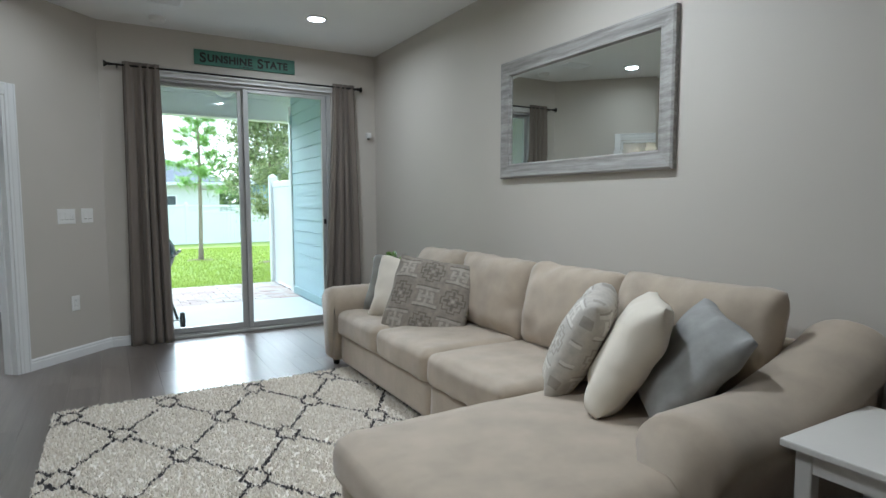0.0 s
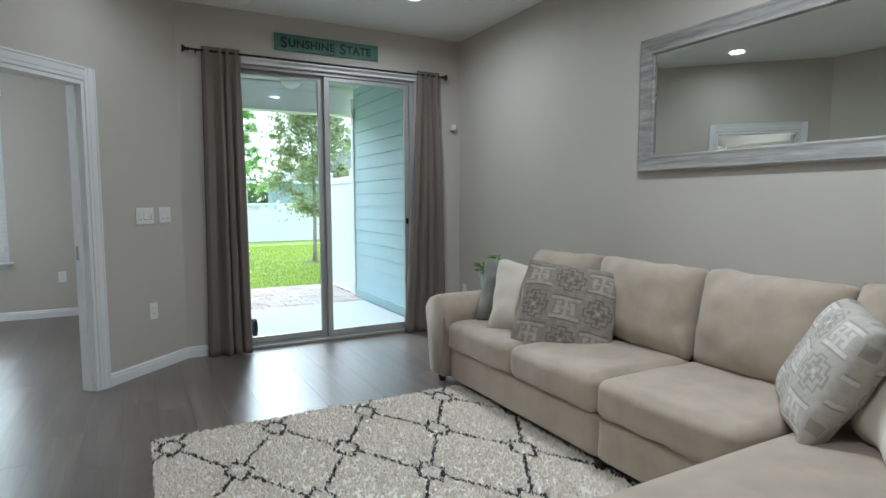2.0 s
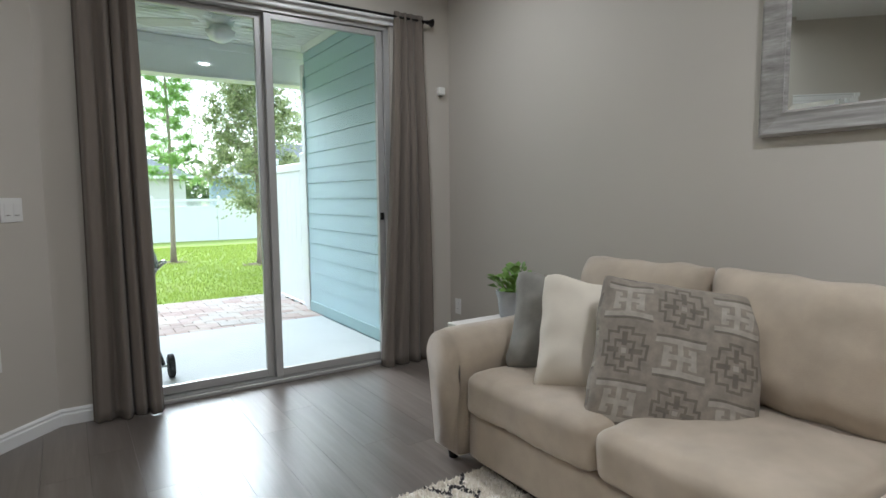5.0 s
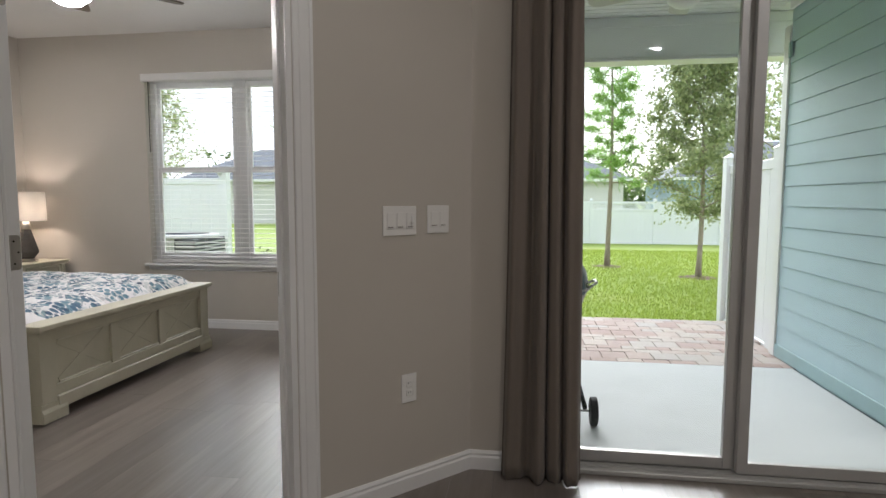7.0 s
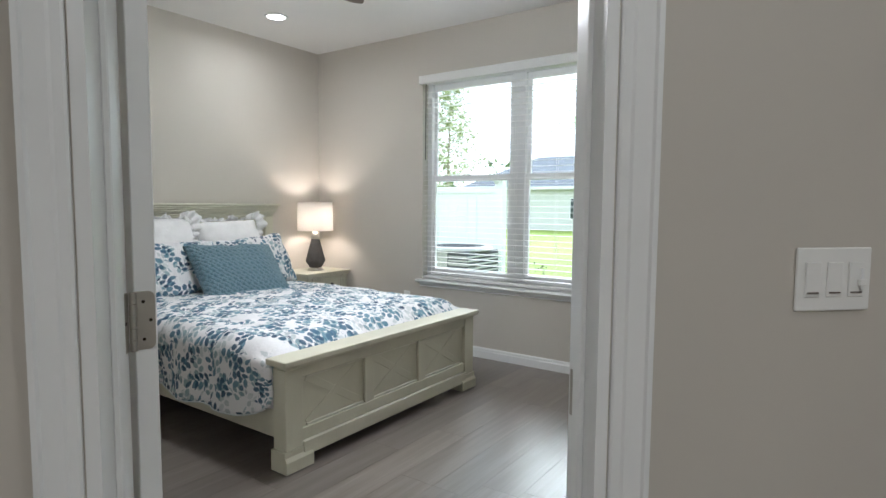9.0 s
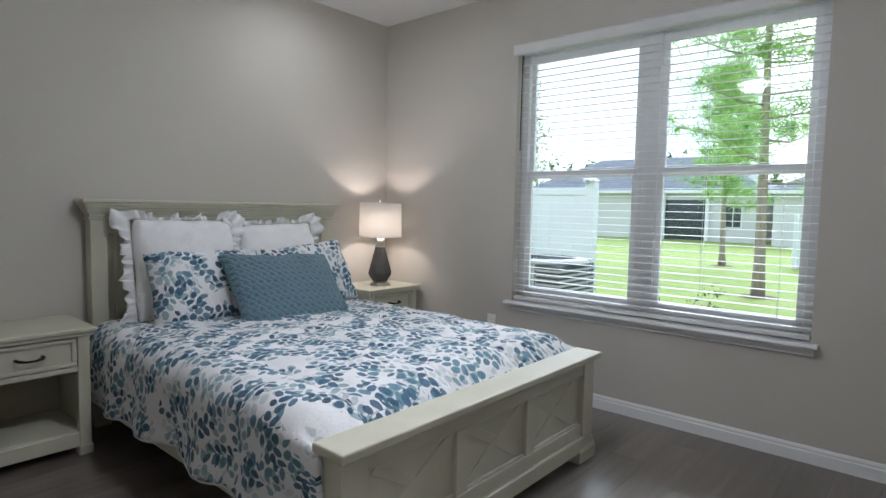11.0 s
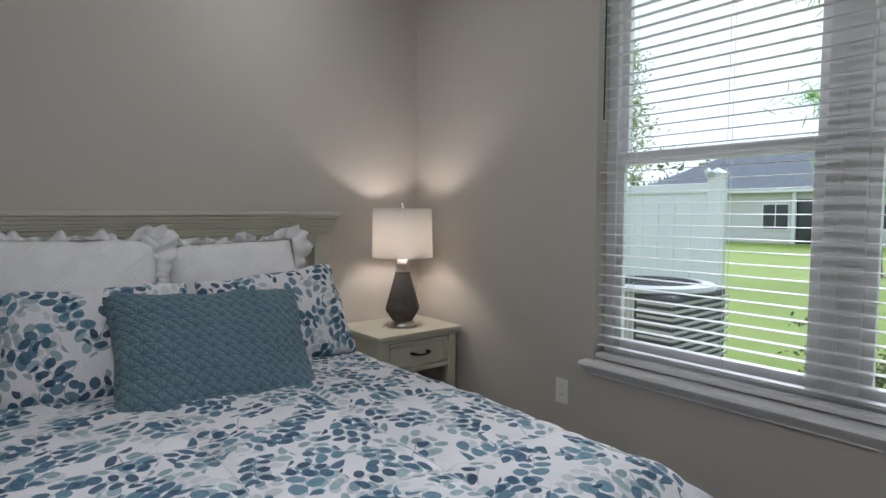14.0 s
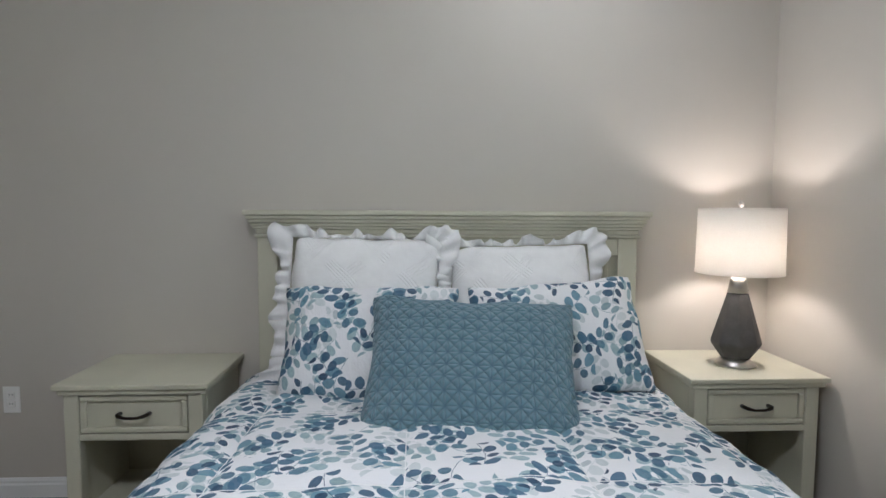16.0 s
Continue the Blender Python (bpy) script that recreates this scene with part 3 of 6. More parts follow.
def soft_box(sx, sy, sz, r, puff=0.0, cuts=13, wrinkle=0.004, seed=0.0, front_sag=0.0):
    """An upholstered block: rounded edges, crowned faces and faint wrinkles. Half sizes."""
    bm = bmesh.new()
    bmesh.ops.create_cube(bm, size=2.0)
    bmesh.ops.subdivide_edges(bm, edges=bm.edges, cuts=cuts, use_grid_fill=True)
    s = Vector((sx, sy, sz))
    for v in bm.verts:
        u = v.co.copy()
        u = Vector([math.copysign(abs(c) ** 0.8, c) for c in u])
        p = Vector((u.x * sx, u.y * sy, u.z * sz))
        inner = Vector([max(-(s[i] - r), min(s[i] - r, p[i])) for i in range(3)])
        d = p - inner
        if d.length > 1e-9:
            p = inner + d.normalized() * r
        for i in range(3):
            j, k = (i + 1) % 3, (i + 2) % 3
            if abs(u[i]) > 0.6:
                p[i] += math.copysign(puff * (1 - u[j] ** 2) * (1 - u[k] ** 2) * (1.0 if i == 2 else 0.6), u[i])
        q = p * 7 + Vector((seed, seed * 2, 0))
        p += Vector((noise.noise(q), noise.noise(q + Vector((5, 5, 5))), noise.noise(q + Vector((9, 1, 3))))) * wrinkle
        q = p * 22 + Vector((seed, 0, seed))
        p += u.normalized() * noise.noise(q) * wrinkle * 0.55
        # creases gather towards the seams
        edge_ = sorted(abs(c) for c in u)[1]
        q = Vector((p.x * 9 + seed, p.y * 38, p.z * 9 + seed))
        p += u.normalized() * noise.noise(q) * wrinkle * 0.8 * edge_ ** 3
        v.co = p
    return bm


def pillow(w, h, th, n=26, seed=0.0, wrinkle=0.006, ear=0.05):
    """A stuffed square pillow standing in x and z, its faces to -y and +y, with pinched sides and pointed corners; UV in metres."""
    bm = bmesh.new()
    uvl = bm.loops.layers.uv.new("UVMap")
    grid = {}
    for side in (-1, 1):
        for i in range(n + 1):
            for j in range(n + 1):
                u, v = 2 * i / n - 1, 2 * j / n - 1
                edge = i in (0, n) or j in (0, n)
                if edge and (1, i, j) in grid:
                    grid[(side, i, j)] = grid[(1, i, j)]
                    continue
                if edge and (-1, i, j) in grid:
                    grid[(side, i, j)] = grid[(-1, i, j)]
                    continue
                x = u * w / 2 * (1 - ear * (1 - v * v) * abs(u) ** 3)
                z = v * h / 2 * (1 - ear * (1 - u * u) * abs(v) ** 3)
                blunt = 1 - 0.055 * (abs(u) * abs(v)) ** 5  # the corner tips are rounded off
                x, z = x * blunt, z * blunt
                prof = max(0.0, (1 - u ** 4) * (1 - v ** 4)) ** 0.5 * (1 - 0.25 * (u * u + v * v) * 0.5)
                y = side * th / 2 * prof
                q = Vector((x * 9 + seed, side * 3.0, z * 9 + seed * 1.7))
                amp = wrinkle * (0.35 + (u * u + v * v))
                y += noise.noise(q) * amp * (0 if edge else 1)
                x += noise.noise(q + Vector((4, 4, 4))) * wrinkle * 0.7
                z += noise.noise(q + Vector((8, 2, 4))) * wrinkle * 0.7
                grid[(side, i, j)] = bm.verts.new((x, y, z))
    for side in (-1, 1):
        for i in range(n):
            for j in range(n):
                f = bm.faces.new([grid[(side, a, c)] for a, c in ((i, j), (i + 1, j), (i + 1, j + 1), (i, j + 1))])
                for lp, (a, c) in zip(f.loops, ((i, j), (i + 1, j), (i + 1, j + 1), (i, j + 1))):
                    lp[uvl].uv = (a / n * w + seed + (5 if side > 0 else 0), c / n * h + seed)
    return bm


def lean(center, facing, tilt, roll=0.0):
    """Pose for a pillow: its face turned to the heading 'facing' (degrees, 0 along +x) and tipped back by tilt."""
    return pose(*center) @ pose(0, 0, 0, 0, 0, facing + 90) @ pose(0, 0, 0, -tilt, 0, 0) @ pose(0, 0, 0, 0, roll, 0)


# ---- the house: walls, floor, ceilings ----
H = 2.744
EAST, NORTH, DIAG = 2.42, 5.64, 5.70
BW, BN = -4.66, 8.10
R2 = math.sqrt(2)


def diag_matrix(s, depth=0.0):
    """On the slanting wall: x runs along it towards the glass door, y into the bedroom, z up."""
    x, y = (s * R2 - DIAG) / 2, (s * R2 + DIAG) / 2
    return pose(x, y, 0, 0, 0, 45) @ pose(0, depth, 0)


def wall(name, bm, label="greige painted plaster wall"):
    return solo(name, bm, M_WALL, label, "wall", kind="structure")


wall("wall_east", B(EAST, EAST + 0.12, -2.2, NORTH + 0.15, 0, H))
bm = bmesh.new()
K = NORTH - DIAG
box(bm, K - 0.06, 0.28, NORTH, NORTH + 0.15, 0, H)
box(bm, 1.94, EAST, NORTH, NORTH + 0.15, 0, H)
box(bm, 0.28, 1.94, NORTH, NORTH + 0.15, 2.33, H)
wall("wall_north", bm)
S_END, S_K = 2.02, (K + NORTH) / R2
D0, D1, DTOP = 2.300, 3.132, 1.985
bm = bmesh.new()
box(bm, S_END, D0, 0, 0.115, 0, H)
box(bm, D1, S_K + 0.02, 0, 0.115, 0, H)
box(bm, D0, D1, 0, 0.115, DTOP, H)
w = wall("wall_slanted", bm)
w.matrix_world = pose(-DIAG / 2, DIAG / 2, 0, 0, 0, 45)
WX = (S_END * R2 - DIAG) / 2
WY = (S_END * R2 + DIAG) / 2
wall("wall_hall", B(WX - 0.12, WX, -2.2, WY, 0, H))
wall("wall_south", B(WX - 0.12, EAST + 0.12, -2.32, -2.2, 0, H))
wall("wall_west", B(BW - 0.12, BW, 3.93, BN + 0.15, 0, H))
wall("wall_bedroom_south", B(BW, WX - 0.12, 3.93, 4.05, 0, H))
wall("wall_bedroom_east", B(K - 0.06, 0.06, NORTH + 0.15, BN + 0.15, 0, H))
W0, W1, WZ0, WZ1 = -3.352, -1.550, 0.603, 2.358
bm = bmesh.new()
box(bm, BW, W0, BN, BN + 0.15, 0, H)
box(bm, W1, K - 0.06, BN, BN + 0.15, 0, H)
box(bm, W0, W1, BN, BN + 0.15, 0, WZ0)
box(bm, W0, W1, BN, BN + 0.15, WZ1, H)
wall("wall_window", bm)
solo("ceiling", B(BW - 0.12, EAST + 0.12, -2.32, BN + 0.15, H, H + 0.1), M_CEIL, "flat white painted ceiling", "ceiling", kind="structure")
bm = B(min(WX, K) - 0.12, EAST + 0.12, -2.32, NORTH + 0.15, -0.12, -0.013)
box(bm, BW - 0.12, min(WX, K) - 0.12, 3.6, BN + 0.15, -0.12, -0.013)
box(bm, min(WX, K) - 0.12, K + 0.02, NORTH + 0.15, BN + 0.15, -0.12, -0.013)
solo("subfloor", bm, M_BASKET, "dark subfloor below the planks", "floor", kind="structure")


def baseboard(name, p0, p1, h=0.087):
    """A skirting board from p0 to p1, its face to the right of that way."""
    p0, p1 = Vector((*p0, 0)), Vector((*p1, 0))
    d = p1 - p0
    bm = prism(bmesh.new(), [(0, 0), (-0.014, 0), (-0.014, h - 0.03), (-0.010, h - 0.022), (-0.011, h - 0.012), (-0.005, h), (0, h)], "x", 0, d.length)
    ob = solo(name, bm, M_TRIM, "white painted baseboard with a moulded top", "baseboard", kind="structure")
    ob.matrix_world = Matrix.Translation(p0) @ Matrix.Rotation(math.atan2(d.y, d.x), 4, "Z")
    return ob


def diag_pt(s, depth=0.0):
    p = diag_matrix(s, depth).translation
    return (p.x, p.y)


baseboard("baseboard_east", (EAST, -2.2), (EAST, NORTH)).matrix_world = Matrix.Translation((EAST, NORTH, 0)) @ Matrix.Rotation(-math.pi / 2, 4, "Z")
baseboard("baseboard_north_1", (K, NORTH), (0.28, NORTH))
baseboard("baseboard_north_2", (1.94, NORTH), (EAST - 0.014, NORTH))
baseboard("baseboard_slanted_1", diag_pt(3.206), diag_pt(S_K - 0.004))
baseboard("baseboard_slanted_2", diag_pt(S_END), diag_pt(2.229))
baseboard("baseboard_window", (BW + 0.014, BN), (K - 0.06, BN))
ob = baseboard("baseboard_west", (BW, 4.05), (BW, BN))
baseboard("baseboard_bedroom_south", (WX - 0.12, 4.05), (BW, 4.05))

# door frame in the slanting wall: jambs, casing on both sides, the open door
DM = pose(-DIAG / 2, DIAG / 2, 0, 0, 0, 45)
frame_door = thing("door_1", DM, "white painted door frame with an open inward door", "door", kind="structure")


def casing_profile(w_, t_):
    return [(0, 0), (w_, 0), (w_, t_), (w_ * 0.86, t_), (w_ * 0.80, t_ * 0.78), (w_ * 0.35, t_ * 0.62), (w_ * 0.28, t_ * 0.45), (w_ * 0.06, t_ * 0.40), (0, t_ * 0.25)]


CW = 0.082
for side, y0 in ((-1, 0.0), (1, 0.115)):
    for name_, s_in, sg in (("casing", D0 - 0.008, -1), ("casing", D1 + 0.008, 1)):
        pts = [(s_in + sg * a, y0 + side * b) for a, b in casing_profile(CW - 0.020 if sg < 0 else CW - 0.012, 0.019)]
        part(name_, prism(bmesh.new(), pts, "z", 0, DTOP + 0.008 + CW), M_TRIM, frame_door)
    pts = [(y0 + side * b, DTOP + 0.008 + a) for a, b in casing_profile(CW, 0.017)]
    part("head_casing", prism(bmesh.new(), pts, "x", D0 - 0.008, D1 + 0.008), M_TRIM, frame_door)
JT = 0.018
part("jamb", B(D0 - 0.004, D0 + JT, -0.004, 0.119, 0, DTOP), M_TRIM, frame_door)
jamb_r = part("jamb", B(D1 - JT, D1 + 0.004, -0.004, 0.119, 0, DTOP), M_TRIM, frame_door)
part("head_jamb", B(D0 + JT, D1 - JT, -0.003, 0.118, DTOP - JT, DTOP + 0.004), M_TRIM, frame_door)
for a, b_ in ((D0 + JT, D0 + JT + 0.011), (D1 - JT - 0.011, D1 - JT)):
    part("door_stop", B(a, b_, 0.045, 0.078, 0, DTOP - JT, 0.002, 1), M_TRIM, frame_door)
part("strike_plate", B(D1 - JT - 0.002, D1 - JT + 0.001, 0.083, 0.110, 0.86, 0.95, 0.0006, 1), M_HINGE, jamb_r)
# door leaf, hinged on the bedroom side and swung back past a right angle
leaf_m = DM @ pose(D0 + JT + 0.008, 0.124, 0, 0, 0, 119)
door_leaf = thing("door_2", leaf_m, "white panelled bedroom door standing open", "door", kind="structure")
leaf = part("leaf", B(0.006, 0.757, -0.038, -0.002, 0.012, DTOP - JT - 0.004, 0.002, 1), M_TRIM, door_leaf)
for z0, z1 in ((0.20, 0.86), (1.02, 1.82)):
    for yy in (-0.042, -0.002):
        part("panel", B(0.13, 0.64, yy, yy + 0.004, z0, z1, 0.0015, 1), M_TRIM, door_leaf)
for zz in (0.20, 1.01, 1.76):
    # the plate let into the door's edge has rounded outer corners
    plate = [(-0.001, zz), (-0.001, zz + 0.102)]
    for cz, a0 in ((zz + 0.091, 90), (zz + 0.011, 180)):
        plate += [(-0.0235 + 0.011 * math.cos(radians(a0 + 22.5 * q)), cz + 0.011 * math.sin(radians(a0 + 22.5 * q))) for q in range(5)]
    hg = prism(bmesh.new(), plate, "x", 0.0030, 0.0075)
    for k in range(5):
        tube(hg, [(-0.001, 0.001, zz + k * 0.0206), (-0.001, 0.001, zz + k * 0.0206 + 0.0197)], 0.0062, 12)
    hinge = part("hinge", hg, M_HINGE, door_leaf, "satin nickel hinge")
    for dz, dy in ((0.018, 0.016), (0.051, 0.027), (0.084, 0.016)):
        part("screw", tube(bmesh.new(), [(0.0032, -dy, zz + dz), (0.0022, -dy, zz + dz)], 0.0030, 8), M_BRONZE, hinge)
    hj = B(D0 + JT - 0.001, D0 + JT + 0.002, 0.084, 0.1185, zz, zz + 0.102, 0.0008, 1)
    hinge_leaf = part("hinge_leaf", hj, M_HINGE, frame_door, "satin nickel hinge plate")
    for dz, dy in ((0.014, 0.092), (0.088, 0.092), (0.051, 0.104)):
        part("screw", tube(bmesh.new(), [(D0 + JT + 0.0015, dy, zz + dz), (D0 + JT + 0.0030, dy, zz + dz)], 0.0030, 8), M_BRONZE, hinge_leaf)
kb = bmesh.new()
for sy in (-1, 1):
    y_ = -0.020 + sy * 0.018
    tube(kb, [(0.69, y_, 0.92), (0.69, y_ + sy * 0.045, 0.92)], 0.011, 12)
    tube(kb, [(0.69, y_ + sy * 0.045, 0.92), (0.58, y_ + sy * 0.047, 0.92)], [0.011, 0.008], 10)
part("lever_handle", kb, M_HINGE, door_leaf, "satin nickel lever handle")

# ---- sliding glass door ----
slider = thing("window_1", pose(0.28, NORTH, 0), "two-panel aluminium sliding glass door to the porch", "sliding door", kind="structure")
SW, SH = 1.66, 2.33
part("frame_side", B(0, 0.04, 0.02, 0.13, 0, SH, 0.003, 1), M_ALU, slider)
part("frame_side", B(SW - 0.04, SW, 0.02, 0.13, 0, SH, 0.003, 1), M_ALU, slider)
part("frame_head", B(0.04, SW - 0.04, 0.02, 0.13, SH - 0.028, SH, 0.003, 1), M_ALU, slider)
tr = B(0.04, SW - 0.04, 0.012, 0.135, 0, 0.022, 0.003, 1)
for yy in (0.030, 0.062, 0.098):
    box(tr, 0.04, SW - 0.04, yy, yy + 0.004, 0.022, 0.034)
part("track", tr, M_ALU, slider)


def slide_panel(x0, x1, y0, st_l, st_r):
    z0, z1 = 0.036, SH - 0.030
    leafp = part("panel", B(x0, x0 + st_l, y0, y0 + 0.034, z0, z1, 0.002, 1), M_ALU, slider)
    part("stile", B(x1 - st_r, x1, y0, y0 + 0.034, z0, z1, 0.002, 1), M_ALU, leafp)
    part("rail", B(x0 + st_l, x1 - st_r, y0 + 0.001, y0 + 0.033, z0, z0 + 0.05, 0.002, 1), M_ALU, leafp)
    part("rail", B(x0 + st_l, x1 - st_r, y0 + 0.001, y0 + 0.033, z1 - 0.034, z1, 0.002, 1), M_ALU, leafp)
    g = part("pane", B(x0 + st_l - 0.003, x1 - st_r + 0.003, y0 + 0.015, y0 + 0.019, z0 + 0.048, z1 - 0.032), M_GLASS, leafp)
    g.visible_shadow = False
    return leafp


slide_panel(0.045, 0.845, 0.075, 0.04, 0.075)
pr = slide_panel(0.815, SW - 0.045, 0.035, 0.045, 0.045)
part("latch", B(SW - 0.085, SW - 0.06, 0.018, 0.036, 1.02, 1.07, 0.004, 2), M_BLACK, pr, "black latch")
part("bar_lock", B(0.81, 0.822, 0.066, 0.076, 0.95, 1.35, 0.003, 1), M_ALU, slider)
solo("trim_slider_head", B(0.24, 1.98, NORTH - 0.016, NORTH - 0.001, 2.332, 2.398, 0.003, 1), M_TRIM, "white trim board over the sliding door", "trim", kind="structure")

# ---- bedroom window ----
win = thing("window_2", pose(W0, BN, WZ0), "white vinyl double window with two single-hung sashes", "window", kind="structure")
WW, WH = W1 - W0, WZ1 - WZ0
FY0, FY1 = 0.075, 0.14
part("window_frame", B(0, 0.05, FY0, FY1, 0, WH, 0.003, 1), M_VINYLW, win)
part("window_frame", B(WW - 0.05, WW, FY0, FY1, 0, WH, 0.003, 1), M_VINYLW, win)
part("window_frame", B(0.05, WW - 0.05, FY0, FY1, WH - 0.05, WH, 0.003, 1), M_VINYLW, win)
part("window_frame", B(0.05, WW - 0.05, FY0, FY1, 0, 0.05, 0.003, 1), M_VINYLW, win)
part("mullion", B(WW / 2 - 0.06, WW / 2 + 0.06, FY0 - 0.002, FY1, 0.05, WH - 0.05, 0.003, 1), M_VINYLW, win)
MZ = 1.478 - WZ0
for x0, x1 in ((0.05, WW / 2 - 0.06), (WW / 2 + 0.06, WW - 0.05)):
    for z0, z1, yy in ((MZ - 0.01, WH - 0.05, 0.105), (0.05, MZ + 0.04, 0.082)):
        sash = part("sash", B(x0, x0 + 0.035, yy, yy + 0.025, z0, z1, 0.002, 1), M_VINYLW, win)
        part("stile", B(x1 - 0.035, x1, yy, yy + 0.025, z0, z1, 0.002, 1), M_VINYLW, sash)
        part("rail", B(x0 + 0.035, x1 - 0.035, yy, yy + 0.025, z0, z0 + 0.052, 0.002, 1), M_VINYLW, sash)
        part("rail", B(x0 + 0.035, x1 - 0.035, yy, yy + 0.025, z1 - 0.05, z1, 0.002, 1), M_VINYLW, sash)
        g = part("pane", B(x0 + 0.032, x1 - 0.032, yy + 0.010, yy + 0.014, z0 + 0.048, z1 - 0.046), M_GLASS, sash)
        g.visible_shadow = False
part("window_sill", prism(bmesh.new(), [(-0.055, -0.012), (-0.060, -0.004), (-0.055, 0.008), (FY0, 0.008), (FY0, -0.016), (-0.05, -0.016)], "x", -0.035, WW + 0.035), M_TRIM, win)
part("apron", prism(bmesh.new(), [(-0.016, -0.054), (-0.010, -0.048), (-0.020, -0.028), (-0.028, -0.0165), (-0.002, -0.0165), (-0.002, -0.054)], "x", -0.015, WW + 0.015), M_TRIM, win)

# blinds hung in the window's reveal
blind = thing("window_blind", pose(W0, BN, WZ0), "white horizontal slat blind lowered with open slats", "blind")
part("valance", prism(bmesh.new(), [(-0.02, WH - 0.055), (-0.026, WH - 0.045), (-0.026, WH + 0.004), (-0.032, WH + 0.012), (-0.001, WH + 0.012), (-0.001, WH - 0.055)], "x", -0.022, WW + 0.02), M_SLAT, blind, "white moulded valance")
part("headrail", B(0.006, WW - 0.006, 0.006, 0.055, WH - 0.05, WH - 0.006, 0.002, 1), M_SLAT, blind)
SP = 0.0445
slat_me = link_mesh("slat", prism(bmesh.new(), [(-0.0165, -0.0012), (0.0, 0.0004), (0.0165, -0.0012), (0.0165, 0.0004), (0.0, 0.0020), (-0.0165, 0.0004)], "x", 0.008, WW - 0.008), M_SLAT)
nsl = int((WH - 0.05 - 0.065) / SP)
for k in range(nsl):
    o = new("slat", slat_me)
    o.parent = blind
    o.matrix_basis = pose(0, 0.034, 0.075 + k * SP, 2, 0, 0)
part("bottom_rail", B(0.006, WW - 0.006, 0.010, 0.058, 0.018, 0.040, 0.004, 2), M_SLAT, blind)
for fx in (0.16, 0.55, WW / 2, WW - 0.55, WW - 0.16):
    lc = bmesh.new()
    for yy in (0.016, 0.052):
        tube(lc, [(fx, yy, 0.03), (fx, yy, WH - 0.05)], 0.0011, 5)
    part("ladder_cord", lc, M_SLAT, blind)
part("tilt_wand", tube(bmesh.new(), [(0.045, -0.012, WH - 0.06), (0.045, -0.016, 1.05)], 0.0035, 8), M_BLACK, blind, "dark tilt wand")

# ---- recessed lights, smoke detector, plates ----


def can_light(x, y):
    t = thing("recessed_light", pose(x, y, H), "white recessed ceiling light, lit", "ceiling light", "recessed lights in the ceiling")
    part("trim_ring", lathe(bmesh.new(), [(0.070, -0.002), (0.088, -0.0005), (0.092, -0.006), (0.088, -0.010), (0.072, -0.012), (0.068, -0.006)], 32, cap=False), M_TRIM, t, smooth=True)
    part("lens", lathe(bmesh.new(), [(0.069, -0.008), (0.069, -0.003)], 32), M_LENS, t, "glowing frosted lens")


for cx, cy in LIVING_CANS + BED_CANS:
    can_light(cx, cy)
det = thing("smoke_detector", pose(0.375, 5.345, H), "round white smoke detector on the ceiling", "smoke detector")
part("base", lathe(bmesh.new(), [(0.065, -0.012), (0.068, 0.0)], 28), M_PLASTIC, det)
part("cover", lathe(bmesh.new(), [(0.030, -0.040), (0.050, -0.036), (0.058, -0.026), (0.060, -0.012)], 28), M_PLASTIC, det, smooth=True)
vt = thing("ceiling_vent", pose(0.35, 4.86, H), "white slotted air vent on the ceiling", "air vent")
part("frame", B(-0.17, 0.17, -0.095, 0.095, -0.008, -0.001, 0.002, 1), M_TRIM, vt)
for k in range(8):
    part("slat", B(-0.15, 0.15, -0.078 + k * 0.02, -0.066 + k * 0.02, -0.013, -0.008), M_TRIM, vt)


def plate(name, m, w_, h_, rockers, label, slider_on=-1, outlet=False):
    """A wall plate in x and z, facing -y."""
    t = thing(name, m, label, "outlet" if outlet else "light switch")
    part("cover_plate", B(-w_ / 2, w_ / 2, -0.006, -0.0005, -h_ / 2, h_ / 2, 0.003, 2), M_PLASTIC, t)
    for k in range(rockers):
        x = (k - (rockers - 1) / 2) * 0.046
        if outlet:
            for zz in (-0.020, 0.020):
                rk = part("socket", B(-0.016, 0.016, -0.0085, -0.006, zz - 0.014, zz + 0.014, 0.003, 2), M_PLASTIC, t)
                sl = bmesh.new()
                for xx in (-0.006, 0.006):
                    box(sl, xx - 0.001, xx + 0.001, -0.0089, -0.0083, zz - 0.001, zz + 0.007)
                part("slots", sl, M_RUBBER, rk)
        else:
            rk = part("rocker", B(x - 0.0165, x + 0.0165, -0.0090, -0.006, -0.033, 0.033, 0.002, 2, m=pose(0, 0, 0, 2, 0, 0)), M_PLASTIC, t)
            if k == slider_on:
                part("dimmer", B(x + 0.006, x + 0.013, -0.0125, -0.0085, -0.02, 0.02, 0.001, 1), M_TRIM, rk)
                part("dimmer_knob", B(x + 0.002, x + 0.016, -0.016, -0.0085, -0.012, 0.0, 0.001, 1), M_PLASTIC, rk)
            part("groove", B(x - 0.012, x + 0.012, -0.0098, -0.0088, -0.026, -0.023), M_CURTAIN, rk)
    return t


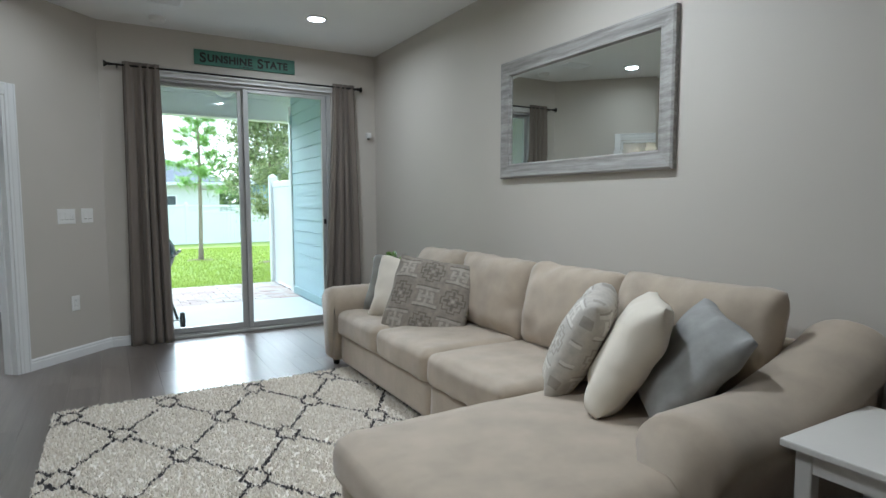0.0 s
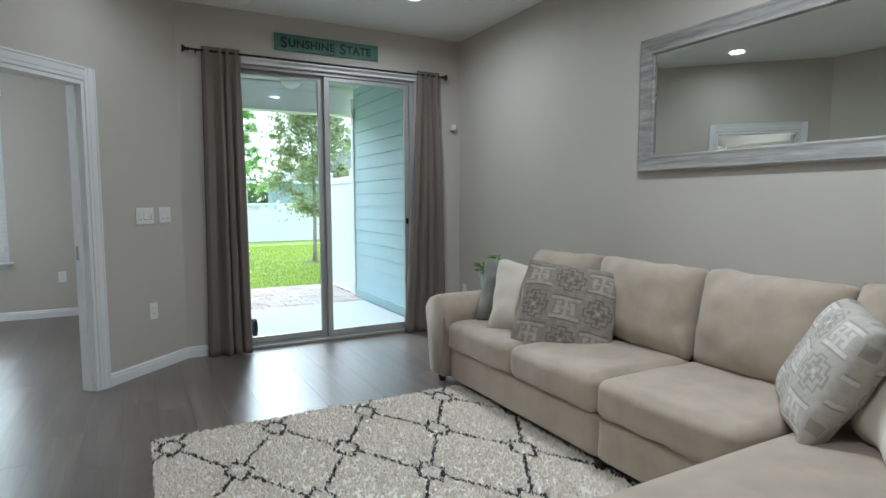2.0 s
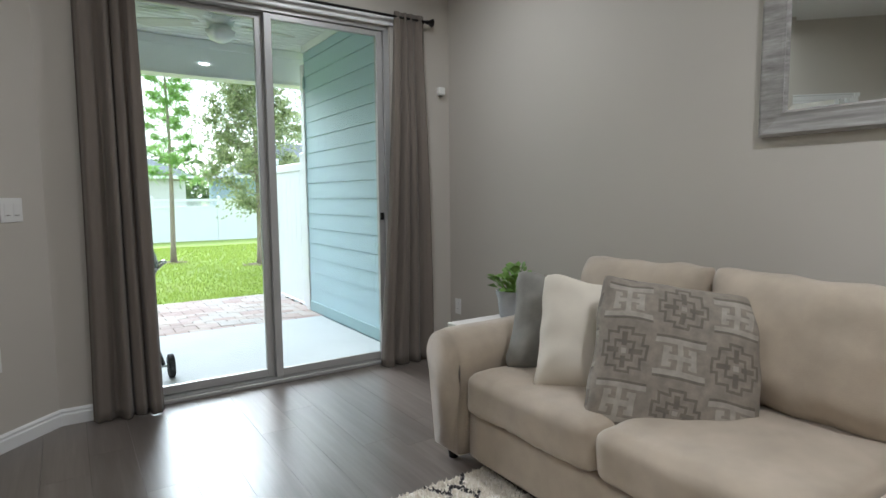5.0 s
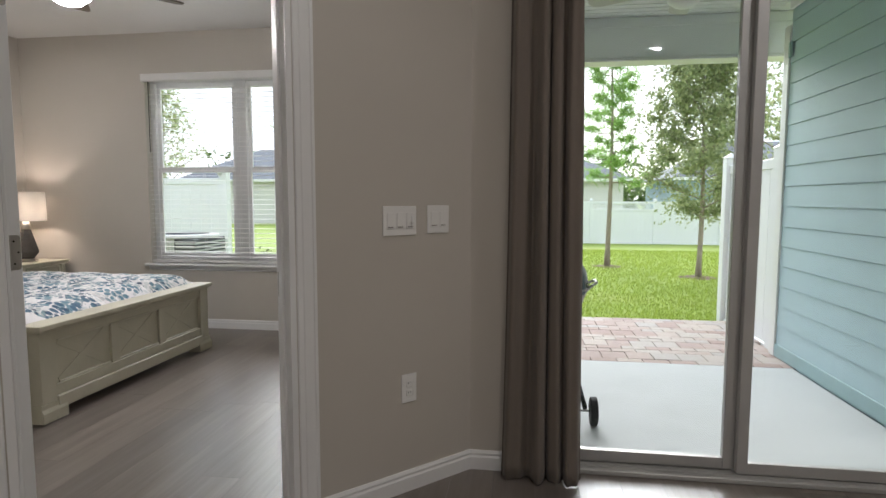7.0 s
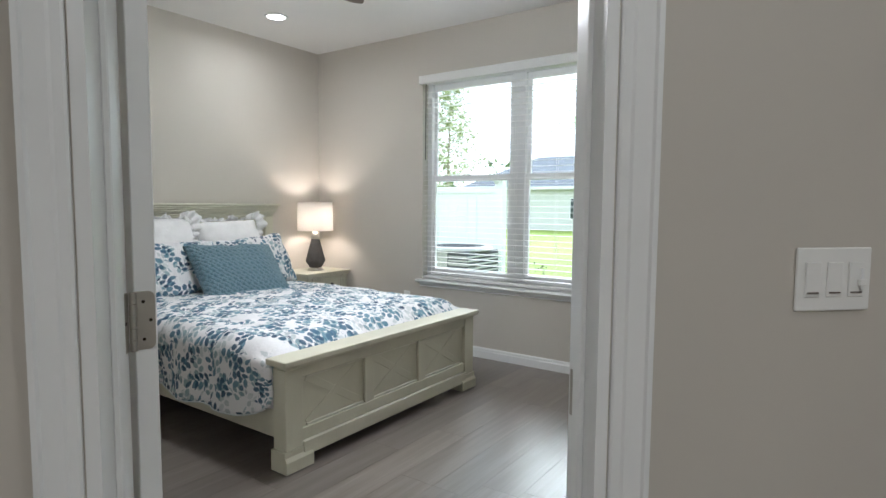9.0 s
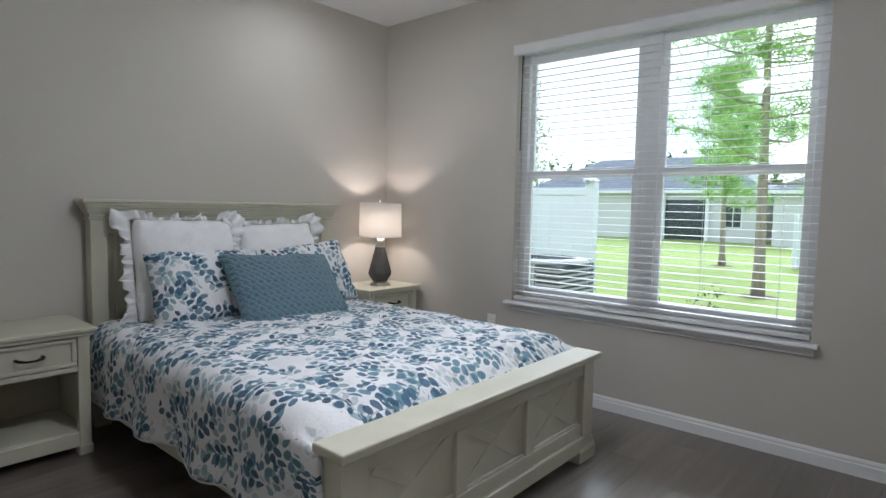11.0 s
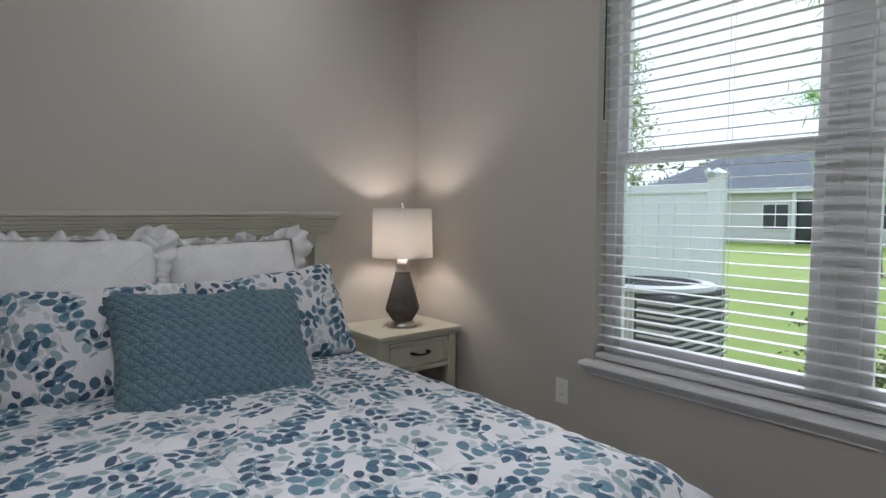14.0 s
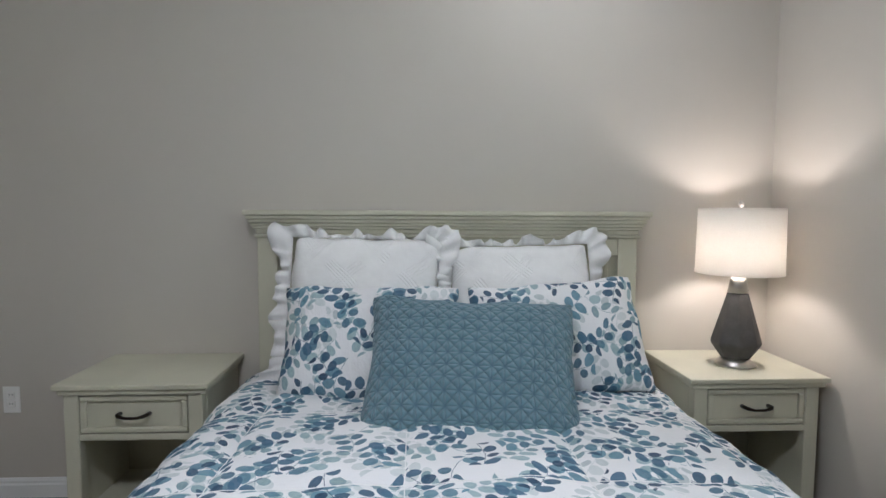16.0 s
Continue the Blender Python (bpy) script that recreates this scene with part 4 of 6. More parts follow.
plate("light_switch", DM @ pose(3.575, 0, 1.132), 0.158, 0.118, 3, "three-gang white rocker switch with a dimmer", 2)
plate("light_switch", DM @ pose(3.764, 0, 1.135), 0.112, 0.116, 2, "two-gang white rocker switch beside the curtain")
plate("outlet", DM @ pose(3.616, 0, 0.439), 0.074, 0.120, 1, "white duplex outlet below the switches", outlet=True)
plate("outlet", pose(EAST, 5.535, 0.365, 0, 0, -90), 0.072, 0.116, 1, "white duplex outlet beside the curtain", outlet=True)
plate("outlet", pose(-3.52, BN, 0.430), 0.072, 0.118, 1, "white duplex outlet below the window sill", outlet=True)
plate("outlet", pose(-1.10, BN, 0.43), 0.072, 0.116, 1, "white duplex outlet on the window wall", outlet=True)
plate("outlet", pose(BW, 4.743, 0.437, 0, 0, 90), 0.072, 0.116, 1, "white duplex outlet beside the nightstand", outlet=True)
sn = thing("motion_sensor", pose(2.335, NORTH, 1.93), "small white alarm sensor high in the corner", "sensor")
sn.name = "alarm_sensor"
part("body", B(-0.024, 0.024, -0.045, -0.001, -0.028, 0.028, 0.006, 2), M_PLASTIC, sn)
part("bracket", B(-0.012, 0.012, -0.030, -0.008, -0.040, -0.026, 0.003, 1), M_GREYCLOTH, sn)

# ---- living room: curtains and rod ----
rod = thing("curtain_rod", pose(0, 5.575, 2.382), "black metal curtain rod with trumpet finials", "curtain rod")
part("rod", tube(bmesh.new(), [(0.03, 0, 0), (2.19, 0, 0)], 0.009, 12), M_BLACK, rod, smooth=True)
for x, sg in ((0.03, -1), (2.19, 1)):
    part("finial", tube(bmesh.new(), [(x, 0, 0), (x + sg * 0.012, 0, 0), (x + sg * 0.02, 0, 0), (x + sg * 0.045, 0, 0), (x + sg * 0.052, 0, 0)], [0.011, 0.016, 0.010, 0.026, 0.028], 16), M_BLACK, rod, smooth=True)
for x in (0.075, 2.17):
    bm = tube(bmesh.new(), [(x, 0, -0.012), (x, 0.072, -0.012)], 0.006, 8)
    box(bm, x - 0.012, x + 0.012, 0.068, 0.074, -0.04, 0.03, 0.002, 1)
    part("bracket", bm, M_BLACK, rod)


def curtain(x0, x1, xb0, xb1, folds, seed):
    t = thing("curtain", pose((x0 + x1) / 2, 5.575, 0), "taupe blackout curtain gathered to the side of the sliding door", "curtain", "curtains at the sliding door")
    bm = bmesh.new()
    nu, nv = folds * 14, 40
    rows = []
    xc = (x0 + x1) / 2
    for side in (0, 1):
        for j in range(nv + 1):
            v = j / nv
            z = 2.415 * (1 - v) + 0.006 * v
            row = []
            for i in range(nu + 1):
                u = i / nu
                a = x0 + (x1 - x0) * u
                b_ = xb0 + (xb1 - xb0) * u
                ease = v ** 1.4
                x = a * (1 - ease) + b_ * ease - xc
                ph = u * folds * 2 * math.pi + seed + 2.6 * noise.noise(Vector((u * 2.3 + seed, v * 0.9, 0)))
                amp = 0.018 + 0.03 * min(1, v * 2.2)
                y = amp * (math.tanh(1.6 * math.sin(ph)) + 0.22 * math.sin(2.7 * ph + seed)) * (0.70 + 0.7 * noise.noise(Vector((u * 4, seed, v * 0.8)))) - 0.006
                x += 0.010 * math.cos(ph) * min(1, v * 3)
                if v < 0.04:
                    y *= 0.55
                if v > 0.97:
                    y += -0.03 * (v - 0.97) / 0.03 * (0.5 + noise.noise(Vector((u * 4, seed, 1))))
                row.append(bm.verts.new((x, y + side * 0.004, z)))
            rows.append(row)
    m_ = nv + 1
    for s in (0, 1):
        for j in range(nv):
            for i in range(nu):
                a, b_ = rows[s * m_ + j], rows[s * m_ + j + 1]
                bm.faces.new((a[i], a[i + 1], b_[i + 1], b_[i]))
    for j in range(nv):
        for i in (0, nu):
            bm.faces.new((rows[j][i], rows[j + 1][i], rows[m_ + j + 1][i], rows[m_ + j][i]))
    for i in range(nu):
        bm.faces.new((rows[0][i], rows[0][i + 1], rows[m_][i + 1], rows[m_][i]))
        bm.faces.new((rows[nv][i], rows[nv][i + 1], rows[m_ + nv][i + 1], rows[m_ + nv][i]))
    part("drape", bm, M_CURTAIN, t, smooth=True)
    return t


curtain(0.112, 0.392, 0.085, 0.425, 4, 0.4)
curtain(1.94, 2.168, 1.812, 2.229, 4, 2.1)

# ---- sign over the door ----
sign = thing("wall_sign", pose(1.128, NORTH, 2.535), "green distressed wooden sign reading SUNSHINE STATE", "sign")
part("board", B(-0.45, 0.45, -0.020, -0.001, -0.066, 0.066, 0.004, 2), M_SIGN, sign)


def words(text, size, x, z, parent, material, y=-0.0205, spacing=1.0):
    cu = bpy.data.curves.new("letters", "FONT")
    cu.body, cu.size, cu.align_x, cu.align_y, cu.extrude, cu.space_character = text, size, "LEFT", "BOTTOM_BASELINE", 0.0008, spacing
    cu.offset = 0.0038
    ob = new("letters", cu)
    me = bpy.data.meshes.new_from_object(ob)
    bpy.data.objects.remove(ob)
    me.materials.clear()
    me.materials.append(material)
    xs = [v.co.x for v in me.vertices]
    o = new("letters", me)
    o.parent = parent
    o.matrix_basis = pose(x, y, z, 90, 0, 0)
    return max(xs) if xs else 0


x_ = -0.405
wd = words("S", 0.118, x_, -0.042, sign, M_INK)
wd2 = words("UNSHINE", 0.088, x_ + wd + 0.010, -0.032, sign, M_INK, spacing=1.08)
x2 = x_ + wd + wd2 + 0.055
wd3 = words("S", 0.118, x2, -0.042, sign, M_INK)
words("TATE", 0.088, x2 + wd3 + 0.008, -0.032, sign, M_INK, spacing=1.08)
bm = bmesh.new()
for k in range(4):
    box(bm, -0.075 + k * 0.035, -0.050 + k * 0.035, -0.0212, -0.0203, -0.056, -0.050)
part("small_marks", bm, M_INK, sign)

# ---- mirror ----
mir = thing("wall_mirror", pose(EAST, 2.643, 1.800), "large mirror in a weathered grey wooden frame", "mirror")
MW, MH, FW = 1.44, 0.797, 0.100
prof = [(0, -0.001), (0, -0.030), (0.012, -0.038), (0.030, -0.034), (0.075, -0.026), (0.090, -0.028), (FW - 0.012, -0.020), (FW, -0.012), (FW, -0.001)]


def mitred(y0, z0, y1, z1):
    """One frame side from corner to corner, mitred; the outline runs inward."""
    d = Vector((0, y1 - y0, z1 - z0))
    ln = d.length
    bm = bmesh.new()
    dirn = d.normalized()
    inward = Vector((0, -dirn.z, dirn.y))
    ra, rb = [], []
    for u, dep in prof:
        base = inward * u + Vector((dep, 0, 0))
        ra.append(bm.verts.new(Vector((0, y0, z0)) + base + dirn * u))
        rb.append(bm.verts.new(Vector((0, y0, z0)) + base + dirn * (ln - u)))
    bm.verts.ensure_lookup_table()
    for k in range(len(prof)):
        j = (k + 1) % len(prof)
        bm.faces.new((ra[k], ra[j], rb[j], rb[k]))
    bm.faces.new(ra[::-1])
    bm.faces.new(rb)
    return bm


a, b_ = MW / 2, MH / 2
for q in ((-a, -b_, a, -b_), (a, -b_, a, b_), (a, b_, -a, b_), (-a, b_, -a, -b_)):
    part("frame_side", mitred(*q), M_DRIFT, mir)
gl = bmesh.new()
gy, gz, bv = a - FW + 0.004, b_ - FW + 0.004, 0.022
o4 = [gl.verts.new((-0.011, y, z)) for y, z in ((-gy, -gz), (gy, -gz), (gy, gz), (-gy, gz))]
i4 = [gl.verts.new((-0.0125, y, z)) for y, z in ((-gy + bv, -gz + bv), (gy - bv, -gz + bv), (gy - bv, gz - bv), (-gy + bv, gz - bv))]
gl.faces.new(i4)
for k in range(4):
    gl.faces.new((o4[k], o4[(k + 1) % 4], i4[(k + 1) % 4], i4[k]))
part("mirror_glass", gl, M_MIRROR, mir, "bevelled mirror glass")

# ---- sofa with chaise ----
sofa = thing("sectional_sofa", pose(1.9, 2.6, 0), "beige microfibre sectional sofa with a chaise", "sofa")
OFF = Vector((1.9, 2.6, 0))


def sofa_part(name, c, half, r, puff=0.0, label="", seed=0.0, wrinkle=0.004, tilt=None, cuts=13):
    bm = soft_box(*half, r, puff, cuts, wrinkle, seed)
    m = Matrix.Translation(Vector(c) - OFF)
    if tilt:
        m = m @ tilt
    bmesh.ops.transform(bm, matrix=m, verts=bm.verts)
    return part(name, bm, M_SOFA, sofa, label, smooth=True)


SEATS = ((4.035, 3.335), (3.335, 2.665), (2.665, 1.955))
sofa_part("base", (1.90, 3.35, 0.155), (0.475, 0.70, 0.105), 0.025, 0, wrinkle=0.002)
sofa_part("base", (1.90, 2.315, 0.155), (0.475, 0.36, 0.105), 0.025, 0, wrinkle=0.002, seed=2)
sofa_part("chaise_base", (1.54, 1.50, 0.155), (0.89, 0.435, 0.105), 0.03, 0, wrinkle=0.002, seed=3)
for k, (ya, yb) in enumerate(SEATS):
    sofa_part("seat_cushion", (1.74, (ya + yb) / 2, 0.350), (0.348, (ya - yb) / 2 - 0.007, 0.092), 0.050, 0.012, seed=k * 3.1, wrinkle=0.006, cuts=27)
sofa_part("chaise_cushion", (1.28, 1.50, 0.335), (0.665, 0.45, 0.095), 0.075, 0.010, seed=11, wrinkle=0.006)
sofa_part("backrest", (2.275, 2.65, 0.36), (0.105, 1.62, 0.33), 0.06, 0.0, seed=5)
BACKS = ((4.03, 3.375, 0.0), (3.375, 2.655, 0.0), (2.655, 1.975, 0.0), (1.975, 1.20, 0.015))
for k, (ya, yb, up) in enumerate(BACKS):
    bm = pillow(ya - yb + 0.02, 0.50, 0.27, 44, 20 + k * 2.3, 0.015, 0.05)
    bmesh.ops.transform(bm, matrix=Matrix.Translation(-OFF) @ lean((2.10, (ya + yb) / 2, 0.655 + up), 180, 13, (-1, 1, 0.5, 0)[k]), verts=bm.verts)
    part("back_cushion", bm, M_SOFA, sofa, smooth=True)


def arm(name, yc, hw, out, low):
    """A padded arm that rises in a curve to the back."""
    bm = bmesh.new()
    n = 22
    rings = []
    x0, x1 = 1.385, 2.37
    for i in range(n + 1):
        u = i / n
        x = x0 + (x1 - x0) * u
        top = 0.60 if not low else (0.615 + 0.20 * max(0, (u - 0.36) / 0.64) ** 1.3)
        cap = 1.0 if i not in (0, n) else 0.90
        ring = []
        prof_ = []
        for a_ in range(13):
            th = math.pi * a_ / 12
            prof_.append((hw * (1.12 if low else 1.24) * math.cos(th) * cap + out * 0.02, top - 0.13 + 0.13 * math.sin(th) * cap))
        prof_ += [(-hw * 0.86 * cap, top - 0.22), (-hw * 0.84 * cap, 0.06), (hw * 0.84 * cap, 0.06), (hw * 0.86 * cap, top - 0.22)]
        xx = x + (0.03 if i == 0 else -0.02 if i == n else 0)
        xx = x - 0.02 if i == 0 else xx
        for y, z in prof_:
            q = Vector((x * 5, y * 5, z * 5 + yc))
            w_ = 0.006
            ring.append(bm.verts.new((xx + noise.noise(q) * w_ - OFF.x, yc + y + noise.noise(q + Vector((3, 3, 3))) * w_ - OFF.y, z + noise.noise(q + Vector((7, 1, 2))) * w_)))
        rings.append(ring)
    m_ = len(rings[0])
    for r0, r1 in zip(rings, rings[1:]):
        for k in range(m_):
            bm.faces.new((r0[k], r0[(k + 1) % m_], r1[(k + 1) % m_], r1[k]))
    bm.faces.new(rings[0][::-1])
    bm.faces.new(rings[-1])
    bmesh.ops.bevel(bm, geom=[e for e in bm.edges if e.is_valid and len(e.link_faces) == 2 and any(len(f.verts) > 4 for f in e.link_faces)], offset=0.018, segments=2, affect="EDGES")
    return part(name, bm, M_SOFA, sofa, smooth=True)


arm("arm", 4.155, 0.115, 1, False)
arm("arm", 1.105, 0.150, -1, True)
for x, y in ((1.44, 4.18), (2.3, 4.18), (1.44, 2.66), (2.3, 1.1), (0.74, 1.16), (0.74, 1.86), (1.5, 1.1)):
    part("foot", lathe(bmesh.new(), [(0.022, 0), (0.028, 0.06)], 12, at=(x - OFF.x, y - OFF.y, 0.0)), M_BLACK, sofa)

# ---- throw pillows ----


def fret_cell(i, j):
    """Thread of the woven pattern, 0 ground, 1 pale, 2 dark: barred motifs and stepped crosses by turns, 20 threads each way."""
    x, y = i % 20 - 9.5, j % 20 - 9.5
    ax, ay = abs(x), abs(y)
    if (i // 20 + j // 20) % 2 == 0:
        bars = 5 < ay < 7 and ax < 9.2
        stem = ax < 1.2 and ay < 7
        hooks = (4 < ax < 6 and ay < 4.2) or (2.4 < ay < 4.2 and 2.6 < ax < 6) or (ay < 1 and ax < 5)
        return 1 if bars or stem or hooks else 2 if 7 < ay < 8.2 and ax < 9.2 else 0

    def stepped(g):
        return (ax < 3.5 - g and ay < 9.4 - g) or (ay < 3.5 - g and ax < 9.4 - g) or (ax < 6.8 - g and ay < 6.8 - g)

    spoke = (ax < 0.7 and 2.4 < ay < 6) or (ay < 0.7 and 2.4 < ax < 6)
    if ax < 1.3 and ay < 1.3:
        return 1
    return 2 if spoke or (stepped(0) and not stepped(1.1)) or (stepped(2.6) and not stepped(3.6)) else 0


def fret_pillow(name, m, w_, ground, light, dark, label, seed):
    n = 64
    t = thing(name, m, label, "pillow", "throw pillows on the sofa")
    bm = pillow(w_, w_, 0.20, n, seed, 0.014, 0.04)
    bm.faces.ensure_lookup_table()
    for idx, f in enumerate(bm.faces):
        k = idx % (n * n)
        f.material_index = fret_cell(k // n + 18, k % n + 18)
    me = link_mesh("cover", bm, [ground, light, dark], True)
    o = new("cover", me)
    o.parent = t
    part("piping", tube(bmesh.new(), [(-w_ / 2 + 0.01, 0, -w_ / 2 + 0.004), (w_ / 2 - 0.01, 0, -w_ / 2 + 0.004)], 0.004, 6), dark, t)
    return t


def plain_pillow(name, m, w_, h_, th, material, label, seed, group="throw pillows on the sofa"):
    t = thing(name, m, label, "pillow", group)
    part("cover", pillow(w_, h_, th, 36, seed, 0.020, 0.07), material, t, smooth=True)
    part("seam", tube(bmesh.new(), [(-w_ / 2 + 0.012, 0, -h_ / 2 + 0.003), (0, 0, -h_ / 2 + 0.012), (w_ / 2 - 0.012, 0, -h_ / 2 + 0.003)], 0.003, 6), material, t)
    return t


fret_pillow("throw_pillow", lean((1.775, 3.30, 0.590), 227, 25, 9), 0.575, M_FRETMID, M_FRETLIGHT, M_FRETDARK, "taupe square pillow woven with a pale fret pattern", 1.0)
plain_pillow("throw_pillow", lean((1.785, 3.66, 0.605), 240, 24, 10), 0.48, 0.48, 0.25, M_CREAMCLOTH, "cream cotton square pillow", 2.0)
plain_pillow("throw_pillow", lean((1.835, 3.905, 0.600), 244, 20, 13), 0.46, 0.45, 0.20, M_GREYCLOTH, "grey velvet square pillow against the arm", 3.0)
fret_pillow("throw_pillow", lean((1.75, 1.87, 0.635), 128, 26, 4), 0.48, M_FRETPALE, M_FRETWHITE, M_FRETGREY, "pale grey square pillow woven with an off-white fret pattern", 4.0)
plain_pillow("throw_pillow", lean((1.74, 1.59, 0.645), 132, 28, -2), 0.49, 0.51, 0.19, M_CREAMCLOTH, "cream cotton square pillow on the chaise", 5.0)
plain_pillow("throw_pillow", lean((1.83, 1.395, 0.635), 150, 38, 10), 0.47, 0.48, 0.17, M_GREYBLUE, "grey-blue velvet square pillow on the chaise", 6.0)

# ---- rug ----
RX0, RX1, RY0, RY1 = -0.358, 1.475, 1.2, 3.992
rug = thing("area_rug", pose(RX0, RY0, 0), "ivory shag rug with a dark diamond trellis", "rug")
part("backing", B(0, RX1 - RX0, 0, RY1 - RY0, 0.001, 0.010), M_RUG, rug)
rng = np.random.default_rng(4)
NT = 42000
cx = rng.random(NT) * (RX1 - RX0)
cy = rng.random(NT) * (RY1 - RY0)
ang, tiltd, hgt = rng.random(NT) * 2 * np.pi, rng.random(NT) * 2 * np.pi, 0.010 + rng.random(NT) * 0.010
wid, sp = 0.0065 + rng.random(NT) * 0.005, rng.random(NT) * 0.012
ux, uy = np.cos(ang) * wid, np.sin(ang) * wid
tx, ty = np.cos(tiltd) * sp, np.sin(tiltd) * sp
base = np.stack([cx, cy, np.full(NT, 0.008)], 1)
v0 = base + np.stack([ux, uy, 0 * ux], 1)
v1 = base + np.stack([-ux * 0.5 - uy * 0.87, -uy * 0.5 + ux * 0.87, 0 * ux], 1)
v2 = base + np.stack([-ux * 0.5 + uy * 0.87, -uy * 0.5 - ux * 0.87, 0 * ux], 1)
v3 = base + np.stack([tx, ty, hgt], 1)
vv = np.stack([v0, v1, v2, v3], 1).reshape(-1, 3)
ii = np.arange(NT)[:, None] * 4
ff = np.concatenate([ii + np.array([[0, 1, 3]]), ii + np.array([[1, 2, 3]]), ii + np.array([[2, 0, 3]])], 0)
me = bpy.data.meshes.new("shag")
me.from_pydata(vv.tolist(), [], ff.tolist())
me.materials.append(M_RUG)
pile = new("shag", me)
pile.parent = rug
tagged(pile, "ivory and charcoal shag pile", kind="stuff")

# ---- side tables and plant ----


def side_table(m, lx, ly, h, label):
    t = thing("side_table", m, label, "side table")
    part("tabletop", B(0, lx, 0, ly, h - 0.022, h, 0.004, 2), M_TABLE, t)
    for x in (0.03, lx - 0.075):
        for y in (0.03, ly - 0.075):
            part("leg", B(x, x + 0.045, y, y + 0.045, 0, h - 0.022, 0.003, 1), M_TABLE, t)
    for a0, a1, c0, c1 in ((0.075, lx - 0.075, 0.035, 0.055), (0.075, lx - 0.075, ly - 0.055, ly - 0.035)):
        part("apron", B(a0, a1, c0, c1, h - 0.085, h - 0.022), M_TABLE, t)
    for a0 in (0.035, lx - 0.055):
        part("apron", B(a0, a0 + 0.02, 0.075, ly - 0.075, h - 0.085, h - 0.022), M_TABLE, t)
    return t


side_table(pose(1.605, 0.40, 0), 0.52, 0.52, 0.565, "white wooden end table beside the sofa arm")
side_table(pose(1.65, 4.285, 0), 0.50, 0.25, 0.528, "small white wooden table behind the sofa arm")
bk = thing("basket", pose(1.87, 0.62, 0), "black woven basket under the end table", "basket")
part("body", lathe(bmesh.new(), [(0.13, 0.0), (0.16, 0.02), (0.18, 0.30), (0.17, 0.30), (0.15, 0.03)], 24, cap=False), M_BASKET, bk, smooth=True)
part("base", lathe(bmesh.new(), [(0.13, 0.0), (0.13, 0.012)], 24), M_BASKET, bk)
pl = thing("potted_plant", pose(2.0, 4.43, 0.528), "green leafy houseplant in a grey pot", "plant")
part("pot", lathe(bmesh.new(), [(0.062, 0.0), (0.066, 0.004), (0.082, 0.125), (0.088, 0.127), (0.088, 0.148), (0.081, 0.148), (0.076, 0.12)], 28, cap=True), M_POT, pl, smooth=False)
part("soil", lathe(bmesh.new(), [(0.074, 0.122), (0.074, 0.128)], 20), M_SOIL, pl)
bm = bmesh.new()
r_ = random.Random(3)
for k in range(58):
    a_ = r_.uniform(0, 2 * math.pi)
    e = r_.uniform(0.35, 1.45)
    ln = r_.uniform(0.035, 0.125)
    base_ = Vector((0.02 * math.cos(a_), 0.02 * math.sin(a_), 0.13))
    tip = base_ + Vector((math.cos(a_) * math.cos(e), math.sin(a_) * math.cos(e), math.sin(e))) * ln
    d_ = (tip - base_).normalized()
    sd = d_.cross(Vector((0, 0, 1))).normalized() * r_.uniform(0.018, 0.030)
    up = sd.cross(d_).normalized() * 0.008
    l0 = 0.055 + r_.uniform(0, 0.02)
    mid = tip + d_ * l0 * 0.5
    vs = [bm.verts.new(p) for p in (tip, mid + sd - up, tip + d_ * l0 - Vector((0, 0, 0.02)), mid - sd - up, mid + up)]
    bm.faces.new((vs[0], vs[1], vs[4]))
    bm.faces.new((vs[1], vs[2], vs[4]))
    bm.faces.new((vs[2], vs[3], vs[4]))
    bm.faces.new((vs[3], vs[0], vs[4]))
    tube(bm, [base_, tip], 0.002, 5, False)
part("leaves", bm, M_LEAFP, pl, "variegated green leaves", smooth=True)

# ---- bedroom: bed ----
bed = thing("bed", pose(-3.5, 6.6, 0), "cream painted wooden panel bed, made up", "bed")
BO = Vector((-3.5, 6.6, 0))


def bp(name, x0, x1, y0, y1, z0, z1, parent=None, material=None, bevel=0.003, label="", seg=1):
    return part(name, B(x0 - BO.x, x1 - BO.x, y0 - BO.y, y1 - BO.y, z0, z1, bevel, seg), material or M_CREAMWOOD, parent or bed, label)


def crown(steps, y0, y1, x_back, x_face):
    """A stepped moulding along the top of the headboard, returned round both ends."""
    bm = bmesh.new()
    for z0, z1, d_ in steps:
        box(bm, x_back - BO.x, x_face + d_ - BO.x, y0 - d_ - BO.y, y1 + d_ - BO.y, z0, z1 - 0.0006, min(0.005, (z1 - z0) * 0.3), 2)
    return bm


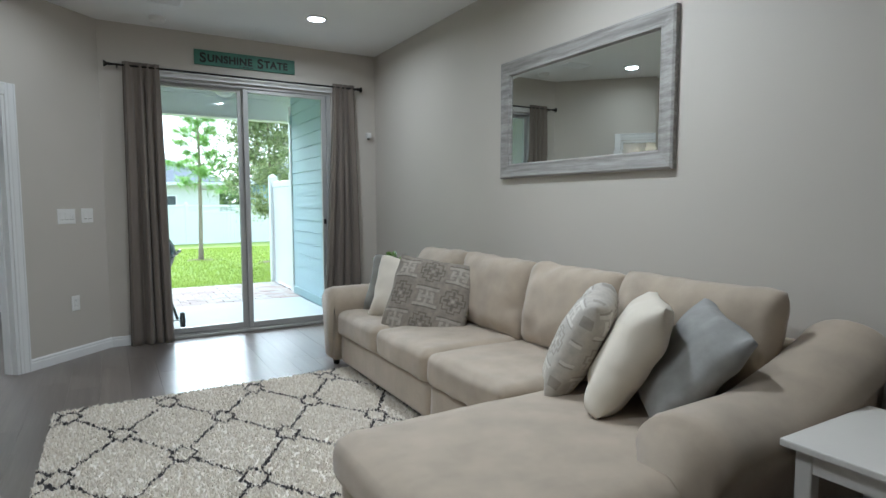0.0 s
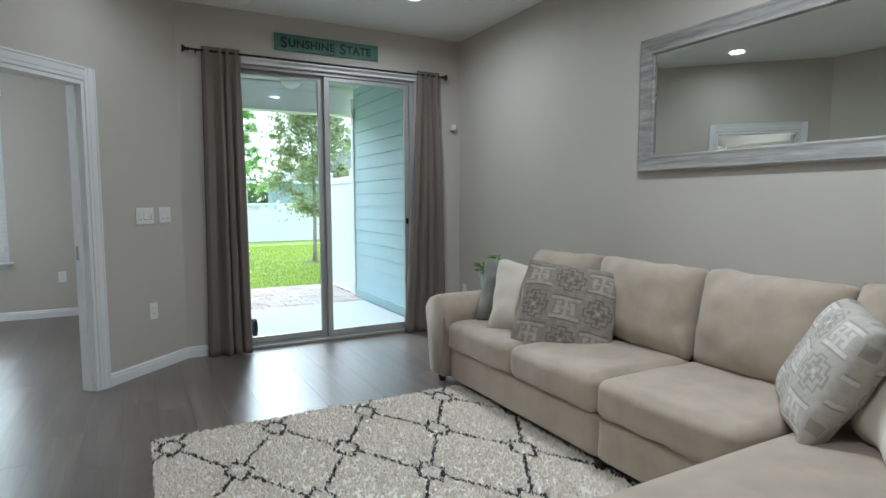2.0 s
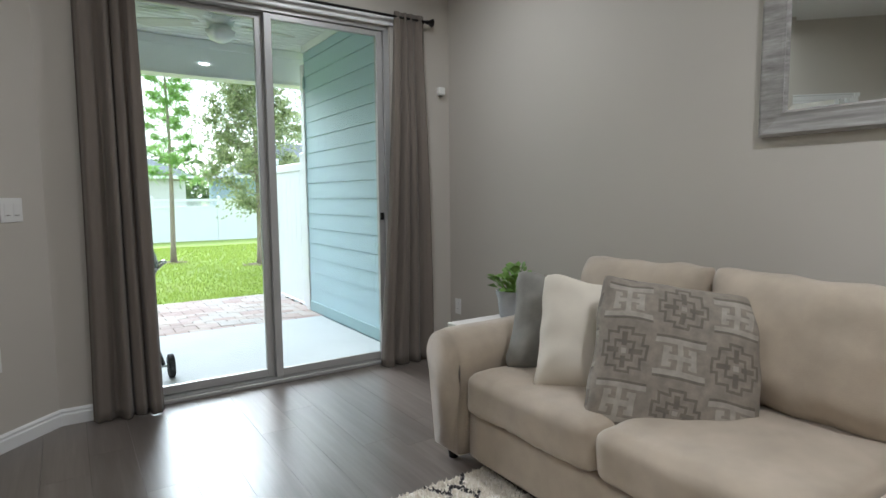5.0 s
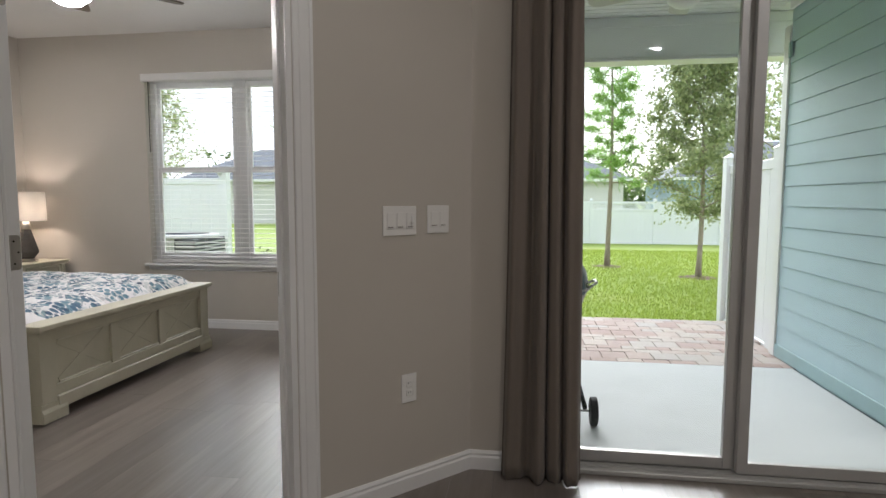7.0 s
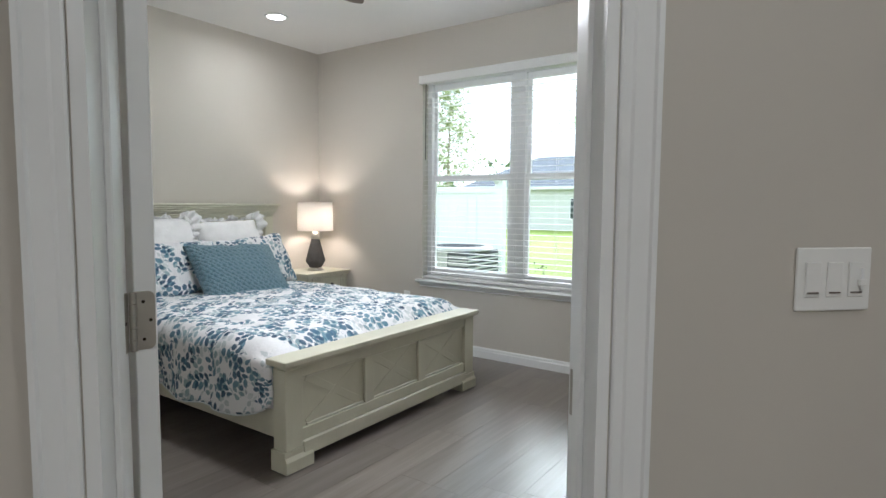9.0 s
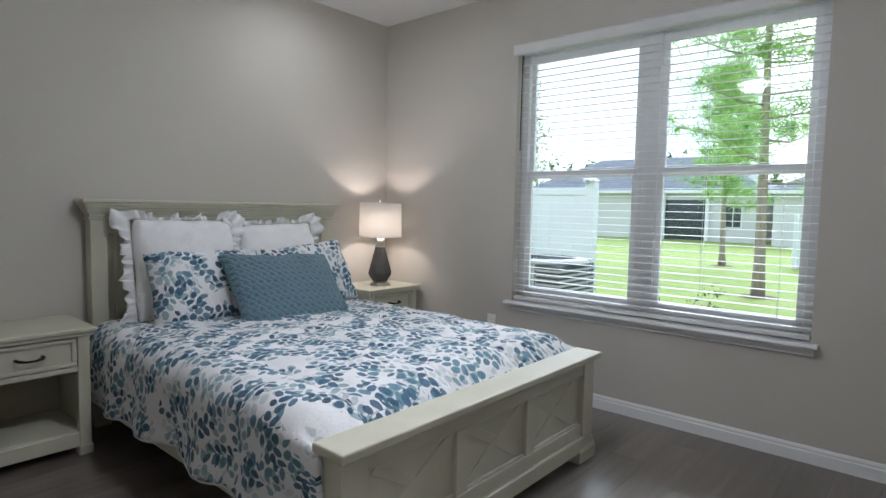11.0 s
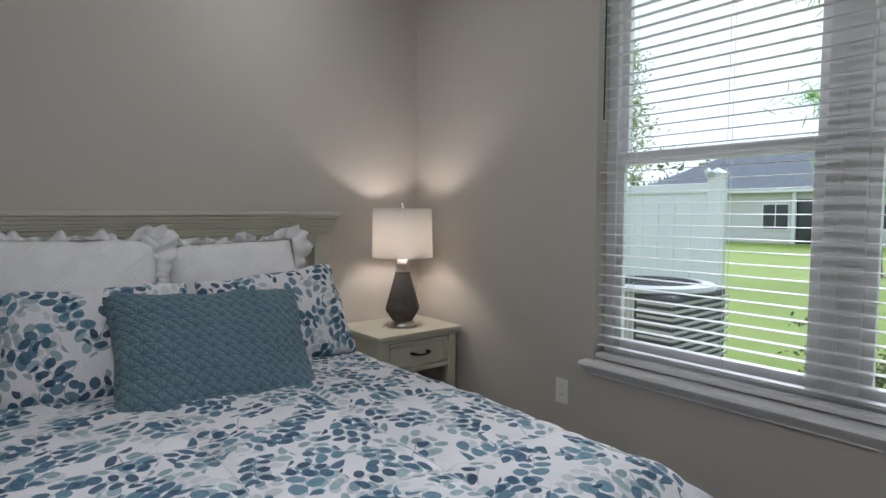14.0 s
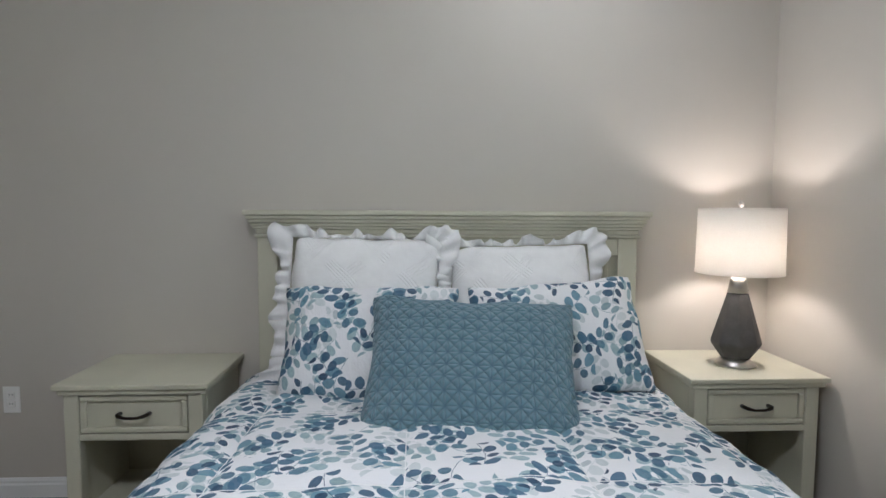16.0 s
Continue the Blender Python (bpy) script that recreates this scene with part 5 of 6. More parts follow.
HB0, HB1 = 5.830, 7.447
hb = bp("headboard", -4.635, -4.585, HB0 + 0.07, HB1 - 0.07, 0.10, 1.16)
for y in (HB0, HB1 - 0.085):
    bp("post", -4.64, -4.56, y, y + 0.085, 0, 1.150, hb)
bp("top_rail", -4.586, -4.562, HB0 + 0.085, HB1 - 0.085, 1.075, 1.150, hb)
bp("bottom_rail", -4.586, -4.562, HB0 + 0.085, HB1 - 0.085, 0.30, 0.42, hb)
n_pan = 3
pw = (HB1 - HB0 - 0.17) / n_pan
for k in range(n_pan):
    ya = HB0 + 0.085 + k * pw
    if k:
        bp("stile", -4.586, -4.562, ya - 0.035, ya + 0.035, 0.42, 1.075, hb)
    for za, zb, yc, yd in ((1.055, 1.075, ya + 0.04, ya + pw - 0.04), (0.42, 0.44, ya + 0.04, ya + pw - 0.04), (0.44, 1.055, ya + 0.035, ya + 0.055), (0.44, 1.055, ya + pw - 0.055, ya + pw - 0.035)):
        bp("panel_bead", -4.586, -4.572, yc, yd, za, zb, hb, bevel=0.004)
part("crown", crown([(1.150, 1.164, 0.010), (1.164, 1.186, 0.005), (1.186, 1.198, 0.016), (1.198, 1.212, 0.022), (1.212, 1.228, 0.030), (1.228, 1.244, 0.038), (1.244, 1.265, 0.048)], HB0, HB1, -4.645, -4.56), M_CREAMWOOD, hb, "stepped crown moulding")
# footboard
F0, F1 = 5.785, 7.415
fb = bp("footboard", -2.395, -2.360, F0 + 0.05, F1 - 0.05, 0.11, 0.505)
bp("cap", -2.450, -2.305, F0 - 0.022, F1 + 0.022, 0.505, 0.537, fb, bevel=0.006, seg=2)
bp("cap_moulding", -2.425, -2.330, F0 + 0.004, F1 - 0.004, 0.488, 0.506, fb, bevel=0.006, seg=2)
for y in (F0, F1 - 0.105):
    bp("post", -2.425, -2.335, y, y + 0.105, 0.10, 0.489, fb)
    pf = prism(bmesh.new(), [(-2.43 - BO.x, 0.0), (-2.318 - BO.x, 0.0), (-2.318 - BO.x, 0.055), (-2.330 - BO.x, 0.075), (-2.330 - BO.x, 0.10), (-2.43 - BO.x, 0.10)], "y", y - 0.012 - BO.y, y + 0.155 - BO.y) if y == F0 else prism(bmesh.new(), [(-2.43 - BO.x, 0.0), (-2.318 - BO.x, 0.0), (-2.318 - BO.x, 0.055), (-2.330 - BO.x, 0.075), (-2.330 - BO.x, 0.10), (-2.43 - BO.x, 0.10)], "y", y - 0.05 - BO.y, y + 0.117 - BO.y)
    part("bracket_foot", pf, M_CREAMWOOD, fb)
bp("plinth", -2.42, -2.326, F0 + 0.1, F1 - 0.1, 0.050, 0.125, fb, bevel=0.005)
bp("bottom_rail", -2.362, -2.341, F0 + 0.105, F1 - 0.105, 0.125, 0.185, fb)
bp("top_rail", -2.362, -2.341, F0 + 0.105, F1 - 0.105, 0.435, 0.489, fb)
fw = (F1 - F0 - 0.21) / 3
for k in range(3):
    ya, yb = F0 + 0.105 + k * fw, F0 + 0.105 + (k + 1) * fw
    if k:
        bp("stile", -2.362, -2.341, ya - 0.036, ya + 0.036, 0.185, 0.435, fb)
    for za, zb, yc, yd in ((0.425, 0.435, ya + 0.036, yb - 0.036), (0.185, 0.197, ya + 0.036, yb - 0.036)):
        bp("panel_bead", -2.362, -2.349, yc, yd, za, zb, fb, M_WORN, 0.002)
    yc, zc = (ya + yb) / 2, 0.31
    hl = math.hypot(fw / 2 - 0.04, 0.115)
    an = math.degrees(math.atan2(0.115, fw / 2 - 0.04))
    for sg in (1, -1):
        bm = B(-0.006 + 0.0006 * sg, -0.0005 + 0.0006 * sg, -hl, hl, -0.020, 0.020, 0.001, 1, m=pose(-2.356 - BO.x, yc - BO.y, zc, sg * an, 0, 0))
        part("cross_bar", bm, M_CREAMWOOD, fb)
for y in (F0 + 0.045, F1 - 0.080):
    bp("side_rail", -4.56, -2.40, y, y + 0.035, 0.13, 0.30, bevel=0.004)
fb.location = (-0.045, 0, 0.005)
mt = part("mattress", soft_box(1.04, 0.765, 0.14, 0.05, 0.0, 8, 0.002), M_SHAM, bed, "white mattress", smooth=True)
mt.matrix_basis = pose(-3.505 - BO.x, 6.58 - BO.y, 0.385)

# comforter: one sheet over the mattress, hanging down both long sides, tucked at the foot
cf = thing("comforter", pose(-3.5, 6.6, 0), "white comforter printed with blue eucalyptus leaves", "bedding")
bm = bmesh.new()
uvl = bm.loops.layers.uv.new("UVMap")
NX, NY = 96, 110
XA, XB = -4.50, -2.465
TOPZ, HALF, DROP, RAD = 0.598, 0.845, 0.27, 0.11
grid = []
for i in range(NX + 1):
    u = i / NX
    row = []
    for j in range(NY + 1):
        q = (j / NY * 2 - 1)
        total = HALF - RAD + RAD * math.pi / 2 + DROP
        a_ = q * total
        s_ = math.copysign(1, a_)
        d_ = abs(a_)
        x = XA + (XB - XA) * u
        if d_ < HALF - RAD:
            y, z, nrm = a_, TOPZ, Vector((0, 0, 1))
        elif d_ < HALF - RAD + RAD * math.pi / 2:
            th = (d_ - HALF + RAD) / RAD
            y, z = s_ * (HALF - RAD + RAD * math.sin(th)), TOPZ - RAD + RAD * math.cos(th)
            nrm = Vector((0, s_ * math.sin(th), math.cos(th)))
        else:
            e = (d_ - (HALF - RAD + RAD * math.pi / 2)) * (1 - 0.5 * max(0.0, (u - 0.84) / 0.16) ** 2.5)
            y, z = s_ * (HALF + 0.012 * (e / DROP)), TOPZ - RAD - e
            nrm = Vector((0, s_, 0))
            y += s_ * 0.020 * math.sin(x * 15 + 1.5 * noise.noise(Vector((x * 2, s_ * 4, 0)))) * (e / DROP)
            z += 0.02 * noise.noise(Vector((x * 3, s_ * 9, 2))) * (e / DROP)
        # rounded towards the foot and lifted where it is stuffed
        foot = max(0.0, (u - 0.90) / 0.10)
        z -= 0.12 * foot ** 2.2 * (1 if d_ < HALF else 0.2)
        crown_ = 0.035 * (1 - (y / HALF) ** 2) * math.sin(math.pi * min(1, max(0, u))) if d_ < HALF else 0
        z += crown_
        p = Vector((x, y, z))
        # box stitching
        tx_, ty_ = (x - XA) / 0.52, (a_ + 2.0) / 0.46
        sx_, sy_ = abs((tx_ % 1) - 0.5) * 2, abs((ty_ % 1) - 0.5) * 2
        puff_ = (1 - sx_ ** 6) ** 0.5 * (1 - sy_ ** 6) ** 0.5
        p += nrm * (0.020 * puff_ - 0.010)
        k1 = noise.noise(Vector((x * 4.0, a_ * 4.0, 1.0)))
        k2 = noise.noise(Vector((x * 11.0 + 3, a_ * 9.0, 2.0)))
        k3 = noise.noise(Vector((x * 24.0, a_ * 20.0, 5.0)))
        p += nrm * (0.012 * k1 + 0.007 * k2 + 0.0035 * k3)
        row.append((bm.verts.new(p - Vector((-3.5, 0, 0))), x, a_))
    grid.append(row)
for i in range(NX):
    for j in range(NY):
        quad = [grid[i][j], grid[i + 1][j], grid[i + 1][j + 1], grid[i][j + 1]]
        f = bm.faces.new([v[0] for v in quad])
        for lp, v in zip(f.loops, quad):
            lp[uvl].uv = (v[1] + 10, v[2] + 10)
seams = []
for k in range(1, 4):
    i_ = round((0.52 * k) / (XB - XA) * NX)
    seams.append([grid[i_][j][0].co + Vector((0, 0, 0.0008)) for j in range(16, NY - 15)])
for q_ in (-0.62, -0.16, 0.30, 0.76):
    j_ = round((q_ / (HALF - RAD + RAD * math.pi / 2 + DROP) + 1) / 2 * NY)
    seams.append([grid[i][j_][0].co + Vector((0, 0, 0.0008)) for i in range(2, NX - 2)])
for pts_ in seams:
    part("stitched_seam", tube(bmesh.new(), [tuple(p) for p in pts_], 0.0014, 5), M_SHAM, cf, smooth=True)
for j_ in (0, NY):
    part("hem", tube(bmesh.new(), [tuple(grid[i][j_][0].co) for i in range(NX + 1)], 0.004, 8), M_PRINT, cf, smooth=True)
cme = link_mesh("cover", bm, M_PRINT, True)
co = new("cover", cme)
co.parent = cf
co.modifiers.new("thick", "SOLIDIFY").thickness = 0.018
cf.location = (-3.5, 6.615, 0)

# bed pillows
RUF = 0.058


def ruffled_sham(m, w_, h_, seed, label):
    t = thing("euro_sham", m, label, "pillow", "white ruffled shams at the headboard")
    part("cover", pillow(w_, h_, 0.20, 34, seed, 0.016, 0.03), M_TUCKED, t, "white pintucked cotton", smooth=True)
    bm = bmesh.new()
    per = []
    nseg = 64
    for a0, a1 in (((-1, -1), (1, -1)), ((1, -1), (1, 1)), ((1, 1), (-1, 1)), ((-1, 1), (-1, -1))):
        for k in range(nseg):
            f_ = k / nseg
            per.append((a0[0] + (a1[0] - a0[0]) * f_, a0[1] + (a1[1] - a0[1]) * f_))
    rows = [[], [], [], []]
    for k, (u, v) in enumerate(per):
        base_ = Vector((u * w_ / 2 * 0.985, 0, v * h_ / 2 * 0.985))
        out = Vector((math.copysign(abs(u) ** 6, u), 0, math.copysign(abs(v) ** 6, v)))
        out.normalize()
        ph = k * 1.25 + 4.5 * noise.noise(Vector((u * 3 + seed, v * 3, 0)))
        near = max(0.0, min(abs(u), abs(v)) - 0.55) / 0.45
        ext = RUF * ((0.95 if abs(u) > abs(v) else 0.30) + 0.8 * noise.noise(Vector((u * 4, v * 4, seed))) + 0.85 * near)
        ext = max(0.012, ext)
        for r in range(4):
            f_ = r / 3
            rows[r].append(bm.verts.new(base_ + out * ext * f_ + Vector((0, math.sin(ph) * 0.024 * f_ - 0.05 * f_ * noise.noise(Vector((u * 3, v * 3, seed + 4))) - 0.01 * f_, math.cos(ph * 0.7) * 0.008 * f_))))
    nper = len(per)
    for r in range(3):
        for k in range(nper):
            bm.faces.new((rows[r][k], rows[r][(k + 1) % nper], rows[r + 1][(k + 1) % nper], rows[r + 1][k]))
    o = part("ruffle", bm, M_SHAM, t, smooth=True)
    o.modifiers.new("thick", "SOLIDIFY").thickness = 0.002
    return t


ruffled_sham(lean((-4.41, 6.285, 0.860), 0, 13, 1.5), 0.60, 0.60, 1.0, "white pintucked sham with a ruffled edge")
ruffled_sham(lean((-4.42, 6.93, 0.845), 2, 14, -1.5), 0.59, 0.58, 5.0, "white pintucked sham with a ruffled edge")


def printed_sham(m, w_, h_, seed):
    t = thing("pillow_sham", m, "pillow sham printed with blue eucalyptus leaves", "pillow", "printed shams on the bed")
    part("cover", pillow(w_, h_, 0.20, 34, seed, 0.020, 0.08), M_PRINT, t, smooth=True)
    part("flange_seam", tube(bmesh.new(), [(-w_ / 2 + 0.012, 0, -h_ / 2 + 0.003), (0, 0, -h_ / 2 + 0.010), (w_ / 2 - 0.012, 0, -h_ / 2 + 0.003)], 0.003, 6), M_PRINT, t)
    return t


printed_sham(lean((-4.215, 6.325, 0.775), -4, 24, -1), 0.68, 0.46, 2.2)
printed_sham(lean((-4.235, 7.035, 0.785), 4, 24, -4), 0.68, 0.47, 7.3)
lp_ = thing("lumbar_pillow", lean((-3.945, 6.67, 0.740), -4, 43, 2), "dusty blue quilted rectangular pillow", "pillow")
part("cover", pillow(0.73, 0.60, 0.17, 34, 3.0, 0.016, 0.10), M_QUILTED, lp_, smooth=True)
part("seam", tube(bmesh.new(), [(-0.36, 0, -0.296), (0, 0, -0.270), (0.36, 0, -0.296)], 0.003, 6), M_QUILTED, lp_)

# ---- nightstands ----


def nightstand(m, label):
    """Local x along the wall, -y the front, top at 0.63."""
    t = thing("nightstand", m, label, "nightstand", "nightstands beside the bed")
    w_, d_, h = 0.55, 0.45, 0.636
    part("top", B(-w_ / 2, w_ / 2, -d_, 0, h - 0.020, h, 0.004, 2), M_CREAMWOOD, t)
    part("top_moulding", B(-w_ / 2 + 0.012, w_ / 2 - 0.012, -d_ + 0.012, 0, h - 0.042, h - 0.020, 0.006, 2), M_CREAMWOOD, t)
    a_ = w_ / 2 - 0.028
    body = part("body", B(-a_, -a_ + 0.018, -d_ + 0.07, 0, 0.06, h - 0.042, 0.002, 1), M_CREAMWOOD, t)
    part("side", B(a_ - 0.018, a_, -d_ + 0.07, 0, 0.06, h - 0.042, 0.002, 1), M_CREAMWOOD, body)
    # inner back and drawer floor take the cream with shade painted in
    part("back", B(-a_ + 0.018, a_ - 0.018, -0.012, -0.002, 0.06, h - 0.042), M_SHADEDIN, body)
    part("shelf", B(-a_ + 0.018, a_ - 0.018, -d_ + 0.035, -0.012, 0.10, 0.125, 0.002, 1), M_CREAMWOOD, body)
    part("drawer_floor", B(-a_ + 0.018, a_ - 0.018, -d_ + 0.05, -0.012, h - 0.225, h - 0.21), M_SHADEDIN, body)
    for sx in (-1, 1):
        x0, x1 = sorted((sx * a_, sx * (a_ - 0.052)))
        part("front_post", B(x0, x1, -d_ + 0.024, -d_ + 0.07, 0.0, h - 0.042, 0.003, 1), M_CREAMWOOD, t)
        part("foot", B(x0 - 0.006, x1 + 0.006, -d_ + 0.018, -d_ + 0.076, 0.0, 0.05, 0.004, 1), M_CREAMWOOD, t)
    part("drawer_rail", B(-a_ + 0.052, a_ - 0.052, -d_ + 0.026, -d_ + 0.06, h - 0.214, h - 0.190, 0.002, 1), M_CREAMWOOD, t)
    part("base_rail", B(-a_ + 0.052, a_ - 0.052, -d_ + 0.026, -d_ + 0.06, 0.045, 0.115, 0.003, 1), M_CREAMWOOD, t)
    x0, x1, z0, z1, yf = -a_ + 0.056, a_ - 0.056, h - 0.186, h - 0.048, -d_ + 0.026
    dr = part("drawer", B(x0, x1, yf + 0.012, yf + 0.03, z0, z1, 0.001, 1), M_CREAMWOOD, t)
    for q in ((x0, x1, z1 - 0.02, z1), (x0, x1, z0, z0 + 0.02), (x0, x0 + 0.022, z0 + 0.02, z1 - 0.02), (x1 - 0.022, x1, z0 + 0.02, z1 - 0.02)):
        part("drawer_frame", B(q[0], q[1], yf - 0.001, yf + 0.013, q[2], q[3], 0.005, 2), M_CREAMWOOD, dr)
    zc = (z0 + z1) / 2
    hd = bmesh.new()
    tube(hd, [(-0.052, yf + 0.010, zc), (-0.052, yf - 0.016, zc + 0.002), (-0.046, yf - 0.022, zc), (-0.02, yf - 0.026, zc - 0.006), (0.02, yf - 0.026, zc - 0.006), (0.046, yf - 0.022, zc), (0.052, yf - 0.016, zc + 0.002), (0.052, yf + 0.010, zc)], [0.008, 0.007, 0.007, 0.005, 0.005, 0.007, 0.007, 0.008], 10)
    part("handle", hd, M_BRONZE, dr, "dark bronze bail handle", smooth=True)
    return t


nightstand(pose(BW + 0.004, 7.803, 0, 0, 0, 90), "cream painted wooden nightstand carrying a lamp")
nightstand(pose(BW + 0.004, 5.465, 0, 0, 0, 90), "cream painted wooden nightstand with a bare top")

# ---- table lamp ----
lm = thing("table_lamp", pose(-4.41, 7.815, 0.636), "grey cement table lamp with a white drum shade, lit", "lamp")
part("foot", lathe(bmesh.new(), [(0.078, 0.0), (0.080, 0.006), (0.060, 0.022), (0.056, 0.030)], 32), M_NICKEL, lm, "brushed nickel foot", smooth=True)
bm = bmesh.new()
rings = []
for r, z in ((0.056, 0.028), (0.095, 0.085), (0.097, 0.098), (0.040, 0.300)):
    rings.append([bm.verts.new((r * math.cos(2 * math.pi * (k + 0.5) / 8), r * math.sin(2 * math.pi * (k + 0.5) / 8), z)) for k in range(8)])
for r0, r1 in zip(rings, rings[1:]):
    for k in range(8):
        bm.faces.new((r0[k], r0[(k + 1) % 8], r1[(k + 1) % 8], r1[k]))
bm.faces.new(rings[0][::-1])
bm.faces.new(rings[-1])
bmesh.ops.bevel(bm, geom=list(bm.edges), offset=0.003, segments=1, affect="EDGES")
part("body", bm, M_CEMENT, lm, "faceted grey cement body")
part("neck", lathe(bmesh.new(), [(0.041, 0.300), (0.026, 0.378), (0.010, 0.385)], 24), M_NICKEL, lm, "brushed nickel neck", smooth=True)
shd = lathe(bmesh.new(), [(0.166, 0.382), (0.162, 0.645), (0.160, 0.645), (0.164, 0.382)], 56, cap=False)
shade = part("shade", shd, M_SHADE, lm, "white linen drum shade", smooth=True)
for z, r in ((0.384, 0.1665), (0.643, 0.1625)):
    part("rim", lathe(bmesh.new(), [(r - 0.004, z - 0.004), (r + 0.0006, z - 0.004), (r + 0.0006, z + 0.004), (r - 0.004, z + 0.004)], 56, cap=False), M_SHADE, shade)
hp = bmesh.new()
tube(hp, [(0, 0, 0.38), (0, 0, 0.655)], 0.004, 8)
for k in range(3):
    a_ = k * 2.094
    tube(hp, [(0, 0, 0.640), (0.159 * math.cos(a_), 0.159 * math.sin(a_), 0.640)], 0.002, 6)
part("harp", hp, M_NICKEL, lm)
part("finial", lathe(bmesh.new(), [(0.006, 0.652), (0.010, 0.658), (0.010, 0.672), (0.004, 0.676)], 14), M_NICKEL, lm, smooth=True)

# ---- ceiling fans ----


def ceiling_fan(m, label, blades, radius, blade_mat, body_mat, spin, drop, globe):
    t = thing("ceiling_fan", m, label, "ceiling fan")
    part("canopy", lathe(bmesh.new(), [(0.03, -0.06), (0.065, -0.03), (0.07, -0.001)], 24), body_mat, t, smooth=True)
    part("downrod", tube(bmesh.new(), [(0, 0, -0.05), (0, 0, -drop)], 0.012, 10), body_mat, t)
    part("motor", lathe(bmesh.new(), [(0.06, -drop - 0.12), (0.105, -drop - 0.10), (0.12, -drop - 0.05), (0.10, -drop - 0.01), (0.04, -drop + 0.01)], 28), body_mat, t, smooth=True)
    for k in range(blades):
        rot = pose(0, 0, 0, 0, 0, spin + k * 360 / blades)
        bm = bmesh.new()
        pts = [(0.17, -0.045), (0.30, -0.062), (radius - 0.06, -0.070), (radius - 0.015, -0.055), (radius, 0.0), (radius - 0.015, 0.055), (radius - 0.06, 0.070), (0.30, 0.062), (0.17, 0.045)]
        prism(bm, pts, "z", -0.004, 0.004)
        bmesh.ops.transform(bm, matrix=rot @ pose(0, 0, -drop - 0.085, 11, 0, 0), verts=bm.verts)
        bl = part("blade", bm, blade_mat, t)
        bm = B(0.09, 0.23, -0.018, 0.018, -0.010, -0.004, 0.003, 1)
        bmesh.ops.transform(bm, matrix=rot @ pose(0, 0, -drop - 0.085, 11, 0, 0), verts=bm.verts)
        part("blade_iron", bm, body_mat, bl)
    part("fitter", lathe(bmesh.new(), [(0.085, -drop - 0.155), (0.09, -drop - 0.12)], 24), body_mat, t)
    part("globe", lathe(bmesh.new(), [(0.012, -drop - 0.245), (0.06, -drop - 0.232), (0.105, -drop - 0.195), (0.118, -drop - 0.155)], 28), globe, t, "frosted glass globe", smooth=True)
    return t


ceiling_fan(pose(-2.38, 6.12, H), "bedroom ceiling fan with walnut blades and a lit globe", 5, 0.63, M_FANBROWN, M_NICKEL, 54, 0.20, M_FANGLOBE)
PCZ = 2.735
ceiling_fan(pose(1.19, 7.2, PCZ), "white porch ceiling fan with a frosted globe", 5, 0.66, M_FANGREY, M_PORCHW, 8, 0.02, M_GLOBE)

# ---- porch ----
solo("porch_slab", B(0.06, 2.16, NORTH + 0.15, 7.62, -0.30, -0.03, 0.006, 1), M_SLAB, "pale broom-finished concrete porch slab", "porch floor", kind="structure")
solo("porch_ceiling", B(0.06, 2.42, NORTH + 0.15, 8.5, PCZ, PCZ + 0.1), M_PORCHW, "white porch ceiling", "ceiling", kind="structure")
bm = bmesh.new()
for k in range(28):
    y = NORTH + 0.18 + k * 0.09
    box(bm, 0.06, 2.16, y, y + 0.006, PCZ - 0.006, PCZ - 0.001)
solo("porch_ceiling_battens", bm, M_PORCHW, "thin beads on the porch ceiling", "ceiling", kind="structure")
bmh = thing("porch_beam", pose(0, 8.3, 2.55), "white boxed beam across the porch front", "beam", kind="structure")
part("face", B(0.0, 2.40, -0.09, 0.09, -0.15, 0.175, 0.004, 1), M_PORCHW, bmh)
part("trim", B(0.0, 2.40, -0.105, -0.091, 0.10, 0.18, 0.004, 1), M_PORCHW, bmh)
part("drip_edge", B(0.0, 2.40, -0.10, 0.10, -0.175, -0.152, 0.003, 1), M_TRIM, bmh)
sw = thing("wall_porch_side", pose(2.18, NORTH + 0.15, 0), "teal lap-sided porch wall", "wall", kind="structure")
part("sheathing", B(0.012, 0.22, 0, 2.20, -0.30, PCZ), M_TEALTRIM, sw)
nb = 17
ex = (PCZ - 0.08) / nb
board_me = link_mesh("siding_board", prism(bmesh.new(), [(0.010, 0.0), (-0.008, 0.0), (-0.008, 0.004), (-0.002, ex - 0.003), (0.010, ex - 0.003)], "y", 0.002, 2.17), M_TEAL)
for k in range(nb):
    o = new("siding_board", board_me)
    o.parent = sw
    o.location = (0, 0, 0.075 + k * ex)
part("skirt", B(-0.016, 0.011, 0.002, 2.20, -0.028, 0.075, 0.002, 1), M_TEALTRIM, sw)
part("corner_board", B(-0.02, 0.24, 2.17, 2.26, -0.03, PCZ - 0.18, 0.003, 1), M_TRIM, sw)
part("crown_trim", B(-0.03, -0.012, 0.0, 2.17, PCZ - 0.075, PCZ - 0.002, 0.004, 1), M_PORCHW, sw)
part("bracket_light", B(-0.03, -0.014, 2.12, 2.165, 2.30, 2.42, 0.004, 1), M_TEALTRIM, sw)

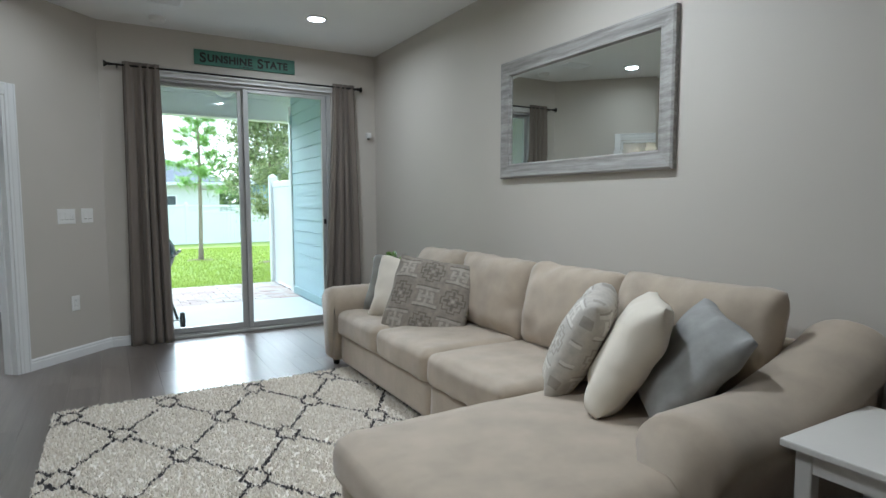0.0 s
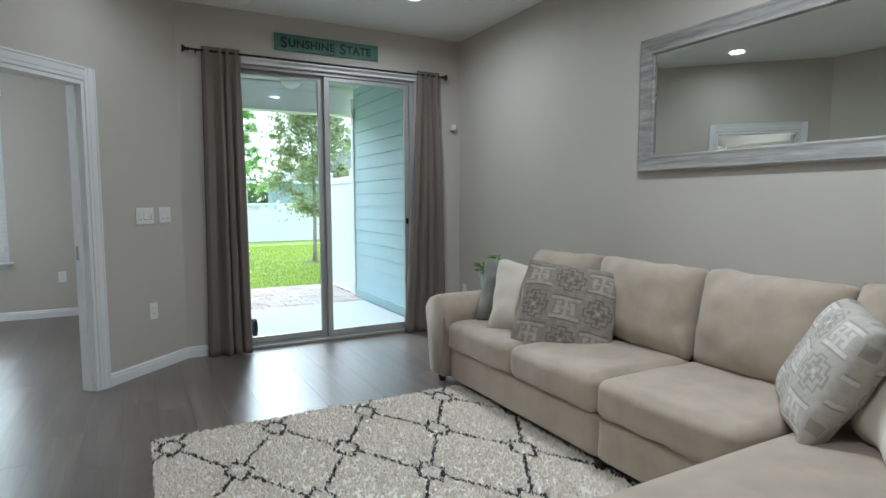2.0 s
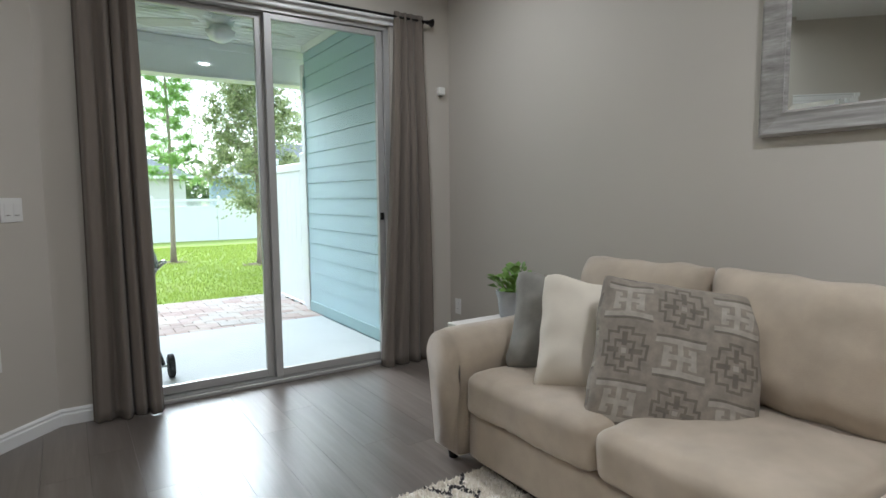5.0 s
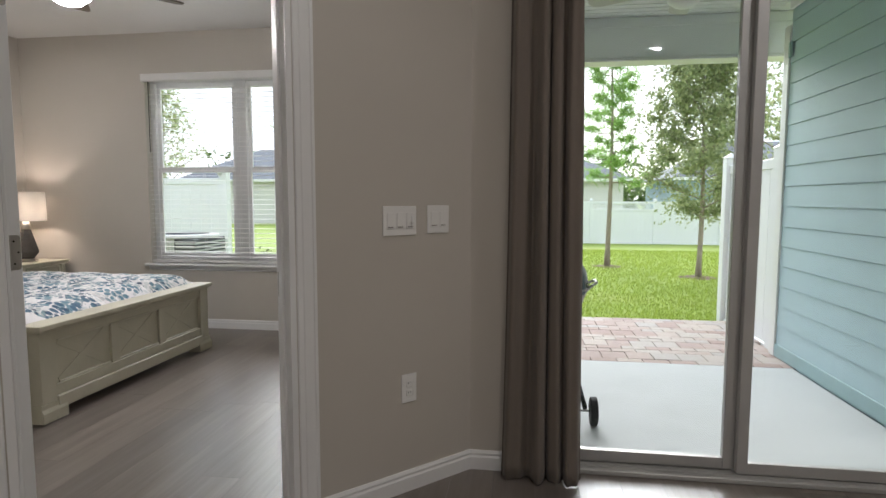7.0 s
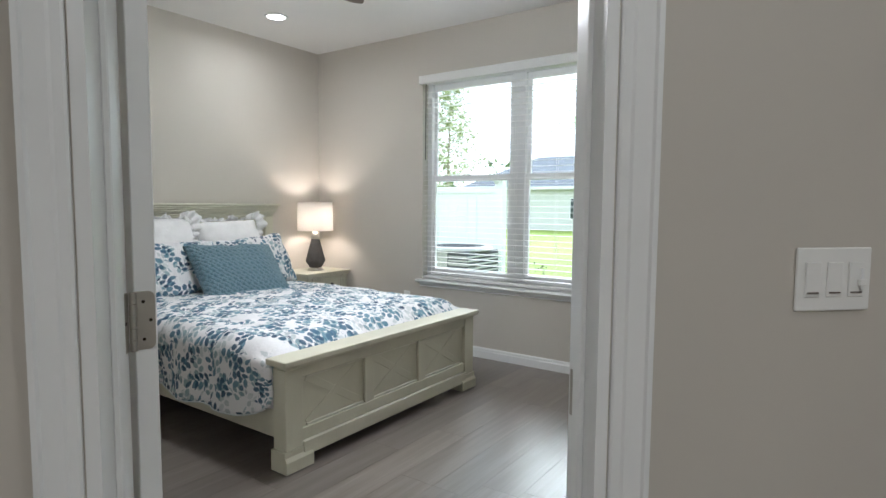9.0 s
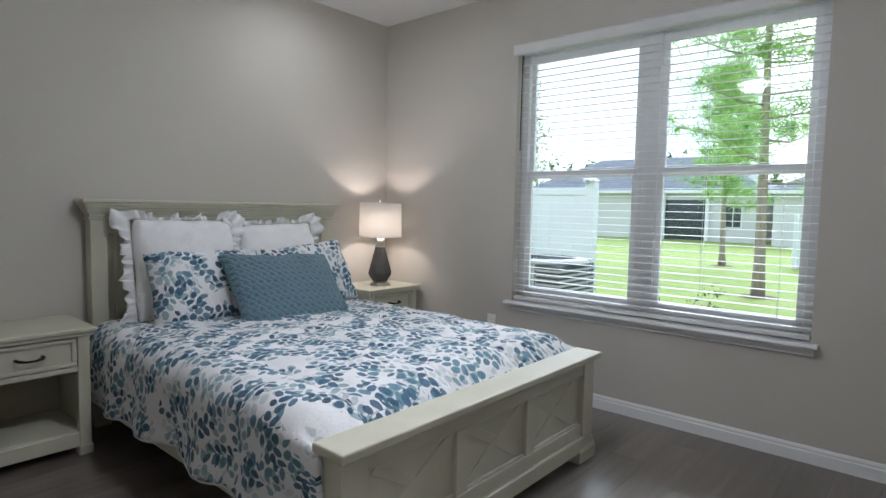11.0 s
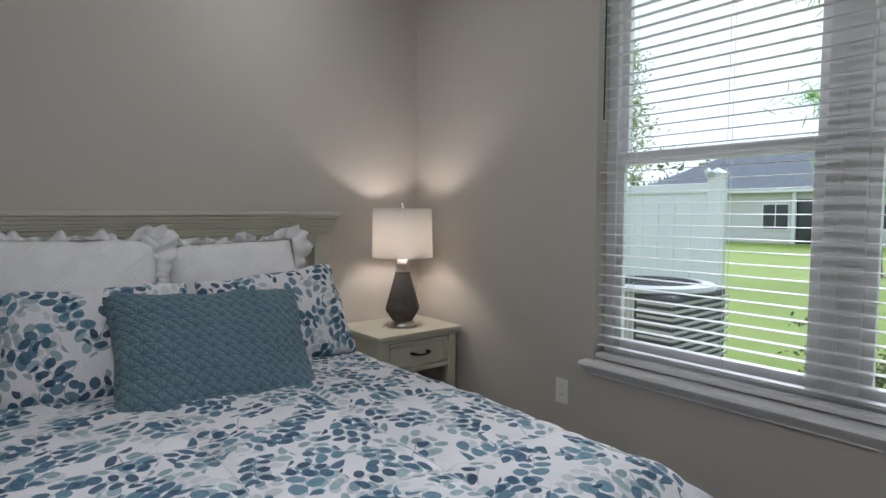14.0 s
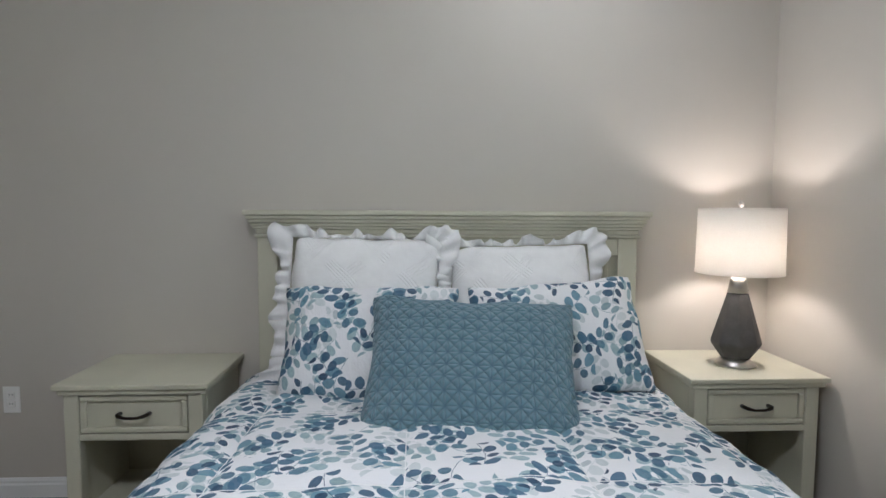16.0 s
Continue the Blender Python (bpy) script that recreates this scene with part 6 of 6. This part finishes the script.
# ---- kettle grill ----
gr = thing("kettle_grill", pose(0.27, 6.60, -0.03, 0, 0, -90), "black kettle charcoal grill on wheels", "grill")
part("bowl", lathe(bmesh.new(), [(0.05, 0.50), (0.16, 0.53), (0.235, 0.60), (0.275, 0.70), (0.280, 0.725)], 36), M_GRILL, gr, smooth=True)
lid = part("lid", lathe(bmesh.new(), [(0.286, 0.722), (0.288, 0.745), (0.27, 0.83), (0.215, 0.915), (0.12, 0.965), (0.02, 0.98)], 36), M_GRILL, gr, smooth=True)
part("lid_handle", tube(bmesh.new(), [(-0.05, 0, 0.97), (-0.045, 0, 1.02), (0.045, 0, 1.02), (0.05, 0, 0.97)], 0.009, 8), M_BLACK, lid)
part("side_handle", tube(bmesh.new(), [(-0.06, 0.265, 0.715), (-0.07, 0.30, 0.75), (-0.05, 0.325, 0.765), (0.05, 0.325, 0.765), (0.07, 0.30, 0.75), (0.06, 0.265, 0.715)], 0.009, 8), M_ALU, gr, "pale wire side handle")
for a0, x1, y1, z1 in ((40, 0.30, 0.25, 0.09), (-40, 0.30, -0.25, 0.09), (180, -0.30, 0.0, 0.0)):
    a_ = math.radians(a0)
    part("leg", tube(bmesh.new(), [(0.18 * math.cos(a_), 0.18 * math.sin(a_), 0.58), (x1, y1, z1)], 0.013, 10), M_GRILL, gr)
part("axle", tube(bmesh.new(), [(0.30, -0.31, 0.082), (0.30, 0.31, 0.082)], 0.007, 8), M_ALU, gr)
for y in (-0.295, 0.295):
    wh = part("wheel", tube(bmesh.new(), [(0.30, y - 0.020, 0.080), (0.30, y - 0.015, 0.080), (0.30, y + 0.015, 0.080), (0.30, y + 0.020, 0.080)], [0.070, 0.079, 0.079, 0.070], 28), M_RUBBER, gr, smooth=False)
    part("hub", tube(bmesh.new(), [(0.30, y - 0.026, 0.080), (0.30, y + 0.026, 0.080)], 0.022, 14), M_GRILL, wh)
part("ash_tray", lathe(bmesh.new(), [(0.02, 0.36), (0.16, 0.38), (0.165, 0.39)], 28), M_ALU, gr)

# ---- ground ----


def gz(y):
    return -0.12 - 0.025 * max(0.0, min(y, 29.0) - 10.0)


bm = bmesh.new()
ys = [-500, -30, 5.6, 9.32, 10, 13, 16, 19, 22, 25, 29, 45, 120, 600]
xs = [-500, -60, -20, -6, 0, 6, 20, 60, 500]
vg = [[bm.verts.new((x, y, gz(y) if y > 9 else -0.125)) for x in xs] for y in ys]
for j in range(len(ys) - 1):
    for i in range(len(xs) - 1):
        bm.faces.new((vg[j][i], vg[j][i + 1], vg[j + 1][i + 1], vg[j + 1][i]))
solo("ground", bm, M_LAWN, "mown green lawn sloping gently away", "lawn", kind="structure", smooth=True)
rng = np.random.default_rng(9)
NB = 60000
gx = -1.0 + rng.random(NB) * 8.0
gy_ = 9.33 + rng.random(NB) ** 1.7 * 13
gzv = -0.12 - 0.025 * np.clip(gy_ - 10, 0, 19)
a_ = rng.random(NB) * 6.283
hh = 0.022 + rng.random(NB) * 0.035
w2 = 0.004 + rng.random(NB) * 0.004 + 0.0006 * (gy_ - 9)
b0 = np.stack([gx + np.cos(a_) * w2, gy_ + np.sin(a_) * w2, gzv], 1)
b1 = np.stack([gx - np.cos(a_) * w2, gy_ - np.sin(a_) * w2, gzv], 1)
b2 = np.stack([gx + (rng.random(NB) - 0.5) * 0.05, gy_ + (rng.random(NB) - 0.5) * 0.05, gzv + hh], 1)
me = bpy.data.meshes.new("grass")
me.from_pydata(np.stack([b0, b1, b2], 1).reshape(-1, 3).tolist(), [], np.arange(NB * 3).reshape(-1, 3).tolist())
me.materials.append(M_BLADE)
tagged(new("grass", me), "short green lawn grass blades", "grass", kind="stuff")

# ---- vinyl fences ----


def fence(p0, p1, height, n_panels, label, lattice=()):
    p0, p1 = Vector((*p0, 0)), Vector((*p1, 0))
    d_ = (p1 - p0) / n_panels
    ang_ = math.atan2(d_.y, d_.x)
    ln = d_.length
    t = thing("vinyl_fence", Matrix.Translation(p0) @ Matrix.Rotation(ang_, 4, "Z"), label, "fence")
    nbd = max(3, int(ln / 0.16))
    for k in range(n_panels + 1):
        zg = gz((p0 + d_ * k).y) - 0.05
        bm = B(k * ln - 0.06, k * ln + 0.06, -0.06, 0.06, zg, zg + height + 0.10, 0.006, 1)
        post = part("post", bm, M_VFENCE, t)
        cpz = zg + height + 0.10
        cp = bmesh.new()
        vs = [cp.verts.new(c) for c in ((k * ln - 0.07, -0.07, cpz), (k * ln + 0.07, -0.07, cpz), (k * ln + 0.07, 0.07, cpz), (k * ln - 0.07, 0.07, cpz), (k * ln, 0, cpz + 0.05))]
        cp.faces.new(vs[:4])
        for q in range(4):
            cp.faces.new((vs[q], vs[(q + 1) % 4], vs[4]))
        part("post_cap", cp, M_VFENCE, post)
        if k == n_panels:
            break
        zg = gz((p0 + d_ * (k + 0.5)).y) - 0.03
        top = zg + height
        bt = top - (0.30 if k in lattice else 0)
        pan = part("panel_rail", B(k * ln + 0.06, (k + 1) * ln - 0.06, -0.028, 0.028, top - 0.09, top, 0.006, 1), M_VFENCE, t)
        part("rail", B(k * ln + 0.06, (k + 1) * ln - 0.06, -0.028, 0.028, zg + 0.02, zg + 0.13, 0.006, 1), M_VFENCE, pan)
        w_ = (ln - 0.12) / nbd
        for q in range(nbd):
            x0 = k * ln + 0.06 + q * w_
            part("picket", B(x0 + 0.001, x0 + w_ - 0.003, -0.012, 0.012, zg + 0.13, bt - 0.09), M_VFENCE, pan)
        if k in lattice:
            part("rail", B(k * ln + 0.06, (k + 1) * ln - 0.06, -0.028, 0.028, bt - 0.09, bt, 0.006, 1), M_VFENCE, pan)
            lt = bmesh.new()
            xx = k * ln + 0.06
            while xx < (k + 1) * ln - 0.25:
                for sg in (1, -1):
                    xa, xb = (xx, xx + 0.21) if sg > 0 else (xx + 0.21, xx)
                    tube(lt, [(xa, 0.004 * sg, bt), (xb, 0.004 * sg, top - 0.09)], 0.014, 4)
                xx += 0.105
            part("lattice", lt, M_VFENCE, pan)
    return t


fence((-4.6, 26.7), (20.0, 26.7), 1.72, 10, "white vinyl privacy fence along the back of the yard", lattice=(3,))
fence((2.27, 8.22), (2.27, 9.45), 1.72, 1, "short white vinyl fence beside the porch")
fence((-8.6, 11.0), (-4.20, 11.0), 1.70, 2, "white vinyl privacy fence beside the air conditioner")
fl = thing("flood_light", pose(-4.24, 10.92, 1.58), "small grey security camera on the fence post", "camera")
fl.name = "security_camera"
part("body", tube(bmesh.new(), [(0.0, -0.02, 0.03), (0.07, -0.10, 0.0)], 0.032, 12), M_ACBODY, fl)
part("mount", tube(bmesh.new(), [(-0.02, 0.03, 0.06), (0.02, -0.03, 0.03)], 0.014, 8), M_ACBODY, fl)

# ---- air conditioner ----
ac = thing("air_conditioner", pose(-3.96, 9.58, -0.085), "grey outdoor air conditioning unit on a pad", "air conditioner")
part("pad", B(-0.45, 0.45, -0.42, 0.45, -0.06, 0.06, 0.01, 1), M_SLAB, ac)
part("corner_panel", B(-0.36, 0.10, -0.36, -0.352, 0.07, 0.84, 0.004, 1), M_ACBODY, ac)
part("coil", B(-0.35, 0.35, -0.35, 0.35, 0.065, 0.84, 0.02, 2), M_ACDARK, ac)
for k in range(17):
    z = 0.09 + k * 0.043
    part("louvre", B(0.12, 0.362, -0.364, -0.354, z, z + 0.018), M_ACBODY, ac)
    part("louvre", B(0.354, 0.364, -0.35, 0.36, z, z + 0.018), M_ACBODY, ac)
part("top_cover", lathe(bmesh.new(), [(0.40, 0.84), (0.41, 0.85), (0.40, 0.875), (0.32, 0.885), (0.30, 0.87)], 4 * 9, cap=False), M_ACBODY, ac)
bm = bmesh.new()
for r in (0.05, 0.10, 0.15, 0.20, 0.25, 0.30):
    tube(bm, [(r * math.cos(k * math.pi / 14), r * math.sin(k * math.pi / 14), 0.878) for k in range(29)], 0.005, 5, False)
for k in range(8):
    tube(bm, [(0, 0, 0.882), (0.32 * math.cos(k * math.pi / 4), 0.32 * math.sin(k * math.pi / 4), 0.878)], 0.005, 5)
part("fan_guard", bm, M_ACDARK, ac)
part("badge", B(-0.28, -0.10, -0.366, -0.361, 0.74, 0.79, 0.002, 1), surface("badge_red", (0.35, 0.05, 0.04), 0.5, 0.1), ac, "red label")

# ---- trees ----


def leaf_cloud(centers, count, size, seed, thin=1.0, spread=1.0):
    """Many small leaves round clump centres: (place, radius)."""
    g = np.random.default_rng(seed)
    wts = np.array([c[1] ** 2 for c in centers])
    pick = g.choice(len(centers), count, p=wts / wts.sum())
    cen = np.array([c[0] for c in centers])[pick]
    rad = np.array([c[1] for c in centers])[pick]
    d_ = g.normal(size=(count, 3))
    d_ /= np.linalg.norm(d_, axis=1)[:, None]
    p = cen + d_ * (rad * np.abs(g.normal(size=count)) * 0.78)[:, None] * np.array([1.15, 1.15, 0.7]) * spread
    a = g.normal(size=(count, 3))
    a += d_ * 1.3
    a /= np.linalg.norm(a, axis=1)[:, None]
    b = np.cross(a, g.normal(size=(count, 3)))
    b /= np.linalg.norm(b, axis=1)[:, None]
    s = size * (0.6 + 0.8 * g.random(count))[:, None]
    v = np.stack([p - a * s, p + b * s * 0.45 * thin, p + a * s, p - b * s * 0.45 * thin], 1).reshape(-1, 3)
    return v.tolist(), np.arange(count * 4).reshape(-1, 4).tolist()


def tree(x, y, h, label, kind_, seed, trunk_r, crown_base, crown_r, leaves, leaf, bark_h=None):
    r = random.Random(seed)
    t = thing("tree", pose(x, y, gz(y) - 0.02), label, "tree")
    bm = bmesh.new()
    pts, rad = [], []
    for k in range(13):
        f = k / 12
        pts.append((0.10 * math.sin(f * 3 + seed) * f, 0.10 * math.cos(f * 2.4 + seed) * f - 0.1 * f, h * f))
        rad.append(trunk_r * (1 - 0.86 * f) * (1.25 if k == 0 else 1))
    tube(bm, pts, rad, 10)
    centers = []
    nl = 38 if kind_ == "pine" else 40
    for k in range(nl):
        f = crown_base + (1 - crown_base) * ((k + r.random()) / nl) ** 0.9
        i0 = min(11, int(f * 12))
        b0_ = Vector(pts[i0]).lerp(Vector(pts[i0 + 1]), f * 12 - i0)
        a_ = k * 2.4 + r.uniform(-0.4, 0.4)
        g = (f - crown_base) / (1 - crown_base)
        if kind_ == "pine":
            ln = crown_r * (1.0 - 0.72 * g) * r.uniform(0.65, 1.1)
            rise = 0.10 + 0.35 * g
        else:
            ln = crown_r * min(0.55 + 3.2 * g, 1.25 - 1.0 * g) * r.uniform(0.55, 1.0)
            rise = 0.45 + 0.5 * g
        tip = b0_ + Vector((math.cos(a_), math.sin(a_), rise)) * ln
        mid = b0_.lerp(tip, 0.5) + Vector((0, 0, -0.06 * ln))
        rb = max(0.006, trunk_r * 0.30 * (1 - 0.6 * f))
        tube(bm, [b0_, mid, tip], [rb, rb * 0.7, rb * 0.3], 6)
        for q in range(4):
            fq = 0.45 + 0.18 * q
            c = b0_.lerp(tip, fq) + Vector((r.uniform(-1, 1), r.uniform(-1, 1), r.uniform(-0.5, 0.9))) * ln * 0.16
            centers.append((tuple(c), crown_r * (0.24 if kind_ == "pine" else 0.25) * r.uniform(0.6, 1.2)))
            sub = Vector(c)
            tube(bm, [b0_.lerp(tip, fq - 0.12), sub], [rb * 0.4, rb * 0.15], 5)
    part("trunk", bm, M_BARK, t, smooth=True)
    v, f = leaf_cloud(centers, leaves, leaf, seed, 0.17 if kind_ == "pine" else 1.0)
    me_ = bpy.data.meshes.new("crown")
    me_.from_pydata(v, [], f)
    me_.materials.append({"pine": M_PINE, "oak": M_OAK}.get(kind_, M_FARLEAF))
    o = new("crown", me_)
    o.parent = t
    part("mulch_ring", lathe(bmesh.new(), [(0.45, 0.0), (0.30, 0.035), (0.10, 0.05)], 18), M_MULCH, t)
    return t


tree(1.99, 16.2, 5.5, "young pine tree in the back lawn", "pine", 1, 0.060, 0.34, 0.80, 11000, 0.10)
tree(3.36, 14.2, 4.5, "young broad-leaved tree in the back lawn", "oak", 2, 0.050, 0.22, 1.30, 30000, 0.040)
tree(-3.51, 16.45, 8.5, "tall pine tree in the side lawn", "pine", 3, 0.105, 0.24, 1.9, 18000, 0.12)
tree(-6.4, 25.1, 6.5, "young pine tree far in the side lawn", "pine", 4, 0.10, 0.30, 1.5, 16000, 0.12)
tree(-9.6, 17.5, 5.2, "slender leafy tree behind the fence", "oak", 5, 0.06, 0.25, 1.1, 6000, 0.042)
tree(7.4, 19.0, 7.0, "leafy tree behind the porch wall", "oak", 6, 0.10, 0.25, 2.0, 12000, 0.06)
sb = thing("shrub", pose(-3.0, 10.35, -0.13), "thin green shrub beside the air conditioner", "shrub")
bm = bmesh.new()
r_ = random.Random(8)
cs = []
for k in range(14):
    a_, e = r_.uniform(0, 6.28), r_.uniform(0.8, 1.4)
    ln = r_.uniform(0.35, 0.75)
    tip = Vector((math.cos(a_) * math.cos(e), math.sin(a_) * math.cos(e), math.sin(e))) * ln
    tube(bm, [(0, 0, 0), tip * 0.5 + Vector((0.02, 0, 0)), tip], [0.008, 0.006, 0.003], 6)
    cs += [(tuple(tip * f), 0.09) for f in (0.5, 0.75, 1.0)]
part("stems", bm, M_BARK, sb)
v, f = leaf_cloud(cs, 900, 0.022, 5)
me = bpy.data.meshes.new("leaves")
me.from_pydata(v, [], f)
me.materials.append(M_BUSH)
o = new("leaves", me)
o.parent = sb

# far woods behind the houses
cs = []
r_ = random.Random(12)
for k in range(150):
    x = -75 + k * 0.95 + r_.uniform(-1, 1)
    hgt_ = r_.uniform(3.0, 7.5)
    for q in range(5):
        cs.append(((x + r_.uniform(-1, 1), 66 + r_.uniform(-3, 3), hgt_ * (q + 0.5) / 5), 1.5 - 0.18 * q))
v, f = leaf_cloud(cs, 30000, 0.34, 15)
me = bpy.data.meshes.new("far_woods")
me.from_pydata(v, [], f)
me.materials.append(M_FARLEAF)
tagged(new("far_woods", me), "distant line of green trees", "woods", kind="stuff")

# ---- neighbouring houses ----


def house(x0, x1, y0, y1, eave, ridge, wall_mat, label, wins, porch=None):
    zg = -0.62
    t = thing("house", pose((x0 + x1) / 2, (y0 + y1) / 2, zg), label, "house")
    lx, ly = (x1 - x0) / 2, (y1 - y0) / 2
    part("wall", B(-lx, lx, -ly, ly, 0, eave), wall_mat, t)
    bm = bmesh.new()
    o_ = 0.5
    vs = [bm.verts.new(c) for c in ((-lx - o_, -ly - o_, eave), (lx + o_, -ly - o_, eave), (lx + o_, ly + o_, eave), (-lx - o_, ly + o_, eave), (-lx + ly * 0.8, 0, ridge), (lx - ly * 0.8, 0, ridge))]
    for q in ((0, 1, 5, 4), (1, 2, 5), (2, 3, 4, 5), (3, 0, 4), (3, 2, 1, 0)):
        bm.faces.new([vs[i] for i in q])
    part("roof", bm, M_ROOF, t)
    part("fascia", B(-lx - o_, lx + o_, -ly - o_ - 0.03, -ly - o_, eave - 0.16, eave + 0.03), M_TRIM, t)
    for wx, wz, ww_, wh_ in wins:
        w_ = part("window", B(wx - ww_ / 2 - 0.08, wx + ww_ / 2 + 0.08, -ly - 0.05, -ly - 0.005, wz - 0.08, wz + wh_ + 0.08), M_TRIM, t)
        part("pane", B(wx - ww_ / 2, wx - 0.03, -ly - 0.065, -ly - 0.052, wz, wz + wh_), M_DARKGLASS, w_)
        part("pane", B(wx + 0.03, wx + ww_ / 2, -ly - 0.065, -ly - 0.052, wz, wz + wh_), M_DARKGLASS, w_)
    if porch:
        part("porch_opening", B(porch[0], porch[1], -ly - 0.03, -ly - 0.006, 0.05, porch[2]), M_DARKGLASS, t)
        for px in porch[:2]:
            part("porch_post", B(px - 0.1, px + 0.1, -ly - 0.35, -ly - 0.15, 0, eave - 0.02), M_TRIM, t)
    return t


house(-26, -9.4, 44, 54, 3.3, 6.0, M_HOUSEW, "single-storey pale house with a grey shingle roof", [(1.5, 0.9, 1.4, 1.5), (6.9, 1.0, 0.9, 1.3)], (2.6, 5.4, 2.7))
house(-8.2, 6.5, 42, 52, 3.2, 5.6, M_HOUSEW, "single-storey pale house across the lawn", [(-5.0, 0.9, 1.5, 1.4), (-1.0, 0.9, 1.5, 1.4), (4.0, 0.9, 1.2, 1.4)])
house(9.5, 26, 40, 50, 3.2, 5.8, M_HOUSEB, "single-storey blue house behind the back fence", [(-5.5, 0.9, 1.4, 1.4), (0.0, 0.9, 1.4, 1.4)])

# ---- floor planks and pavers ----
floor_ = thing("floor", pose(0, 0, 0), "grey-brown wood-look vinyl plank floor", "floor", kind="structure")
PW, PL = 0.182, 1.22


def plank_mesh(w_, ln):
    return link_mesh("plank", B(-w_ / 2 + 0.0005, w_ / 2 - 0.0005, 0.0005, ln - 0.0005, -0.012, 0.0), M_PLANK)


full = plank_mesh(PW, PL)
cache = {}
rr = random.Random(21)
xk = BW - 0.02
while xk < EAST:
    xc = xk + PW / 2
    ya = 3.95 if xc < WX - 0.2 else -2.25
    yb = BN + 0.02 if xc < K else NORTH + 0.14
    yy = ya - rr.uniform(0, PL)
    while yy < yb:
        y0, y1 = max(ya, yy), min(yb, yy + PL)
        if y1 - y0 > 0.03:
            ln = round(y1 - y0, 2)
            me = full if y1 - y0 > PL - 0.005 else cache.setdefault(ln, None) or plank_mesh(PW, ln)
            if me is not full:
                cache[ln] = me
            o = new("plank", me)
            o.parent = floor_
            o.location = (xc, y0, 0)
        yy += PL
    xk += PW
patio = thing("patio", pose(0, 0, 0), "patio of mixed red and tan clay pavers", "patio", kind="structure")
part("bed", B(-0.6, 2.16, 7.622, 9.32, -0.30, -0.048), M_JOINT, patio)
pm = [link_mesh("paver", B(-0.098, 0.098, -0.0485, 0.0485, -0.04, 0.0, 0.004, 1), M_PAVER), link_mesh("paver", B(-0.098, 0.098, -0.098, 0.098, -0.04, 0.0, 0.004, 1), M_PAVER)]
yy, row = 7.63, 0
while yy < 9.28:
    big = row % 3 == 1
    dh = 0.20 if big else 0.10
    x = -0.5 - (0.1 if row % 2 else 0)
    while x < 2.12:
        o = new("paver", pm[1 if big else 0])
        o.parent = patio
        o.location = (x + 0.1, yy + dh / 2, -0.034 + rr.uniform(-0.002, 0.002))
        x += 0.20
    yy += dh
    row += 1
